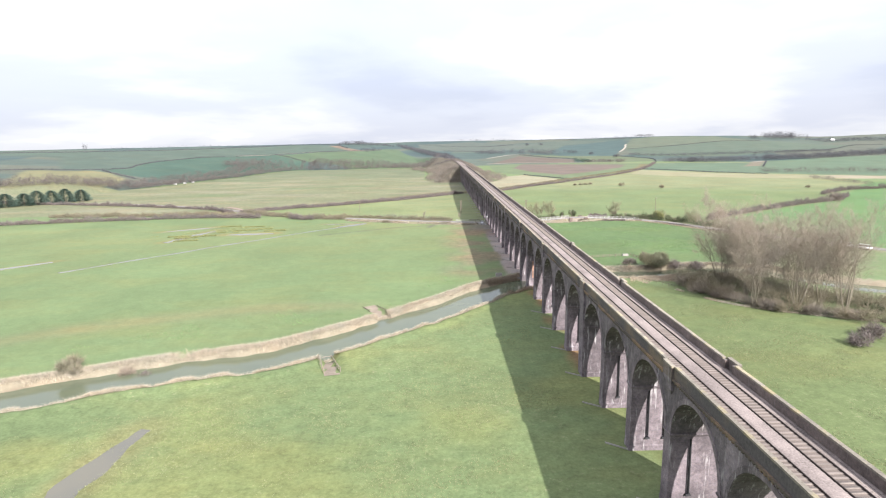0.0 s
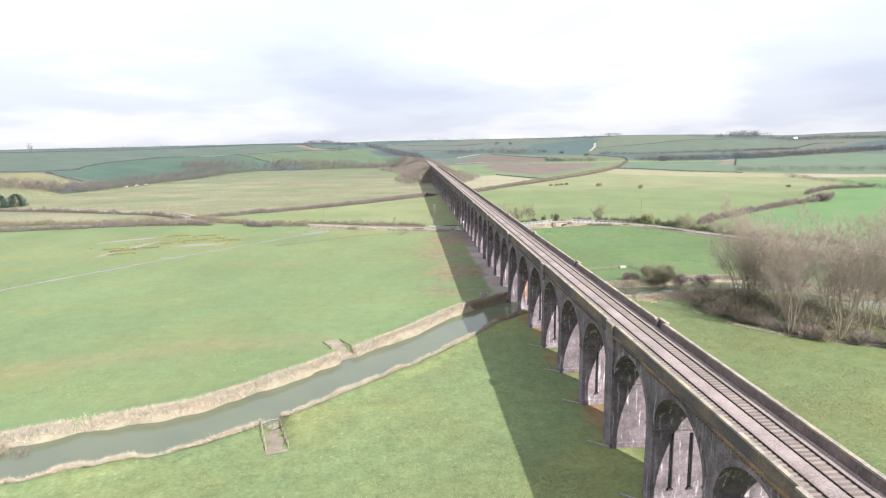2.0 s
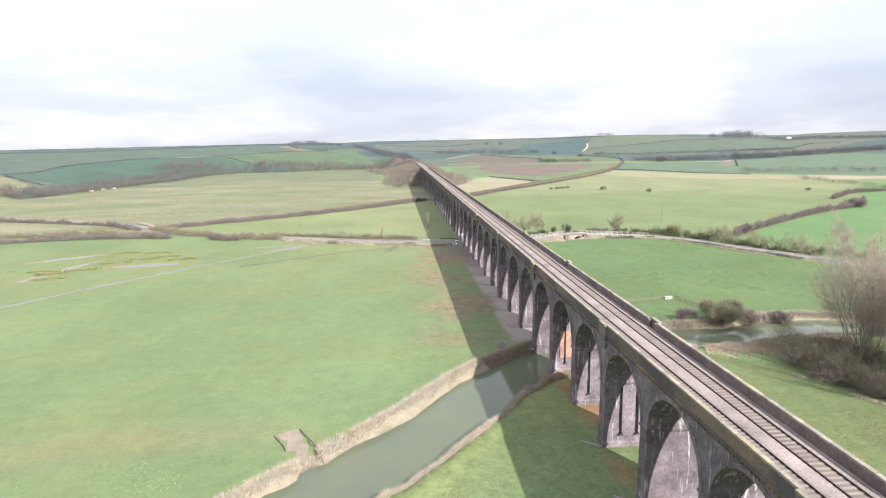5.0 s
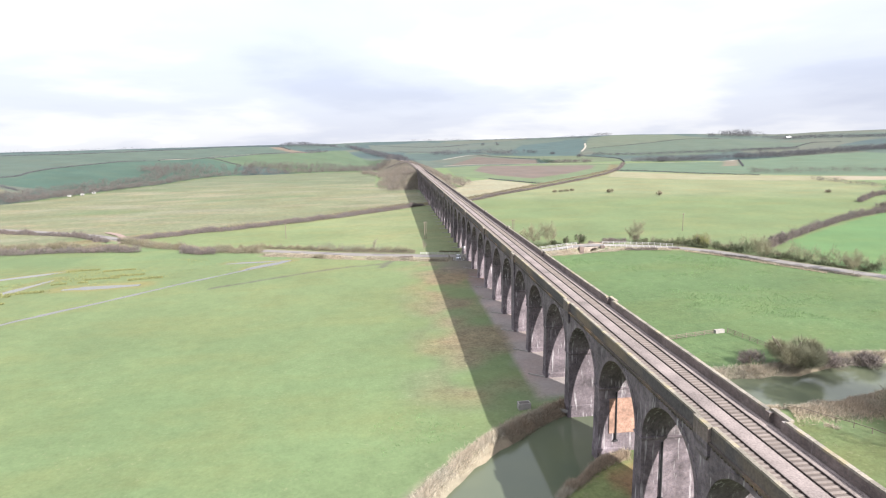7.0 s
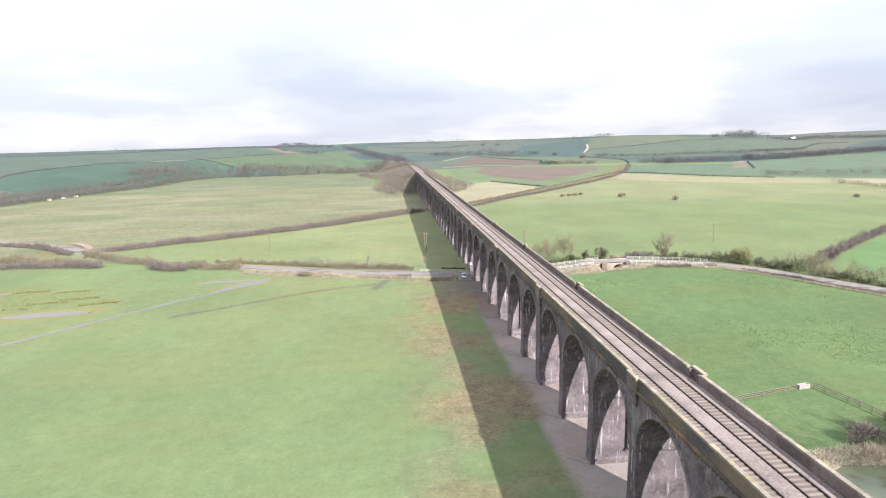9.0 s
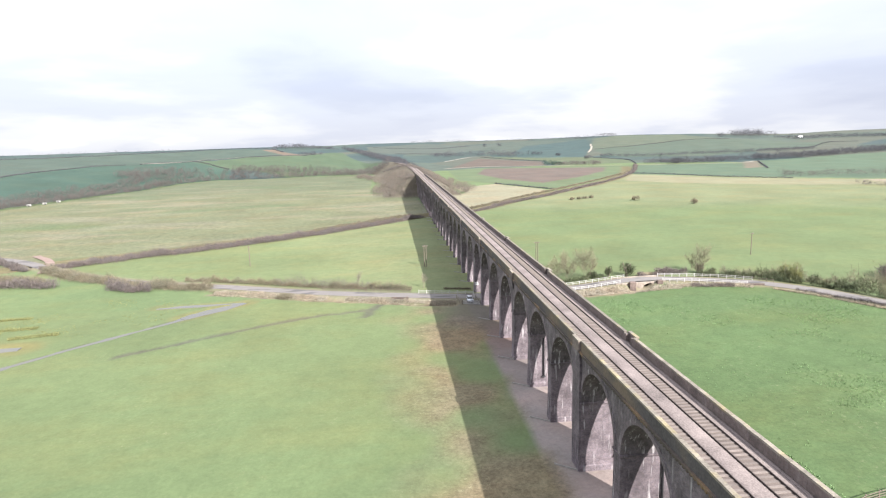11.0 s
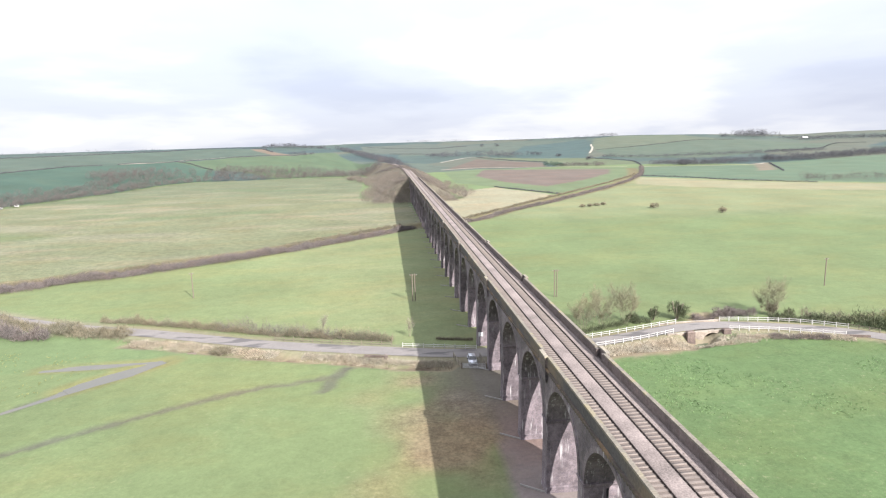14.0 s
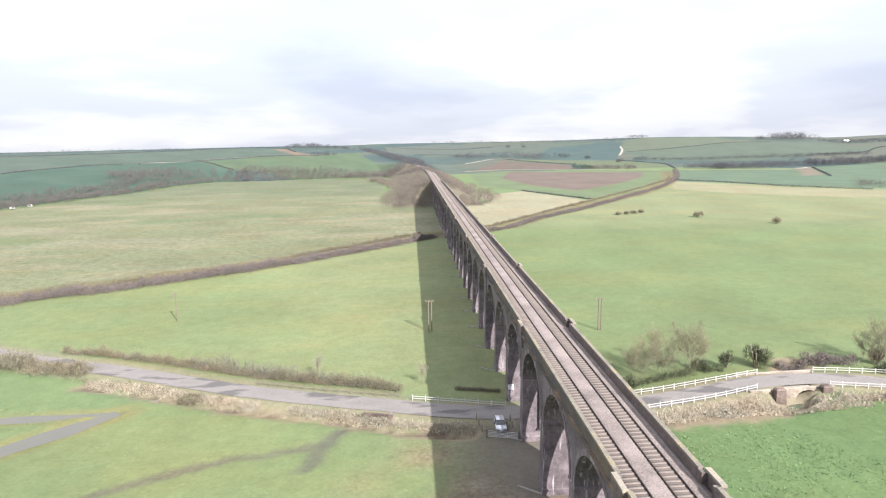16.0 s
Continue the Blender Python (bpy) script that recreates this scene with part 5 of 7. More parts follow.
for pts, w, label in (([(590, 1845), (560, 1760), (547, 1714), (500, 1590), (465, 1505)], 5.0, "pale farm track climbing a hill"), ([(119, 1382), (160, 1470), (198, 1544), (227, 1550)], 5.0, "pale farm track between hill fields"),
                      ([(99, 1175), (168, 1206), (282, 1171), (386, 1106)], 6.0, "bare pale headland above a ploughed field"), ([(-361, 1082), (-321, 1172), (-287, 1224), (-240, 1250)], 4.0, "pale farm track beside a hill hedge"),
                      ([(404, 1096), (470, 1072), (559, 1060), (604, 1092)], 5.0, "bare pale headland below a wood")):
    line = spline(pts, 8)
    side = np.gradient(line, axis=0)
    side = np.stack([-side[:, 1], side[:, 0]], axis=1) / np.linalg.norm(side, axis=1)[:, None] * w / 2
    v = np.stack([np.column_stack([q, land(q[:, 0], q[:, 1]) + 0.35]) for q in (line - side, line, line + side)], axis=1)
    n = len(line)
    i = np.arange(n * 3).reshape(n, 3)
    f = np.stack([i[:-1, :-1], i[:-1, 1:], i[1:, 1:], i[1:, :-1]], axis=-1).reshape(-1, 4)
    tagged(new("farm_track", mesh_of("farm_track", v.reshape(-1, 3), f, [M_DIRT], smooth=True)), label, "track", kind="structure")

# the brook line that crosses the valley: scrub on one side, a thin hedge on the other
hedge([(-134, 403), (-117, 418), (-103, 427), (-89, 434), (-74, 444), (-56, 456), (-37, 470), (-15, 491), (4, 509), (22, 527)], 12.5, 2.6, 620, (0.9, 0.075), M_HEDGE, "thick brown leafless scrub along a brook", seed=1.3)
hedge([(-140, 416), (-123, 428), (-109, 437), (-95, 444), (-80, 454), (-62, 466), (-43, 480), (-21, 501), (-2, 519), (16, 538)], 3.2, 2.1, 200, (0.8, 0.07), M_HEDGEG, "low dark hedge edging rough pasture", seed=2.3)
hedge([(40, 532), (52, 541), (68, 557), (88, 587), (124, 626), (160, 673), (206, 737), (250, 794), (287, 853), (312, 900)], 9.0, 2.3, 190, (1.0, 0.10), M_HEDGE, "brown leafless scrub along a brook", seed=3.1)
hedge([(40, 545), (48, 552), (65, 571), (104, 624), (150, 683), (223, 780), (298, 888), (330, 950)], 3.2, 1.9, 70, (1.0, 0.13), M_HEDGEG, "thin olive-brown hedge along a brook", seed=4.1)
hedge([(300, 872), (330, 930), (362, 1000), (404, 1096)], 9.0, 3.0, 60, (1.3, 0.2), M_HEDGE, "tangled scrub along a brook", seed=4.6)

# lane hedges
hedge([(-69, 372.5), (-56, 368), (-40, 361.5), (-20, 353), (-4, 347.5), (9, 343.1)], 3.2, 2.4, 260, (0.9, 0.045), M_HEDGEG, "straggling olive-brown roadside hedge", gaps=0.2, seed=5.2, rag=1.9)
hedge([(-36, 360.5), (-14, 351.4), (6, 344.6)], 3.0, 2.8, 110, (1.1, 0.045), M_HEDGE, "bare thorn in the roadside hedge", gaps=0.3, seed=5.9, rag=1.9)
hedge([(-131, 401), (-115, 386.5), (-96, 374.5), (-80, 366), (-66, 360.5), (-56, 357.4)], 8.0, 3.2, 300, (1.0, 0.08), M_HEDGEG, "wide pale scrub beside the lane", "scrub", "scrub", seed=6.1)
hedge([(-92, 366), (-84, 361), (-76, 359.5)], 7.0, 4.2, 210, (1.1, 0.10), M_HEDGE, "purple-brown thorn thicket", "scrub", "thicket", seed=6.6)
hedge([(-260, 396), (-190, 392), (-155, 390), (-132, 383), (-118, 377)], 9.0, 3.4, 300, (0.9, 0.085), M_HEDGEG, "tall olive-brown hedge along the meadow", seed=7.7)
hedge([(-420, 330), (-330, 345), (-260, 360), (-200, 372), (-150, 378), (-112, 372)], 8.0, 3.4, 170, (1.0, 0.12), M_HEDGE, "tall brown hedge at the meadow's far side", seed=7.1)
hedge([(102, 343.5), (112, 339.5), (122, 333), (131, 320), (139, 304), (147, 290), (156, 275)], 5.0, 3.5, 130, (1.0, 0.11), M_IVY, "dense dark evergreen roadside hedge", gaps=0.2, seed=8.1, rag=1.9)
hedge([(110, 343), (124, 337), (136, 320), (146, 302), (158, 284), (178, 256)], 4.5, 4.6, 120, (1.3, 0.07), M_HEDGEG, "tall olive hedge behind the lane", seed=8.8, rag=1.8)
hedge([(120, 320), (129, 303), (137, 287), (146, 271)], 2.0, 1.1, 60, (0.6, 0.08), M_HEDGE, "low brown verge growth", gaps=0.3, seed=9.4)
hedge([(150, 322), (166, 336), (203, 364), (238, 388), (281, 412), (310, 440)], 5.0, 4.4, 170, (1.0, 0.10), M_HEDGE, "tall leafless field hedge", seed=10.1)
hedge([(300, 455), (345, 490), (391, 500)], 5.0, 4.0, 110, (1.1, 0.13), M_HEDGE, "leafless hedge between green fields", seed=10.6)

# copse round the viaduct's far abutment and trees on the embankment
def thicket(poly, n, high, per, blade, material, label, name, roof=None):
    """Crowns scattered through a plan polygon."""
    p = np.array(poly)
    pts = []
    while len(pts) < n:
        q = p.min(0) + rs.uniform(0, 1, (400, 2)) * (p.max(0) - p.min(0))
        pts.extend(q[inside(poly, q[:, 0], q[:, 1])].tolist())
    pts = np.array(pts[:n])
    h = high * rs.uniform(0.6, 1.2, n)
    z = land(pts[:, 0], pts[:, 1])
    if roof:
        h = np.minimum(h, np.maximum(roof - z, 1.6) * rs.uniform(0.8, 1.1, n))
    c = np.column_stack([pts, z + h * 0.5])
    r = np.column_stack([rs.uniform(2.2, 4.0, n), rs.uniform(2.2, 4.0, n), h * 0.46])
    v, f = cloud(c, r, per, blade[0], blade[1])
    return tagged(new(name, mesh_of(name, v, f, [material])), label, "woodland", kind="stuff")


thicket([(-12, 735), (-11, 690), (-9, 673), (5, 665), (24, 656), (27.4, 656), (27.4, 690), (26.5, 760), (24, 830), (8, 920), (-30, 1010), (-44, 1000), (-16, 900), (-6, 800)], 440, 6.0, 150, (1.1, 0.13), M_COPSE, "brown leafless copse round the viaduct's end", "copse", 16.5)
thicket([(37, 690), (42, 670), (58, 666), (75, 682), (84, 716), (84, 770), (76, 830), (58, 900), (30, 960), (30, 900), (37, 830)], 260, 6.0, 150, (1.2, 0.14), M_COPSE, "leafless trees along the embankment's foot", "embankment_trees", 16.5)
wood([(27, 700), (24, 760), (20, 840), (4, 930), (-24, 1020)], 8, 2, 4.0, 2.0, 110, (0.9, 0.12), M_WOODS, "scrub close beside the railway", "lineside_scrub")
wood([(36.5, 706), (36.5, 770), (33, 840), (20, 930), (-6, 1020)], -9, 2, 4.0, 2.0, 110, (0.9, 0.12), M_WOODS, "scrub close beside the railway", "lineside_scrub")

# riverside reeds and sedge
for sign, off, wdt, dens, hi in ((1, 8.0, 3.6, 320, 0.45), (-1, 7.6, 2.8, 300, 0.7)):
    d = np.gradient(RIVER, axis=0)
    nrm = np.stack([-d[:, 1], d[:, 0]], axis=1) / np.linalg.norm(d, axis=1)[:, None]
    line = RIVER + nrm * off * sign
    for lo, hi_x in ((-150, 29), (38, 125)):
        sel = line[(line[:, 0] > lo) & (line[:, 0] < hi_x)]
        hedge([tuple(p) for p in sel[::3]], wdt, hi, dens, (0.75, 0.06), M_DEAD, "bleached dry reeds on the river bank", "reeds", "reeds", gaps=0.1, seed=1.0 + sign)
hedge([(64, 190), (70, 188.0), (77, 188.5), (86, 189.5), (98, 188)], 15.0, 0.9, 900, (0.7, 0.06), M_REED, "flattened pale reed bed beside the river", "reeds", "reeds", seed=2.6)
hedge([(-54, 353.4), (-35, 346.6), (-22, 340.9), (-1, 333.6), (9, 330), (21, 327)], 3.8, 0.7, 240, (0.6, 0.055), M_DEAD, "dead pale grass along a roadside ditch", "reeds", "dry_grass", gaps=0.3, seed=3.6, rag=1.8)
hedge([(-56, 354.5), (-37, 347.6), (-24, 341.9), (-2, 334.2), (8, 330.6)], 4.4, 0.8, 60, (0.7, 0.06), M_HEDGEG, "brambles in a roadside ditch", "scrub", "brambles", gaps=0.5, seed=3.9)
hedge([(19, 343.2), (23, 342.2), (27.4, 341.2)], 2.6, 0.9, 200, (0.7, 0.04), M_HEDGEG, "low brambles at the foot of a pier", "scrub", "brambles", seed=9.1)
hedge([(48, 339.6), (55, 342.2), (64, 345), (73, 347)], 3.0, 1.9, 100, (1.1, 0.06), M_IVY, "low evergreen growth behind the lane fence", "scrub", "brambles", gaps=0.45, seed=9.7, rag=2.0)
hedge([(84, 347), (92, 348.5), (101, 347.5)], 4.4, 2.2, 260, (0.8, 0.06), M_HEDGE, "brown thorn scrub behind the lane fence", "scrub", "thicket", seed=9.9)
hedge([(50, 327.5), (60, 329.5), (70, 331.5), (75, 333)], 5.6, 1.0, 230, (0.6, 0.06), M_DEAD, "tangled grass and bramble by the lane", "reeds", "rough_grass", seed=4.4)
hedge([(94, 331.0), (100, 330.0), (106, 328.0)], 4.0, 1.5, 230, (0.8, 0.05), M_HEDGE, "brown bramble tangle below the lane", "scrub", "brambles", seed=4.7)
hedge([(87, 332.5), (95, 331.5), (104, 329.5), (111, 326.5)], 5.4, 1.1, 210, (0.6, 0.06), M_DEAD, "tangled dead grass by the lane", "reeds", "rough_grass", seed=4.9)
hedge([(115, 323), (123, 311), (131, 295), (140, 278)], 1.6, 0.8, 80, (0.6, 0.06), M_REED, "dead grass on the verge", "reeds", "dry_grass", gaps=0.2, seed=5.4)
hedge([(16, 187.5), (21, 191.5), (25, 194.5), (28.5, 197)], 3.6, 1.2, 420, (0.9, 0.05), M_BROWNREED, "long brown reeds on the bank beside a pier", "reeds", "reeds", seed=6.2)
hedge([(21, 172), (24, 174.5), (28, 177.5), (32, 179)], 4.2, 1.2, 420, (0.8, 0.05), M_BROWNREED, "brown reeds and brambles by a pier", "reeds", "reeds", seed=6.8)
for x, y in ((-128, 296), (-120, 300), (-112, 312), (-104, 318), (-97, 322), (-133, 300), (-88, 315), (-118, 334), (-104, 332), (-124, 286)):
    hedge([(x - 5, y - 1), (x, y + 0.5), (x + 6, y + 1)], 3.6, 0.6, 130, (0.6, 0.10), M_REEDG, "yellowish rush tussocks in wet grass", "grass", "rush_tussocks", gaps=0.3, seed=x)

# bushes standing alone
bush(77, 207.5, 6.0, 7.0, 14000, (1.2, 0.045), M_LANE, "large grey-brown willow bush leaning over the river bank")
bush(69.5, 209, 2.6, 3.0, 1400, (1.0, 0.06), M_HEDGE, "dark thorn bush on the river bank")
bush(86, 208, 3.6, 3.4, 1800, (1.1, 0.07), M_HEDGE, "dark thorn bush beside the river")
bush(93, 207.5, 3.2, 3.6, 1600, (1.1, 0.07), M_HEDGE, "dark thorn bush beside the river")
bush(181, 575.5, 3.0, 4.2, 900, (1.0, 0.12), M_HEDGEG, "rounded hawthorn alone in a meadow")
bush(207.6, 542, 2.7, 4.0, 800, (1.0, 0.12), M_HEDGEG, "rounded hawthorn alone in a meadow")
bush(330, 520, 2.4, 2.6, 300, (1.2, 0.22), M_HEDGEG, "small hawthorn alone in a meadow")
for x, y, r in ((140, 595, 2.6), (146, 598, 2.4), (152, 601, 2.8), (158, 604, 2.2)):
    bush(x, y, r, 2.2, 260, (1.1, 0.2), M_HEDGEG, "low dark bush in a meadow hedge line", group="bushes in the meadow")
bush(-76, 117, 3.3, 3.8, 1900, (1.1, 0.06), M_TWIGG, "leafless thorn bush on the river bank")
bush(-66, 119, 2.4, 2.0, 900, (1.0, 0.06), M_TWIG, "low leafless bush on the river bank")
bush(-62, 117.5, 1.8, 1.8, 800, (1.0, 0.07), M_HEDGE, "low leafless bush on the river bank")
bush(-30.3, 343.6, 2.4, 2.2, 2200, (0.7, 0.06), M_HEDGEG, "rounded olive bush on the lane's verge")
bush(80.5, 348, 2.9, 6.0, 2600, (0.8, 0.08), M_IVY, "dark ivy-covered tree by the road bridge", name="ivy_tree")
bush(74.5, 348.5, 1.4, 4.4, 1100, (0.6, 0.09), M_IVY, "narrow ivy-covered stump by the road bridge", name="ivy_tree")
bush(105, 347, 2.4, 4.4, 1300, (0.9, 0.06), M_HEDGEG, "ivied thorn tree beside the lane", name="thorn_tree")
bush(109, 345, 1.6, 2.4, 900, (0.6, 0.10), M_IVY, "small dark holly beside the lane", name="holly_bush")
for x, y, r, h in ((52, 341.5, 2.0, 2.4), (69, 348, 1.8, 2.6), (94, 349, 3.0, 2.6)):
    bush(x, y, r, h, 1300, (0.7, 0.09), M_IVY if x < 72 else M_HEDGE, "low evergreen scrub behind the lane fence" if x < 72 else "brown scrub behind the lane fence", group="scrub by the lane")
bush(126, 331, 3.6, 6.2, 2600, (1.0, 0.07), M_REEDG, "pale yellow-green sallow in the lane hedge", name="sallow")
bush(281, 412, 7.0, 8.0, 1500, (1.6, 0.18), M_HEDGE, "dense leafless tree clump in a field hedge", name="thorn_tree")
bush(160, 330, 5.0, 5.6, 1500, (1.4, 0.14), M_HEDGE, "leafless tree in a field hedge", name="thorn_tree")
def conifer(x, y, r, h):
    """A dense evergreen: drooping sprays round a straight stem, widest near the ground."""
    ob = thing("conifer", "dark evergreen conifer in a shelter belt", "tree", (x, y, ground_z(x, y)), "conifers in the shelter belt")
    bm = bmesh.new()
    rod(bm, (0, 0, -0.3), (0, 0, h * 0.9), 0.22, 6)
    part("trunk", bm, M_BARK, ob)
    r, h = r * 1.3, h * 0.82
    n = 2200
    t = rs.uniform(0, 1, n) ** 1.2
    a = rs.uniform(0, 6.283, n)
    rad = r * 1.15 * (1 - t ** 2.2) ** 0.7 * rs.uniform(0.35, 1.0, n) * (0.85 + 0.2 * np.sin(a * 3 + x))
    base = np.column_stack([rad * np.cos(a), rad * np.sin(a), 0.5 + t * h * 0.95])
    d = np.column_stack([np.cos(a), np.sin(a), rs.uniform(-0.2, 0.7, n)])
    v, f = twigs(base, d, rs.uniform(0.9, 1.9, n), rs.uniform(0.3, 0.6, n))
    crown = new("crown", mesh_of("crown", v, f, [M_CONIFER]))
    crown.parent = ob


def ground_z(x, y):
    return float(land([x], [y])[0])


for x, y, r, h in ((-352, 466, 5, 12), (-345, 474, 5.5, 13), (-337, 484, 5.5, 12), (-331, 491, 6, 14), (-325, 500, 6, 13), (-318, 508, 5.5, 14), (-310, 517, 6, 12), (-364, 452, 6, 13)):
    conifer(x, y, r, h)
wood([(-420, 560), (-380, 590), (-340, 640)], 20, 2, 9, 7, 60, (1.8, 0.3), M_WOODS, "leafless trees by a farm track")
for i in range(26):
    t = i / 25.0
    x = np.interp(t, (0, 0.25, 0.5, 0.75, 1), (78, 79.5, 86, 98, 124)) + rs.normal() * 1.2
    y = np.interp(t, (0, 0.25, 0.5, 0.75, 1), (178, 168, 155, 145, 133)) + rs.normal() * 1.2
    bush(x, y, rs.uniform(2.2, 4.4), rs.uniform(2.0, 4.6) * (1 - 0.3 * t), 1500, (1.4, 0.05), (M_COPSE, M_HEDGEG, M_TWIG)[i % 3], "tangled brown undergrowth below bare trees", group="undergrowth below the grove")
hedge([(66, 184), (73, 173), (77, 163), (84, 154), (96, 146), (110, 139), (130, 130)], 2.2, 0.5, 110, (0.6, 0.05), M_DEAD, "pale dead grass fringing a grove", "reeds", "dry_grass", gaps=0.55, seed=11.3)
hedge([(80, 185), (90, 178), (100, 168), (112, 158), (126, 150), (145, 146)], 16.0, 4.2, 200, (1.5, 0.05), M_TWIGG, "rank dead growth in a riverside grove", "scrub", "undergrowth", seed=12.1)
hedge([(104, 190), (120, 210), (135, 225), (150, 238)], 10.0, 3.4, 110, (1.3, 0.11), M_HEDGE, "brown thicket beyond the grove", "scrub", "thicket", seed=12.9)
bush(93, 123, 3.0, 3.0, 1700, (1.1, 0.07), M_HEDGE, "thorn bush at the edge of a meadow")
bush(99, 128, 3.4, 3.6, 1900, (1.1, 0.07), M_HEDGE, "thorn bush at the edge of a meadow")
bush(112, 146, 3.0, 3.4, 1900, (0.8, 0.11), M_IVY, "dark ivy-covered bush in a riverside grove")

# the grove of tall bare willows and poplars
grove = [bare_tree(22, 7, 0.33, 21000, 3, M_TWIG, M_BARK), bare_tree(22.5, 8, 0.36, 22000, 8, M_TWIG, M_BARK), bare_tree(21, 6, 0.30, 20000, 21, M_TWIG, M_BARK)]
for i, (x, y, s) in enumerate(((86.6, 175, 0.95), (90, 166, 0.9), (85.5, 153.5, 0.8), (92, 180, 0.8), (95, 150, 1.0), (106, 147, 1.0), (110, 155, 0.8), (97, 172, 0.85), (106, 180, 0.7), (101, 150, 0.9), (90, 176, 0.7), (104, 160, 0.85), (98, 158, 0.8))):
    plant_tree(grove[i % 3], x, y, i * 1.9, s, "tall bare many-stemmed willow in a riverside grove", "trees of the grove")
lane_tree = bare_tree(7.6, 6, 0.55, 6500, 31, M_LANE, M_BARK)
for i, (x, y, s) in enumerate(((55, 344.5, 0.85), (60, 346, 0.95), (66.5, 347, 1.05), (105.5, 348, 0.95), (132, 300, 0.9), (146, 275, 0.8))):
    plant_tree(lane_tree, x, y, i * 2.3, s, "small bare ash tree beside the lane", "small trees by the lane")
field_tree = bare_tree(9, 2, 0.3, 1600, 41, M_TWIG, M_BARK)
plant_tree(bare_tree(9, 2, 0.3, 900, 43, M_FARWOOD_HAZED, M_FARWOOD_HAZED), -614, 1052, 0.3, 1.7, "leafless oak alone on the skyline", "", "oak_tree")
plant_tree(field_tree, 13, 346.5, 1.3, 0.45, "thin bare thorn tree in the roadside hedge", "", "thorn_tree")
plant_tree(field_tree, -8, 352, 2.3, 0.5, "thin bare thorn tree in the roadside hedge", "", "thorn_tree")


# weeds and tufts that roughen the fields
def weeds(poly, n, patch, cut, blade, material, label, name, seed):
    """Leaf rosettes and tufts in drifts across a field."""
    p = np.array(poly)
    q = p.min(0) + rs.uniform(0, 1, (n, 2)) * (p.max(0) - p.min(0))
    q = q[inside(poly, q[:, 0], q[:, 1])]
    q = q[wobble(q[:, 0], q[:, 1], patch, seed) + 0.5 * wobble(q[:, 0], q[:, 1], patch * 0.3, seed + 2) + rs.normal(size=len(q)) * 0.25 > cut]
    per = 3
    base = np.repeat(q, per, axis=0) + rs.normal(size=(len(q) * per, 2)) * blade[0] * 0.35
    k = len(base)
    v, f = twigs(np.column_stack([base, land(base[:, 0], base[:, 1]) + 0.02]), np.column_stack([rs.normal(size=(k, 2)) * 0.8, rs.uniform(0.35, 1.1, k)]),
                 blade[0] * rs.uniform(0.6, 1.4, k), blade[1] * rs.uniform(0.6, 1.4, k))
    return tagged(new(name, mesh_of(name, v, f, [material])), label, "weeds", kind="stuff")


weeds([(40, 212), (72, 230), (100, 215), (150, 262), (130, 300), (110, 324), (80, 326), (50, 322), (40, 318)], 50000, 17, 0.42, (0.26, 0.10), M_DOCK, "dock and nettle clumps in lush grass", "dock_clumps", 3.4)
weeds([(37, 206), (60, 212), (58, 250), (48, 300), (37, 318)], 24000, 12, 0.35, (0.30, 0.11), M_DOCK, "dock and nettle clumps in lush grass", "dock_clumps", 6.4)
weeds([(-90, 128), (-40, 143), (-10, 165), (10, 190), (5, 205), (-25, 170), (-60, 150), (-95, 138)], 18000, 9, 0.45, (0.26, 0.09), M_DOCK, "dark green tussocks near the river", "grass_tussocks", 1.4)
weeds([(-70, 90), (-30, 108), (0, 140), (22, 160), (22, 100), (10, 60), (-60, 60)], 70000, 12, 0.1, (0.20, 0.055), M_TUFT, "pale dead tufts in rough pasture", "grass_tufts", 8.1)
weeds([(38, 60), (60, 60), (95, 100), (90, 130), (72, 165), (60, 184), (38, 184)], 70000, 12, 0.1, (0.20, 0.055), M_TUFT, "pale dead tufts in rough pasture", "grass_tufts", 9.1)
weeds([(-150, 295), (-90, 300), (-48, 335), (-62, 348), (-100, 352), (-140, 330)], 14000, 16, 0.45, (0.35, 0.10), M_REEDG, "yellowish rush tufts in wet grass", "rush_tussocks", 2.1)
weeds([(64, 327.5), (76, 327.5), (90, 329), (94, 333.2), (86, 333.6), (70, 331.5), (60, 329.5)], 5000, 6, -0.6, (0.55, 0.07), M_DEAD, "dead tufts on the brook's banks", "dead_tufts", 4.2)
weeds([(64, 327.5), (76, 327.5), (90, 329), (94, 333.2), (86, 333.6), (70, 331.5), (60, 329.5)], 2500, 5, 0.1, (0.7, 0.06), M_HEDGEG, "olive brambles on the brook's banks", "brambles", 7.2)
thicket([(76, 186), (79, 168), (84, 158), (92, 149), (104, 146), (118, 146), (124, 154), (112, 164), (102, 174), (94, 186)], 80, 5.0, 420, (1.3, 0.045), M_TWIGG, "tangled brush between the stems of the grove", "brush")
thicket([(104, 138), (124, 130), (150, 126), (156, 142), (136, 158), (120, 152)], 70, 4.0, 300, (1.2, 0.06), M_HEDGEG, "low ivied scrub beyond the grove", "scrub")
hedge([(-96, 97), (-80, 103.2), (-74.5, 107), (-68.6, 110.4), (-62, 112.5)], 4.2, 0.8, 300, (0.7, 0.06), M_DEAD, "pale flattened reeds on the river's edge", "reeds", "reeds", gaps=0.1, seed=14.2)
hedge([(-420, 511), (-340, 494), (-262, 470), (-200, 444), (-168, 428), (-140, 404)], 4.5, 3.0, 150, (1.0, 0.11), M_HEDGE, "brown leafless hedge along the lane's far stretch", seed=15.1, rag=1.4)


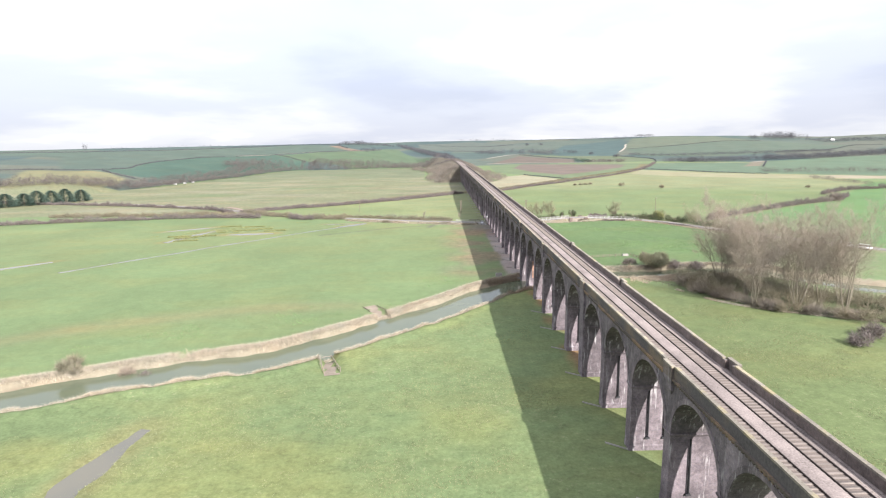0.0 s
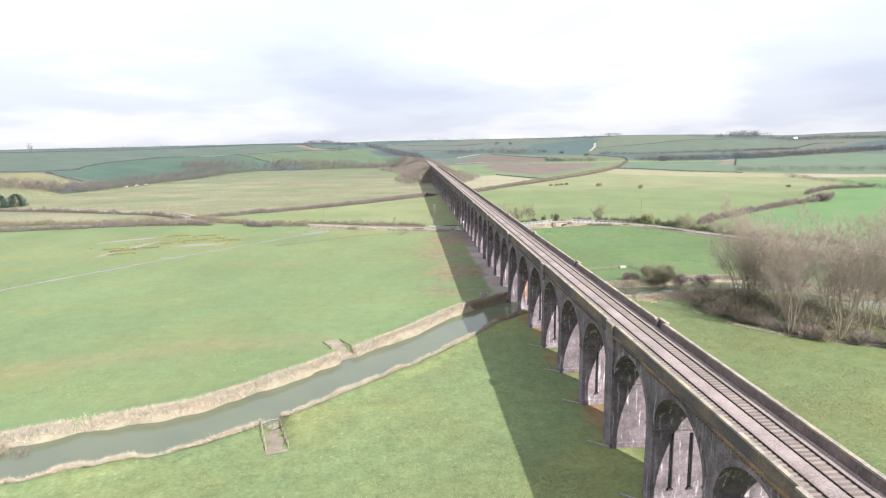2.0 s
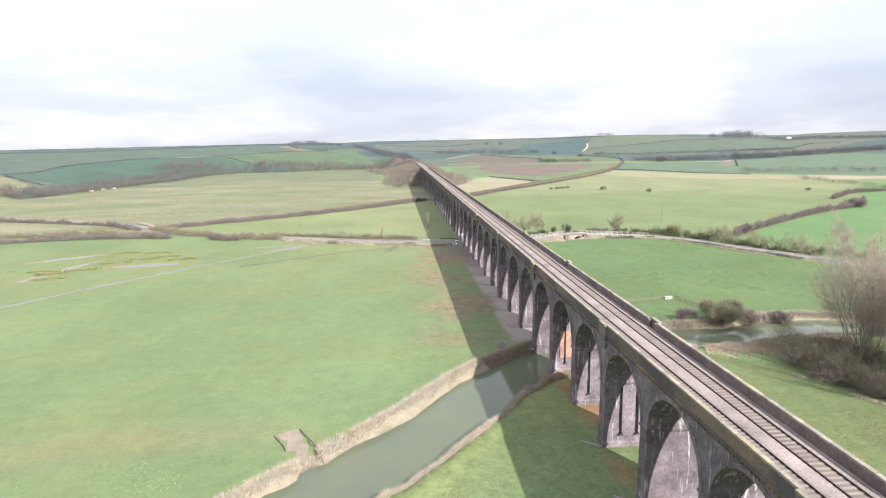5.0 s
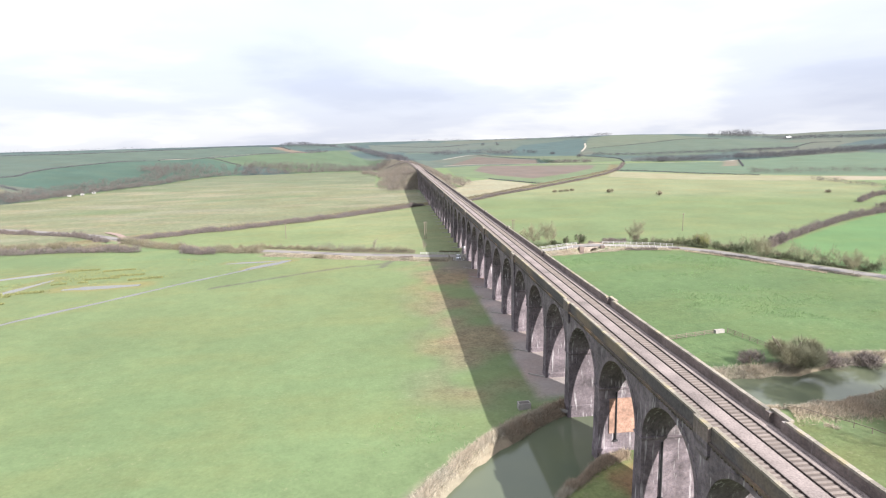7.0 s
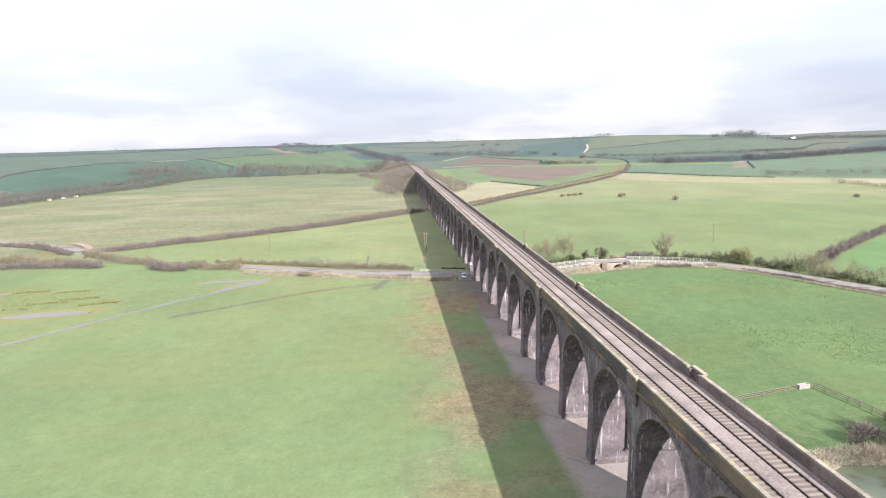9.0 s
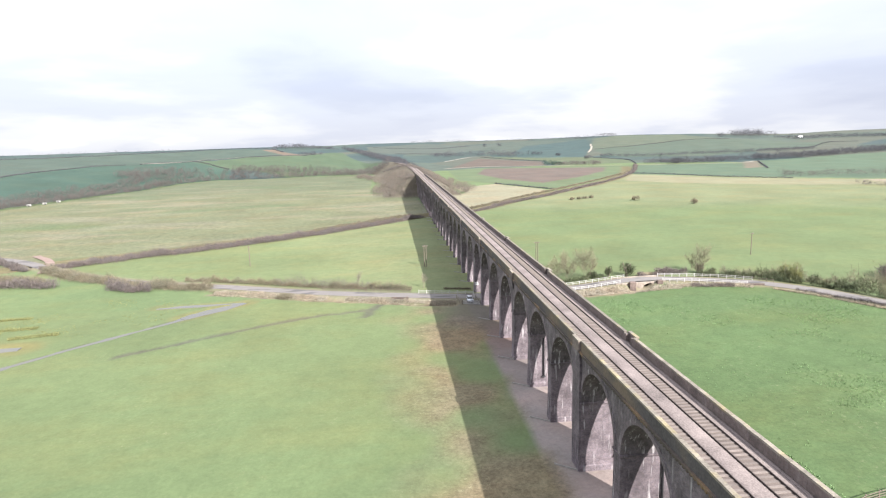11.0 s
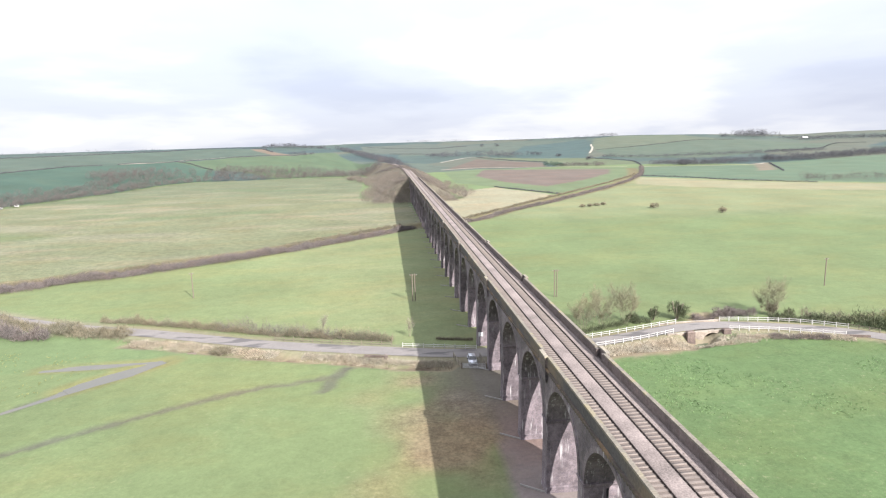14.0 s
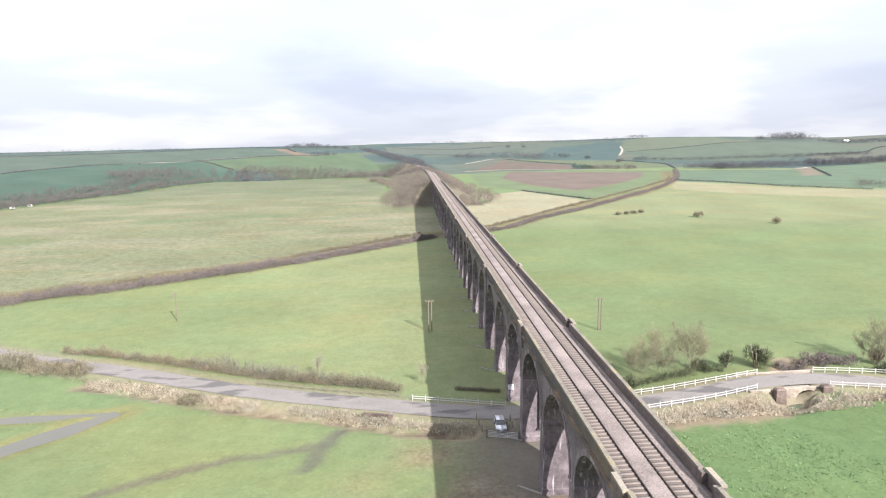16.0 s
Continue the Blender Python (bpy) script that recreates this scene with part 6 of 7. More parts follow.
# ---- fences, bridge, troughs, poles and vehicles ----
M_STONE = brick_mat("buff_bridge_brick", (0.27, 0.222, 0.180), (0.23, 0.185, 0.148), (0.27, 0.24, 0.20), 0.25)
M_REDBRICK = brick_mat("old_red_brick", (0.108, 0.078, 0.064), (0.088, 0.064, 0.055), (0.13, 0.105, 0.09), 0.2)
M_STEEL = mat("galvanised_steel", (0.42, 0.42, 0.42), 0.45, 0.7, scale=3, vary=0.15)
M_SILVER = mat("silver_car_paint", (0.52, 0.53, 0.56), 0.28, 0.55, scale=1, vary=0.04, bump=0)
M_VAN = mat("white_vehicle_paint", (0.78, 0.78, 0.77), 0.3, 0.0, scale=1, vary=0.04, bump=0)
M_GLASS = mat("dark_car_glass", (0.012, 0.014, 0.016), 0.05, 0.0, scale=1, vary=0.05, bump=0, spec=0.6)
M_RUBBER = mat("black_rubber", (0.02, 0.02, 0.02), 0.8)
M_LAMP = mat("clear_lamp_lens", (0.55, 0.55, 0.55), 0.1, 0.2, bump=0)
M_SIGN = mat("sign_face", (0.75, 0.75, 0.74), 0.5, vary=0.05, bump=0)
M_BLACK = mat("black_lettering", (0.03, 0.03, 0.03), 0.6, bump=0)
M_EARTH = mat("red_earth", (0.205, 0.148, 0.122), 0.95, scale=0.4, vary=0.3, fine=3)
M_SLIP = mat("slipway_hardcore", (0.165, 0.135, 0.105), 0.95, scale=0.6, vary=0.3, fine=4, bump=0.4)


def ground_at(x, y):
    return float(land([x], [y])[0])


def fence(pts, every, high, rails, material, label, post=0.12, group="", name="post_and_rail_fence", thick=0.05, lift=0.0):
    """Posts with rails: every post and every rail is a part."""
    ob = thing(name, label, "fence", (0, 0, 0), group)
    line = spline(pts, 0.5)
    run = np.concatenate([[0], np.cumsum(np.linalg.norm(np.diff(line, axis=0), axis=1))])
    n = max(1, int(round(run[-1] / every)))
    s = np.linspace(0, run[-1], n + 1)
    px, py = np.interp(s, run, line[:, 0]), np.interp(s, run, line[:, 1])
    pz = land(px, py) + lift
    me = bpy.data.meshes.new("post")
    bm = bmesh.new()
    frustum(bm, (-post / 2, post / 2, -post / 2, post / 2), (-post * 0.45, post * 0.45, -post * 0.45, post * 0.45), -0.6, high)
    bm.to_mesh(me)
    bm.free()
    me.materials.append(material)
    for i in range(n + 1):
        p = new("post", me)
        p.parent = ob
        p.location = (px[i], py[i], pz[i])
        p.rotation_euler = (rs.normal() * 0.015, rs.normal() * 0.015, 0)
    for i in range(n):
        for h in rails:
            bm = bmesh.new()
            a, b = Vector((px[i], py[i], pz[i] + h)), Vector((px[i + 1], py[i + 1], pz[i + 1] + h))
            d = (b - a).normalized()
            side = Vector((d.y, -d.x, 0)).normalized() * thick / 2
            up = Vector((0, 0, 0.05))
            off = side * (post / thick + 0.5)
            v = [bm.verts.new(q + off + u + w) for q in (a - d * 0.02, b + d * 0.02) for u in (-up, up) for w in (-side, side)]
            for f in ((0, 1, 3, 2), (4, 6, 7, 5), (0, 4, 5, 1), (2, 3, 7, 6), (0, 2, 6, 4), (1, 5, 7, 3)):
                bm.faces.new([v[k] for k in f])
            part("rail_bar", bm, material, ob)
    return ob


WHITE_FENCE = "white-painted timber post and rail fence beside the lane"
fence([(48, 336.4), (55, 337.6), (65.6, 340.0), (77.3, 342.4)], 2.35, 1.15, (0.55, 1.0), M_WHITE, WHITE_FENCE, 0.15, "white lane fences")
fence([(47, 329.8), (54.2, 331.5), (63.8, 333.5), (73.4, 335.8)], 2.35, 1.15, (0.55, 1.0), M_WHITE, WHITE_FENCE, 0.15, "white lane fences")
fence([(88.6, 342.6), (96, 342.4), (104.7, 340.8), (111, 337), (115.3, 333.8)], 2.35, 1.15, (0.55, 1.0), M_WHITE, WHITE_FENCE, 0.15, "white lane fences")
fence([(87, 335.7), (97, 334.3), (104, 331.8), (110.5, 328.8)], 2.35, 1.15, (0.55, 1.0), M_WHITE, WHITE_FENCE, 0.15, "white lane fences")
fence([(115.3, 333.8), (119.4, 329.5)], 2.2, 1.1, (0.5, 0.95), M_WOOD, "weathered timber fence continuing the white one")
fence([(11, 338.6), (20, 336.2), (27.2, 334.3)], 2.3, 1.1, (0.45, 0.85), M_WHITE, "pale weathered post and rail fence by the lane", 0.13)
fence([(-19, 348.6), (-8.2, 345.0), (6.8, 340.6), (8.6, 340.2)], 2.4, 1.1, (0.45, 0.85), M_WOOD, "brown timber fence with pale posts by the lane", 0.13)
fence([(58, 224), (61, 225.2), (66.4, 226.3), (72.4, 227.6)], 2.4, 1.2, (0.35, 0.7, 1.05), M_WOOD, "dark timber field fence beside a trough", 0.12, "fences by the trough")
fence([(76.2, 228), (77.2, 224), (78.4, 218.5), (79.2, 213.5)], 2.2, 1.2, (0.35, 0.7, 1.05), M_WOOD, "dark timber field fence running to the river", 0.12, "fences by the trough")
fence([(63, 189.5), (66, 186.6), (70, 182), (73, 176)], 2.6, 1.0, (0.85,), M_WOOD, "sagging wire-and-post fence below the grove", 0.1)
SLIP_FENCE = "grey timber guard rail on a cattle drink"
for pts in ([(-23.5, 113.2), (-27.3, 124.6)], [(-20.3, 113.8), (-24.2, 125.4)], [(-27.3, 124.6), (-24.2, 125.4)]):
    fence([pts[0], ((pts[0][0] + pts[1][0]) / 2, (pts[0][1] + pts[1][1]) / 2), pts[1]], 2.0, 1.15, (0.5, 0.95), M_COPING, SLIP_FENCE, 0.14, "rails round the cattle drink", "guard_rail",
          lift=0.0)
for pts in ([(-21.4, 161.2), (-15.2, 151.0)], [(-17.6, 162.8), (-11.8, 152.0)]):
    fence([pts[0], ((pts[0][0] + pts[1][0]) / 2, (pts[0][1] + pts[1][1]) / 2), pts[1]], 2.0, 0.35, (0.05, 0.25), M_WOOD, "dark timber boards edging a cattle drink", 0.14, "boards of the far cattle drink", "edge_boards", 0.06)
for i, ((xa, ya), (xb, yb), w) in enumerate(SLIPS):
    line = np.array([(xa + (xb - xa) * t, ya + (yb - ya) * t) for t in np.linspace(-0.06, 0.75, 9)])
    d = np.array([xb - xa, yb - ya]) / math.hypot(xb - xa, yb - ya)
    nrm = np.array([-d[1], d[0]])
    rows = []
    for p in line:
        for s in (-0.46, -0.15, 0.15, 0.46):
            q = p + nrm * s * w
            t = np.clip(((q[0] - xa) * (xb - xa) + (q[1] - ya) * (yb - ya)) / ((xb - xa) ** 2 + (yb - ya) ** 2), 0, 1)
            rows.append((q[0], q[1], 0.0 - 1.9 * t + 0.02 * math.sin(7 * s)))
    k = np.arange(36).reshape(9, 4)
    f = np.stack([k[:-1, :-1], k[1:, :-1], k[1:, 1:], k[:-1, 1:]], axis=-1).reshape(-1, 4)
    tagged(new("ramp", mesh_of("ramp", rows, f[:, ::-1], [M_SLIP])), "sloping stone ramp where cattle drink", "ramp", kind="structure")

# small road bridge over the brook
bridge = thing("road_bridge", "low buff-brick road bridge with two shallow arches", "bridge", (0, 0, 0))


def arch_wall(x0, x1, y0, slope, thick, top, arches):
    """A wall along x, with low arches cut through it: arches are (centre, half width, crown, spring)."""
    bm = bmesh.new()
    xs = list(np.linspace(x0, x1, 57))
    cols = []
    for x in xs:
        zb = -2.6
        for c, h, crown, spring in arches:
            if abs(x - c) < h:
                zb = spring + (crown - spring) * math.sqrt(1 - ((x - c) / h) ** 2)
        y = y0 + slope * (x - x0)
        cols.append([bm.verts.new(p) for p in ((x, y, zb), (x, y, top), (x, y + thick, top), (x, y + thick, zb))])
    for a, b in zip(cols, cols[1:]):
        for i in range(4):
            j = (i + 1) % 4
            bm.faces.new((a[i], b[i], b[j], a[j]))
    bm.faces.new(cols[0])
    bm.faces.new(cols[-1][::-1])
    return bm


part("arch_wall", arch_wall(71.5, 88.0, 334.6, 0.06, 0.5, 1.05, [(74.6, 1.25, 0.25, -1.3), (82.6, 2.3, 0.55, -1.3)]), M_STONE, bridge)
part("arch_wall", arch_wall(73.0, 89.0, 342.4, 0.03, 0.5, 1.05, [(82.4, 2.1, 0.45, -1.3)]), M_STONE, bridge)
for x, y in ((76.7, 334.2), (85.6, 334.6)):
    bm = bmesh.new()
    frustum(bm, (x - 1.0, x + 1.0, y - 0.75, y + 0.6), (x - 0.88, x + 0.88, y - 0.5, y + 0.6), -2.4, 1.35)
    frustum(bm, (x - 1.0, x + 1.0, y - 0.62, y + 0.65), (x - 0.7, x + 0.7, y - 0.35, y + 0.5), 1.35, 1.62)
    part("buttress", bm, M_REDBRICK, bridge, "dark red-brick buttress")
bm = bmesh.new()
box(bm, 71.5, 88.5, 335.3, 342.3, 0.56, 0.68)
part("deck_slab", bm, M_STONE, bridge)

culvert = thing("culvert_headwall", "crumbling red-brick culvert headwall in a ditch", "culvert", (0, 0, 0))
part("wall", arch_wall(2.6, 7.4, 332.9, -0.30, 0.5, 0.95, [(5.9, 0.9, 0.3, -0.5)]), M_REDBRICK, culvert)
bm = bmesh.new()
frustum(bm, (6.7, 7.7, 331.0, 332.2), (6.8, 7.6, 331.1, 332.2), -1.2, 1.2)
part("end_pier", bm, M_REDBRICK, culvert)
culvert = thing("culvert_headwall", "old brick culvert headwall beside the lane", "culvert", (0, 0, 0))
part("wall", arch_wall(109.5, 115.0, 328.4, -0.25, 0.5, 0.75, [(112.3, 1.0, 0.2, -0.6)]), M_REDBRICK, culvert)
bm = bmesh.new()
frustum(bm, (-37.6, -35.4, 342.6, 343.4), (-37.4, -35.6, 342.7, 343.3), -1.0, 0.12)
tagged(part("drain_cover", bm, M_WOOD), "dark timber cover of a field drain in grass", "drain cover", kind="")

# troughs
def open_trough(name, label, x, y, sx, sy, h, turn, material, wall=0.16):
    ob = thing(name, label, "trough", (x, y, ground_at(x, y)))
    ob.rotation_euler = (0, 0, turn)
    bm = bmesh.new()
    for a in ((-sx / 2, sx / 2, -sy / 2, -sy / 2 + wall), (-sx / 2, sx / 2, sy / 2 - wall, sy / 2), (-sx / 2, -sx / 2 + wall, -sy / 2 + wall, sy / 2 - wall), (sx / 2 - wall, sx / 2, -sy / 2 + wall, sy / 2 - wall)):
        box(bm, a[0], a[1], a[2], a[3], -0.15, h)
    bmesh.ops.bevel(bm, geom=bm.edges[:], offset=0.015, segments=1, affect="EDGES")
    part("basin", bm, material, ob)
    bm = bmesh.new()
    box(bm, -sx / 2 + wall, sx / 2 - wall, -sy / 2 + wall, sy / 2 - wall, 0.05, h * 0.6)
    part("contents", bm, M_EARTH, ob, "rusty brown fill")
    return ob


open_trough("concrete_trough", "pale concrete box standing open on the grass", 20.7, 196.0, 2.1, 1.3, 1.15, 0.05, M_CONCRETE)
open_trough("water_trough", "pale concrete cattle trough between two fences", 74.3, 228.3, 2.3, 0.8, 0.8, 0.12, M_CONCRETE)

# poles with a pair of stout legs, and a single one
def pole(x, y, h, twin, label):
    ob = thing("power_pole", label, "pole", (x, y, ground_at(x, y)), "poles across the meadows")
    bm = bmesh.new()
    rod(bm, (0, 0, -0.5), (0, 0, h), 0.15, 8)
    part("shaft", bm, M_WOOD, ob)
    if twin:
        bm = bmesh.new()
        rod(bm, (0.75, 0.15, -0.5), (0.75, 0.15, h), 0.15, 8)
        part("shaft", bm, M_WOOD, ob)
    bm = bmesh.new()
    box(bm, -0.7, 1.4 if twin else 0.7, -0.07, 0.07, h - 0.45, h - 0.3)
    part("crossarm", bm, M_WOOD, ob)
    for i in (-0.6, 0.3, 1.25 if twin else 0.6):
        bm = bmesh.new()
        rod(bm, (i, 0, h - 0.3), (i, 0, h - 0.05), 0.06, 6)
        part("insulator", bm, M_CONCRETE, ob)


pole(15.2, 378, 8.2, True, "twin-legged timber power pole in a meadow")
pole(56.7, 375, 8.2, True, "twin-legged timber power pole in a meadow")
pole(139.2, 372, 8.5, False, "single timber power pole in a meadow")
pole(-52, 395, 8.0, False, "single thin timber power pole in a meadow")

# pier notice
sign = thing("notice_board", "white notice board fixed to a viaduct pier", "sign", (28.55, pier_y(16) - 1.16, 2.9))
bm = bmesh.new()
box(bm, -0.5, 0.5, -0.03, 0.0, -0.45, 0.45)
part("board", bm, M_SIGN, sign)
for i in range(4):
    bm = bmesh.new()
    box(bm, -0.4, 0.4 - 0.12 * (i % 2), -0.036, -0.031, 0.26 - i * 0.19, 0.34 - i * 0.19)
    part("text_bar", bm, M_BLACK, sign)

# field gate with its side fences
gate = thing("field_gate", "galvanised tubular field gate, shut", "gate", (0, 0, 0))
ga, gb = Vector((22.8, 324.3, 0)), Vector((27.3, 323.1, 0))
gz = max(ground_at(22.8, 324.3), ground_at(27.3, 323.1))
for h in (0.25, 0.45, 0.68, 0.92, 1.18):
    bm = bmesh.new()
    rod(bm, ga + Vector((0, 0, gz + h)), gb + Vector((0, 0, gz + h)), 0.03, 6)
    part("gate_bar", bm, M_STEEL, gate)
for t in (0.0, 0.33, 0.66, 1.0):
    p = ga + (gb - ga) * t
    bm = bmesh.new()
    rod(bm, p + Vector((0, 0, gz + 0.2)), p + Vector((0, 0, gz + 1.2)), 0.03, 6)
    part("gate_upright", bm, M_STEEL, gate)
for p in (ga, gb):
    bm = bmesh.new()
    d = (gb - ga).normalized() * (0.16 if p is gb else -0.16)
    rod(bm, p + d + Vector((0, 0, -0.5)), p + d + Vector((0, 0, gz + 1.4)), 0.1, 8)
    part("gate_post", bm, M_WOOD, gate)
fence([(22.5, 324.6), (22.0, 327), (21.6, 330)], 1.8, 1.25, (0.4, 0.75, 1.1), M_COPING, "pale timber fence beside a field gate", 0.14, "side fences of the gate")
fence([(27.5, 323.2), (27.3, 326), (27.1, 329)], 1.8, 1.25, (0.4, 0.75, 1.1), M_COPING, "pale timber fence between gate and pier", 0.14, "side fences of the gate")


# vehicles
def vehicle(name, label, category, x, y, turn, outline, cabin, width, wheels, paint, glass_front, plates=True, z=None):
    """A vehicle from a side outline and a narrower cabin outline; x runs to the front."""
    ob = thing(name, label, category, (x, y, (ground_at(x, y) if z is None else z)))
    ob.rotation_euler = (0, 0, turn)

    def shell(pts, w0, w1, zsplit):
        bm = bmesh.new()
        a = [bm.verts.new((p[0], -(w0 if p[1] < zsplit else w1) / 2, p[1])) for p in pts]
        b = [bm.verts.new((p[0], (w0 if p[1] < zsplit else w1) / 2, p[1])) for p in pts]
        n = len(pts)
        for i in range(n):
            j = (i + 1) % n
            bm.faces.new((a[i], a[j], b[j], b[i]))
        bm.faces.new(a[::-1])
        bm.faces.new(b)
        bmesh.ops.recalc_face_normals(bm, faces=bm.faces)
        bmesh.ops.bevel(bm, geom=bm.edges[:], offset=0.05, segments=2, affect="EDGES", clamp_overlap=True)
        for f in bm.faces:
            f.smooth = True
        return bm

    part("body", shell(outline, width, width * 0.98, 99), paint, ob)
    part("cabin", shell(cabin, width * 0.94, width * 0.76, cabin[0][1] + 0.25), paint, ob)
    # glazing, 1 cm proud of the cabin
    top = max(p[1] for p in cabin)
    base = cabin[0][1] + 0.08
    for s in (-1, 1):
        bm = bmesh.new()
        xs0, xs1 = min(p[0] for p in cabin) + 0.35, max(p[0] for p in cabin) - 0.55
        y0, y1 = s * (width * 0.47 + 0.012), s * (width * 0.38 + 0.014)
        q = [bm.verts.new(p) for p in ((xs0, y0, base), (xs1 + 0.3, y0, base), (xs1 - 0.05, y1, top - 0.1), (xs0 + 0.25, y1, top - 0.1))]
        bm.faces.new(q if s < 0 else q[::-1])
        part("side_window", bm, M_GLASS, ob, "dark side glass")
    for (xa, za), (xb, zb), nm in (glass_front, ((cabin[0][0] - 0.0, cabin[0][1] + 0.12), (cabin[-1][0] - 0.012, cabin[-1][1] - 0.1), "rear_window")):
        bm = bmesh.new()
        wa, wb = width * 0.42, width * 0.36
        q = [bm.verts.new(p) for p in ((xa, -wa, za), (xa, wa, za), (xb, wb, zb), (xb, -wb, zb))]
        bm.faces.new(q if nm == "windscreen" else q[::-1])
        part(nm, bm, M_GLASS, ob, "dark glass")
    for wx in wheels:
        for s in (-1, 1):
            bm = bmesh.new()
            rod(bm, (wx, s * (width / 2 - 0.2), 0.31), (wx, s * (width / 2 + 0.015), 0.31), 0.31, 16)
            tyre = part("wheel", bm, M_RUBBER, ob)
            bm = bmesh.new()
            rod(bm, (wx, s * (width / 2 - 0.05), 0.31), (wx, s * (width / 2 + 0.03), 0.31), 0.19, 12)
            part("rim", bm, M_STEEL, tyre)
    fx = max(p[0] for p in outline)
    for s in (-1, 1):
        bm = bmesh.new()
        box(bm, fx - 0.12, fx + 0.012, s * width * 0.36 - 0.18, s * width * 0.36 + 0.18, 0.58, 0.74)
        part("headlight", bm, M_LAMP, ob, "clear headlight")
        bm = bmesh.new()
        mx = max(p[0] for p in cabin) - 0.55
        box(bm, mx - 0.07, mx + 0.07, s * (width / 2 + 0.14) - 0.1, s * (width / 2 + 0.14) + 0.1, cabin[0][1] + 0.02, cabin[0][1] + 0.18)
        box(bm, mx - 0.03, mx + 0.03, min(s * (width / 2 - 0.05), s * (width / 2 + 0.06)), max(s * (width / 2 - 0.05), s * (width / 2 + 0.06)), cabin[0][1] + 0.03, cabin[0][1] + 0.09)
        part("wing_mirror", bm, M_RUBBER, ob)
    if plates:
        bm = bmesh.new()
        box(bm, fx - 0.02, fx + 0.016, -0.26, 0.26, 0.38, 0.49)
        part("plate", bm, M_SIGN, ob, "plain white plate")
        bm = bmesh.new()
        box(bm, fx - 0.02, fx + 0.014, -0.5, 0.5, 0.22, 0.34)
        part("lower_grille", bm, M_RUBBER, ob)
    return ob


CAR_BODY = [(-1.95, 0.30), (-1.98, 0.62), (-1.85, 0.90), (0.70, 0.92), (1.55, 0.80), (1.92, 0.66), (1.96, 0.34), (1.6, 0.24), (-1.6, 0.24)]
CAR_CABIN = [(-1.82, 0.86), (0.98, 0.86), (0.20, 1.42), (-0.9, 1.47), (-1.55, 1.38)]
vehicle("parked_car", "silver hatchback parked behind a field gate", "car", 25.2, 327.4, radians(-92), CAR_BODY, CAR_CABIN, 1.72, (-1.25, 1.28), M_SILVER, ((1.0, 0.90), (0.25, 1.40), "windscreen"))
VAN_BODY = [(-2.4, 0.32), (-2.45, 1.0), (-2.42, 1.1), (1.5, 1.1), (2.35, 0.95), (2.45, 0.4), (2.2, 0.28), (-2.2, 0.28)]
VAN_CABIN = [(-2.42, 1.06), (1.75, 1.06), (1.05, 1.9), (-2.3, 1.95), (-2.4, 1.85)]
vehicle("white_van", "white van parked on the lane's verge", "van", 172, 231, radians(-58), VAN_BODY, VAN_CABIN, 1.85, (-1.5, 1.5), M_VAN, ((1.78, 1.12), (1.08, 1.86), "windscreen"), z=0.3)
vehicle("white_van", "white van parked behind another on the lane's verge", "van", 168.6, 237, radians(-58), VAN_BODY, VAN_CABIN, 1.85, (-1.5, 1.5), M_VAN, ((1.78, 1.12), (1.08, 1.86), "windscreen"), z=0.3)
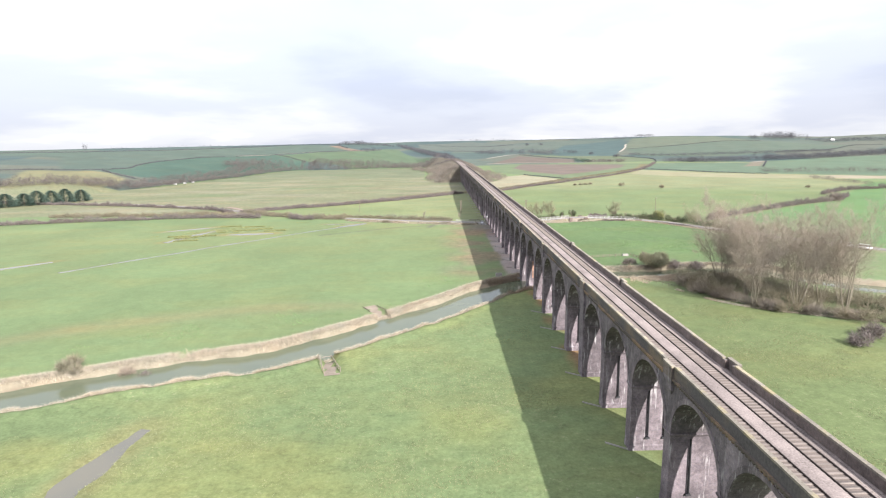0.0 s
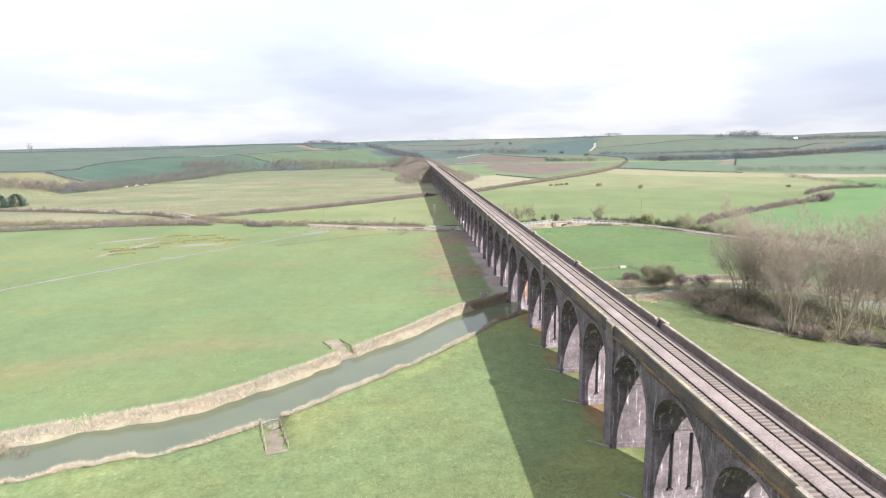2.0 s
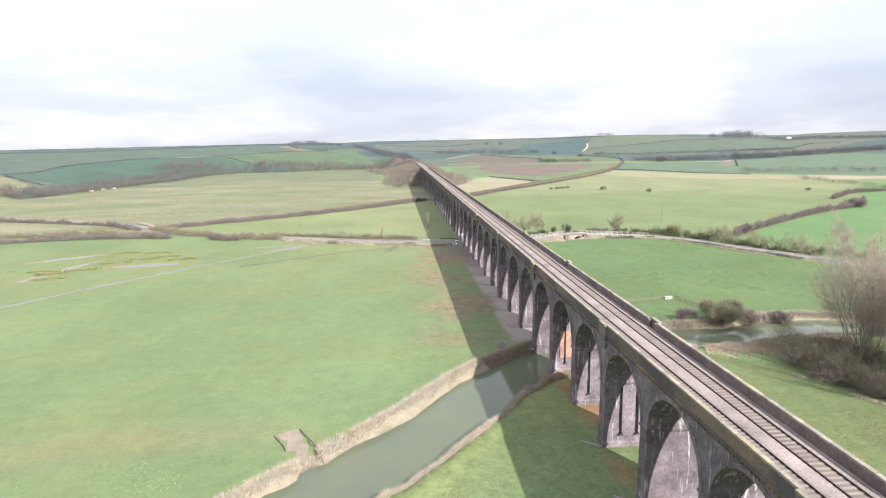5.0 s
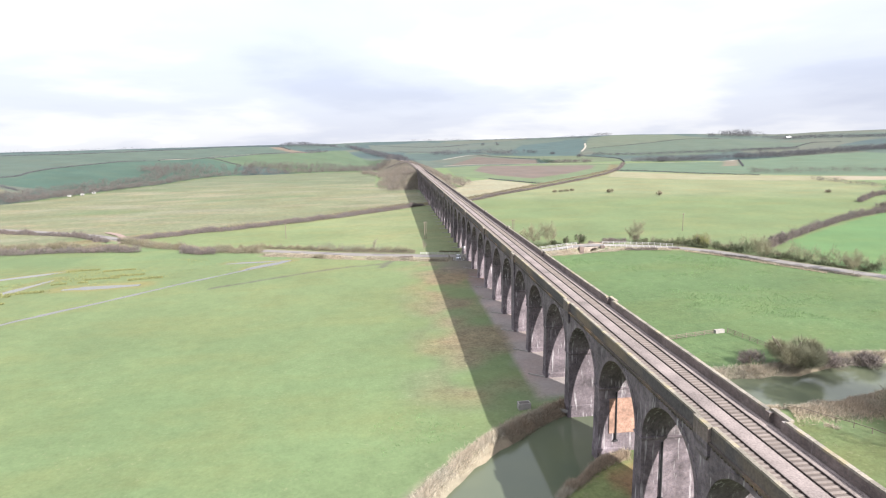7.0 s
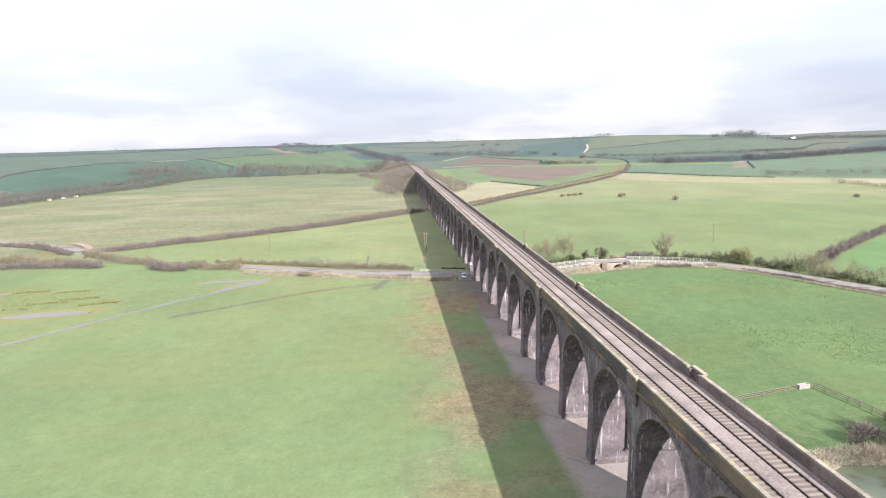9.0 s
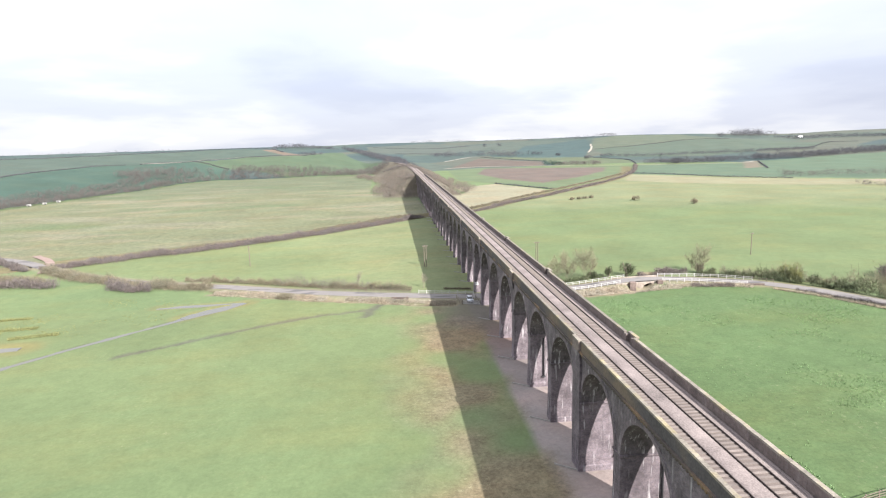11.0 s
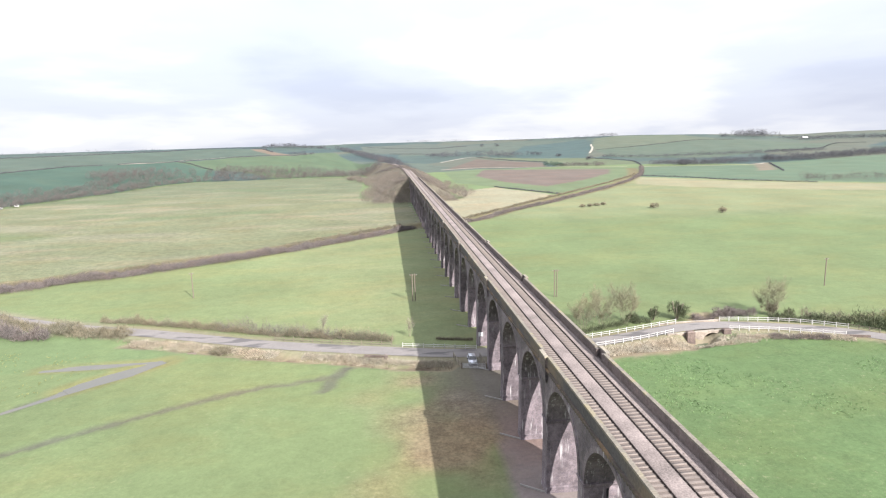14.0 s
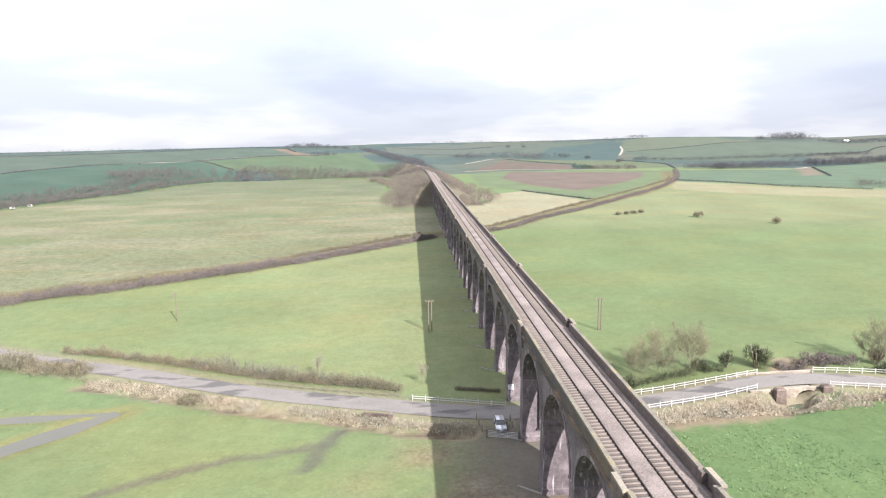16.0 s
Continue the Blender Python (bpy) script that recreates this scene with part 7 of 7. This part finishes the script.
for x, y, t in ((-314, 714, 0.3), (-309, 729, 1.2), (-307, 748, 0.8)):
    ob = thing("caravan", "white caravan below the wooded hill", "caravan", (x, y, ground_at(x, y)), "caravans by the wood")
    ob.rotation_euler = (0, 0, t)
    bm = bmesh.new()
    frustum(bm, (-1.7, 1.7, -0.9, 0.9), (-1.55, 1.6, -0.85, 0.85), 0.35, 1.9)
    bmesh.ops.bevel(bm, geom=bm.edges[:], offset=0.12, segments=2, affect="EDGES")
    part("body", bm, M_WHITE, ob)
    bm = bmesh.new()
    box(bm, -1.2, 1.0, -0.93, -0.86, 1.1, 1.6)
    part("window_band", bm, M_GLASS, ob)
    bm = bmesh.new()
    rod(bm, (0, -1.0, 0.32), (0, 1.0, 0.32), 0.32, 12)
    part("wheel", bm, M_RUBBER, ob)
bm = bmesh.new()
zb = float(height(np.array([1265.0]), np.array([1889.0]))[0])
frustum(bm, (1257, 1272, 1885, 1893), (1257, 1272, 1887, 1891), zb - 1.5, zb + 3.6)
tagged(part("far_barn", bm, M_STEEL), "long grey barn on the far hilltop", "barn")
tagged(ribbon(spline([(-131, 398), (-135, 410), (-142, 424), (-156, 440)], 2), 3.2, None, 0.10, M_EARTH, "earth_track", 0.3), "orange-red earth track beside the lane", "track", kind="structure")

# ---- coping stones, one by one along the stretch that the flight passes nearest ----
cope_mesh = bpy.data.meshes.new("coping_stone")
bm = bmesh.new()
frustum(bm, (-0.25, 0.25, -0.595, 0.595), (-0.22, 0.22, -0.58, 0.58), 0.0, COPE - PARAPET)
bm.to_mesh(cope_mesh)
bm.free()
cope_mesh.materials.append(M_COPING)
far_cope = bmesh.new()
for x, out in ((X0, -1), (X1, 1)):
    cx = x + out * (0.10 if out < 0 else 0.02) - out * WALL / 2
    for k in range(K0, K1, 3):
        y, end = pier_y(k) + 1.42, pier_y(min(k + 3, K1)) - 1.42
        n = int(round((end - y) / 1.2))
        step = (end - y) / n
        for i in range(n):
            yc = y + step * (i + 0.5)
            if 60 < yc < 236:
                ob = new("coping_stone", cope_mesh)
                ob.parent = viaduct
                ob.location = (cx + random.uniform(-0.012, 0.012), yc, PARAPET + random.uniform(-0.005, 0.012))
                ob.rotation_euler = (0, random.uniform(-0.012, 0.012), random.uniform(-0.008, 0.008))
            else:
                frustum(far_cope, (cx - 0.25, cx + 0.25, yc - 0.595, yc + 0.595), (cx - 0.22, cx + 0.22, yc - 0.58, yc + 0.58), PARAPET, COPE)
tagged(part("coping_beyond", far_cope, M_COPING, viaduct), kind="stuff")
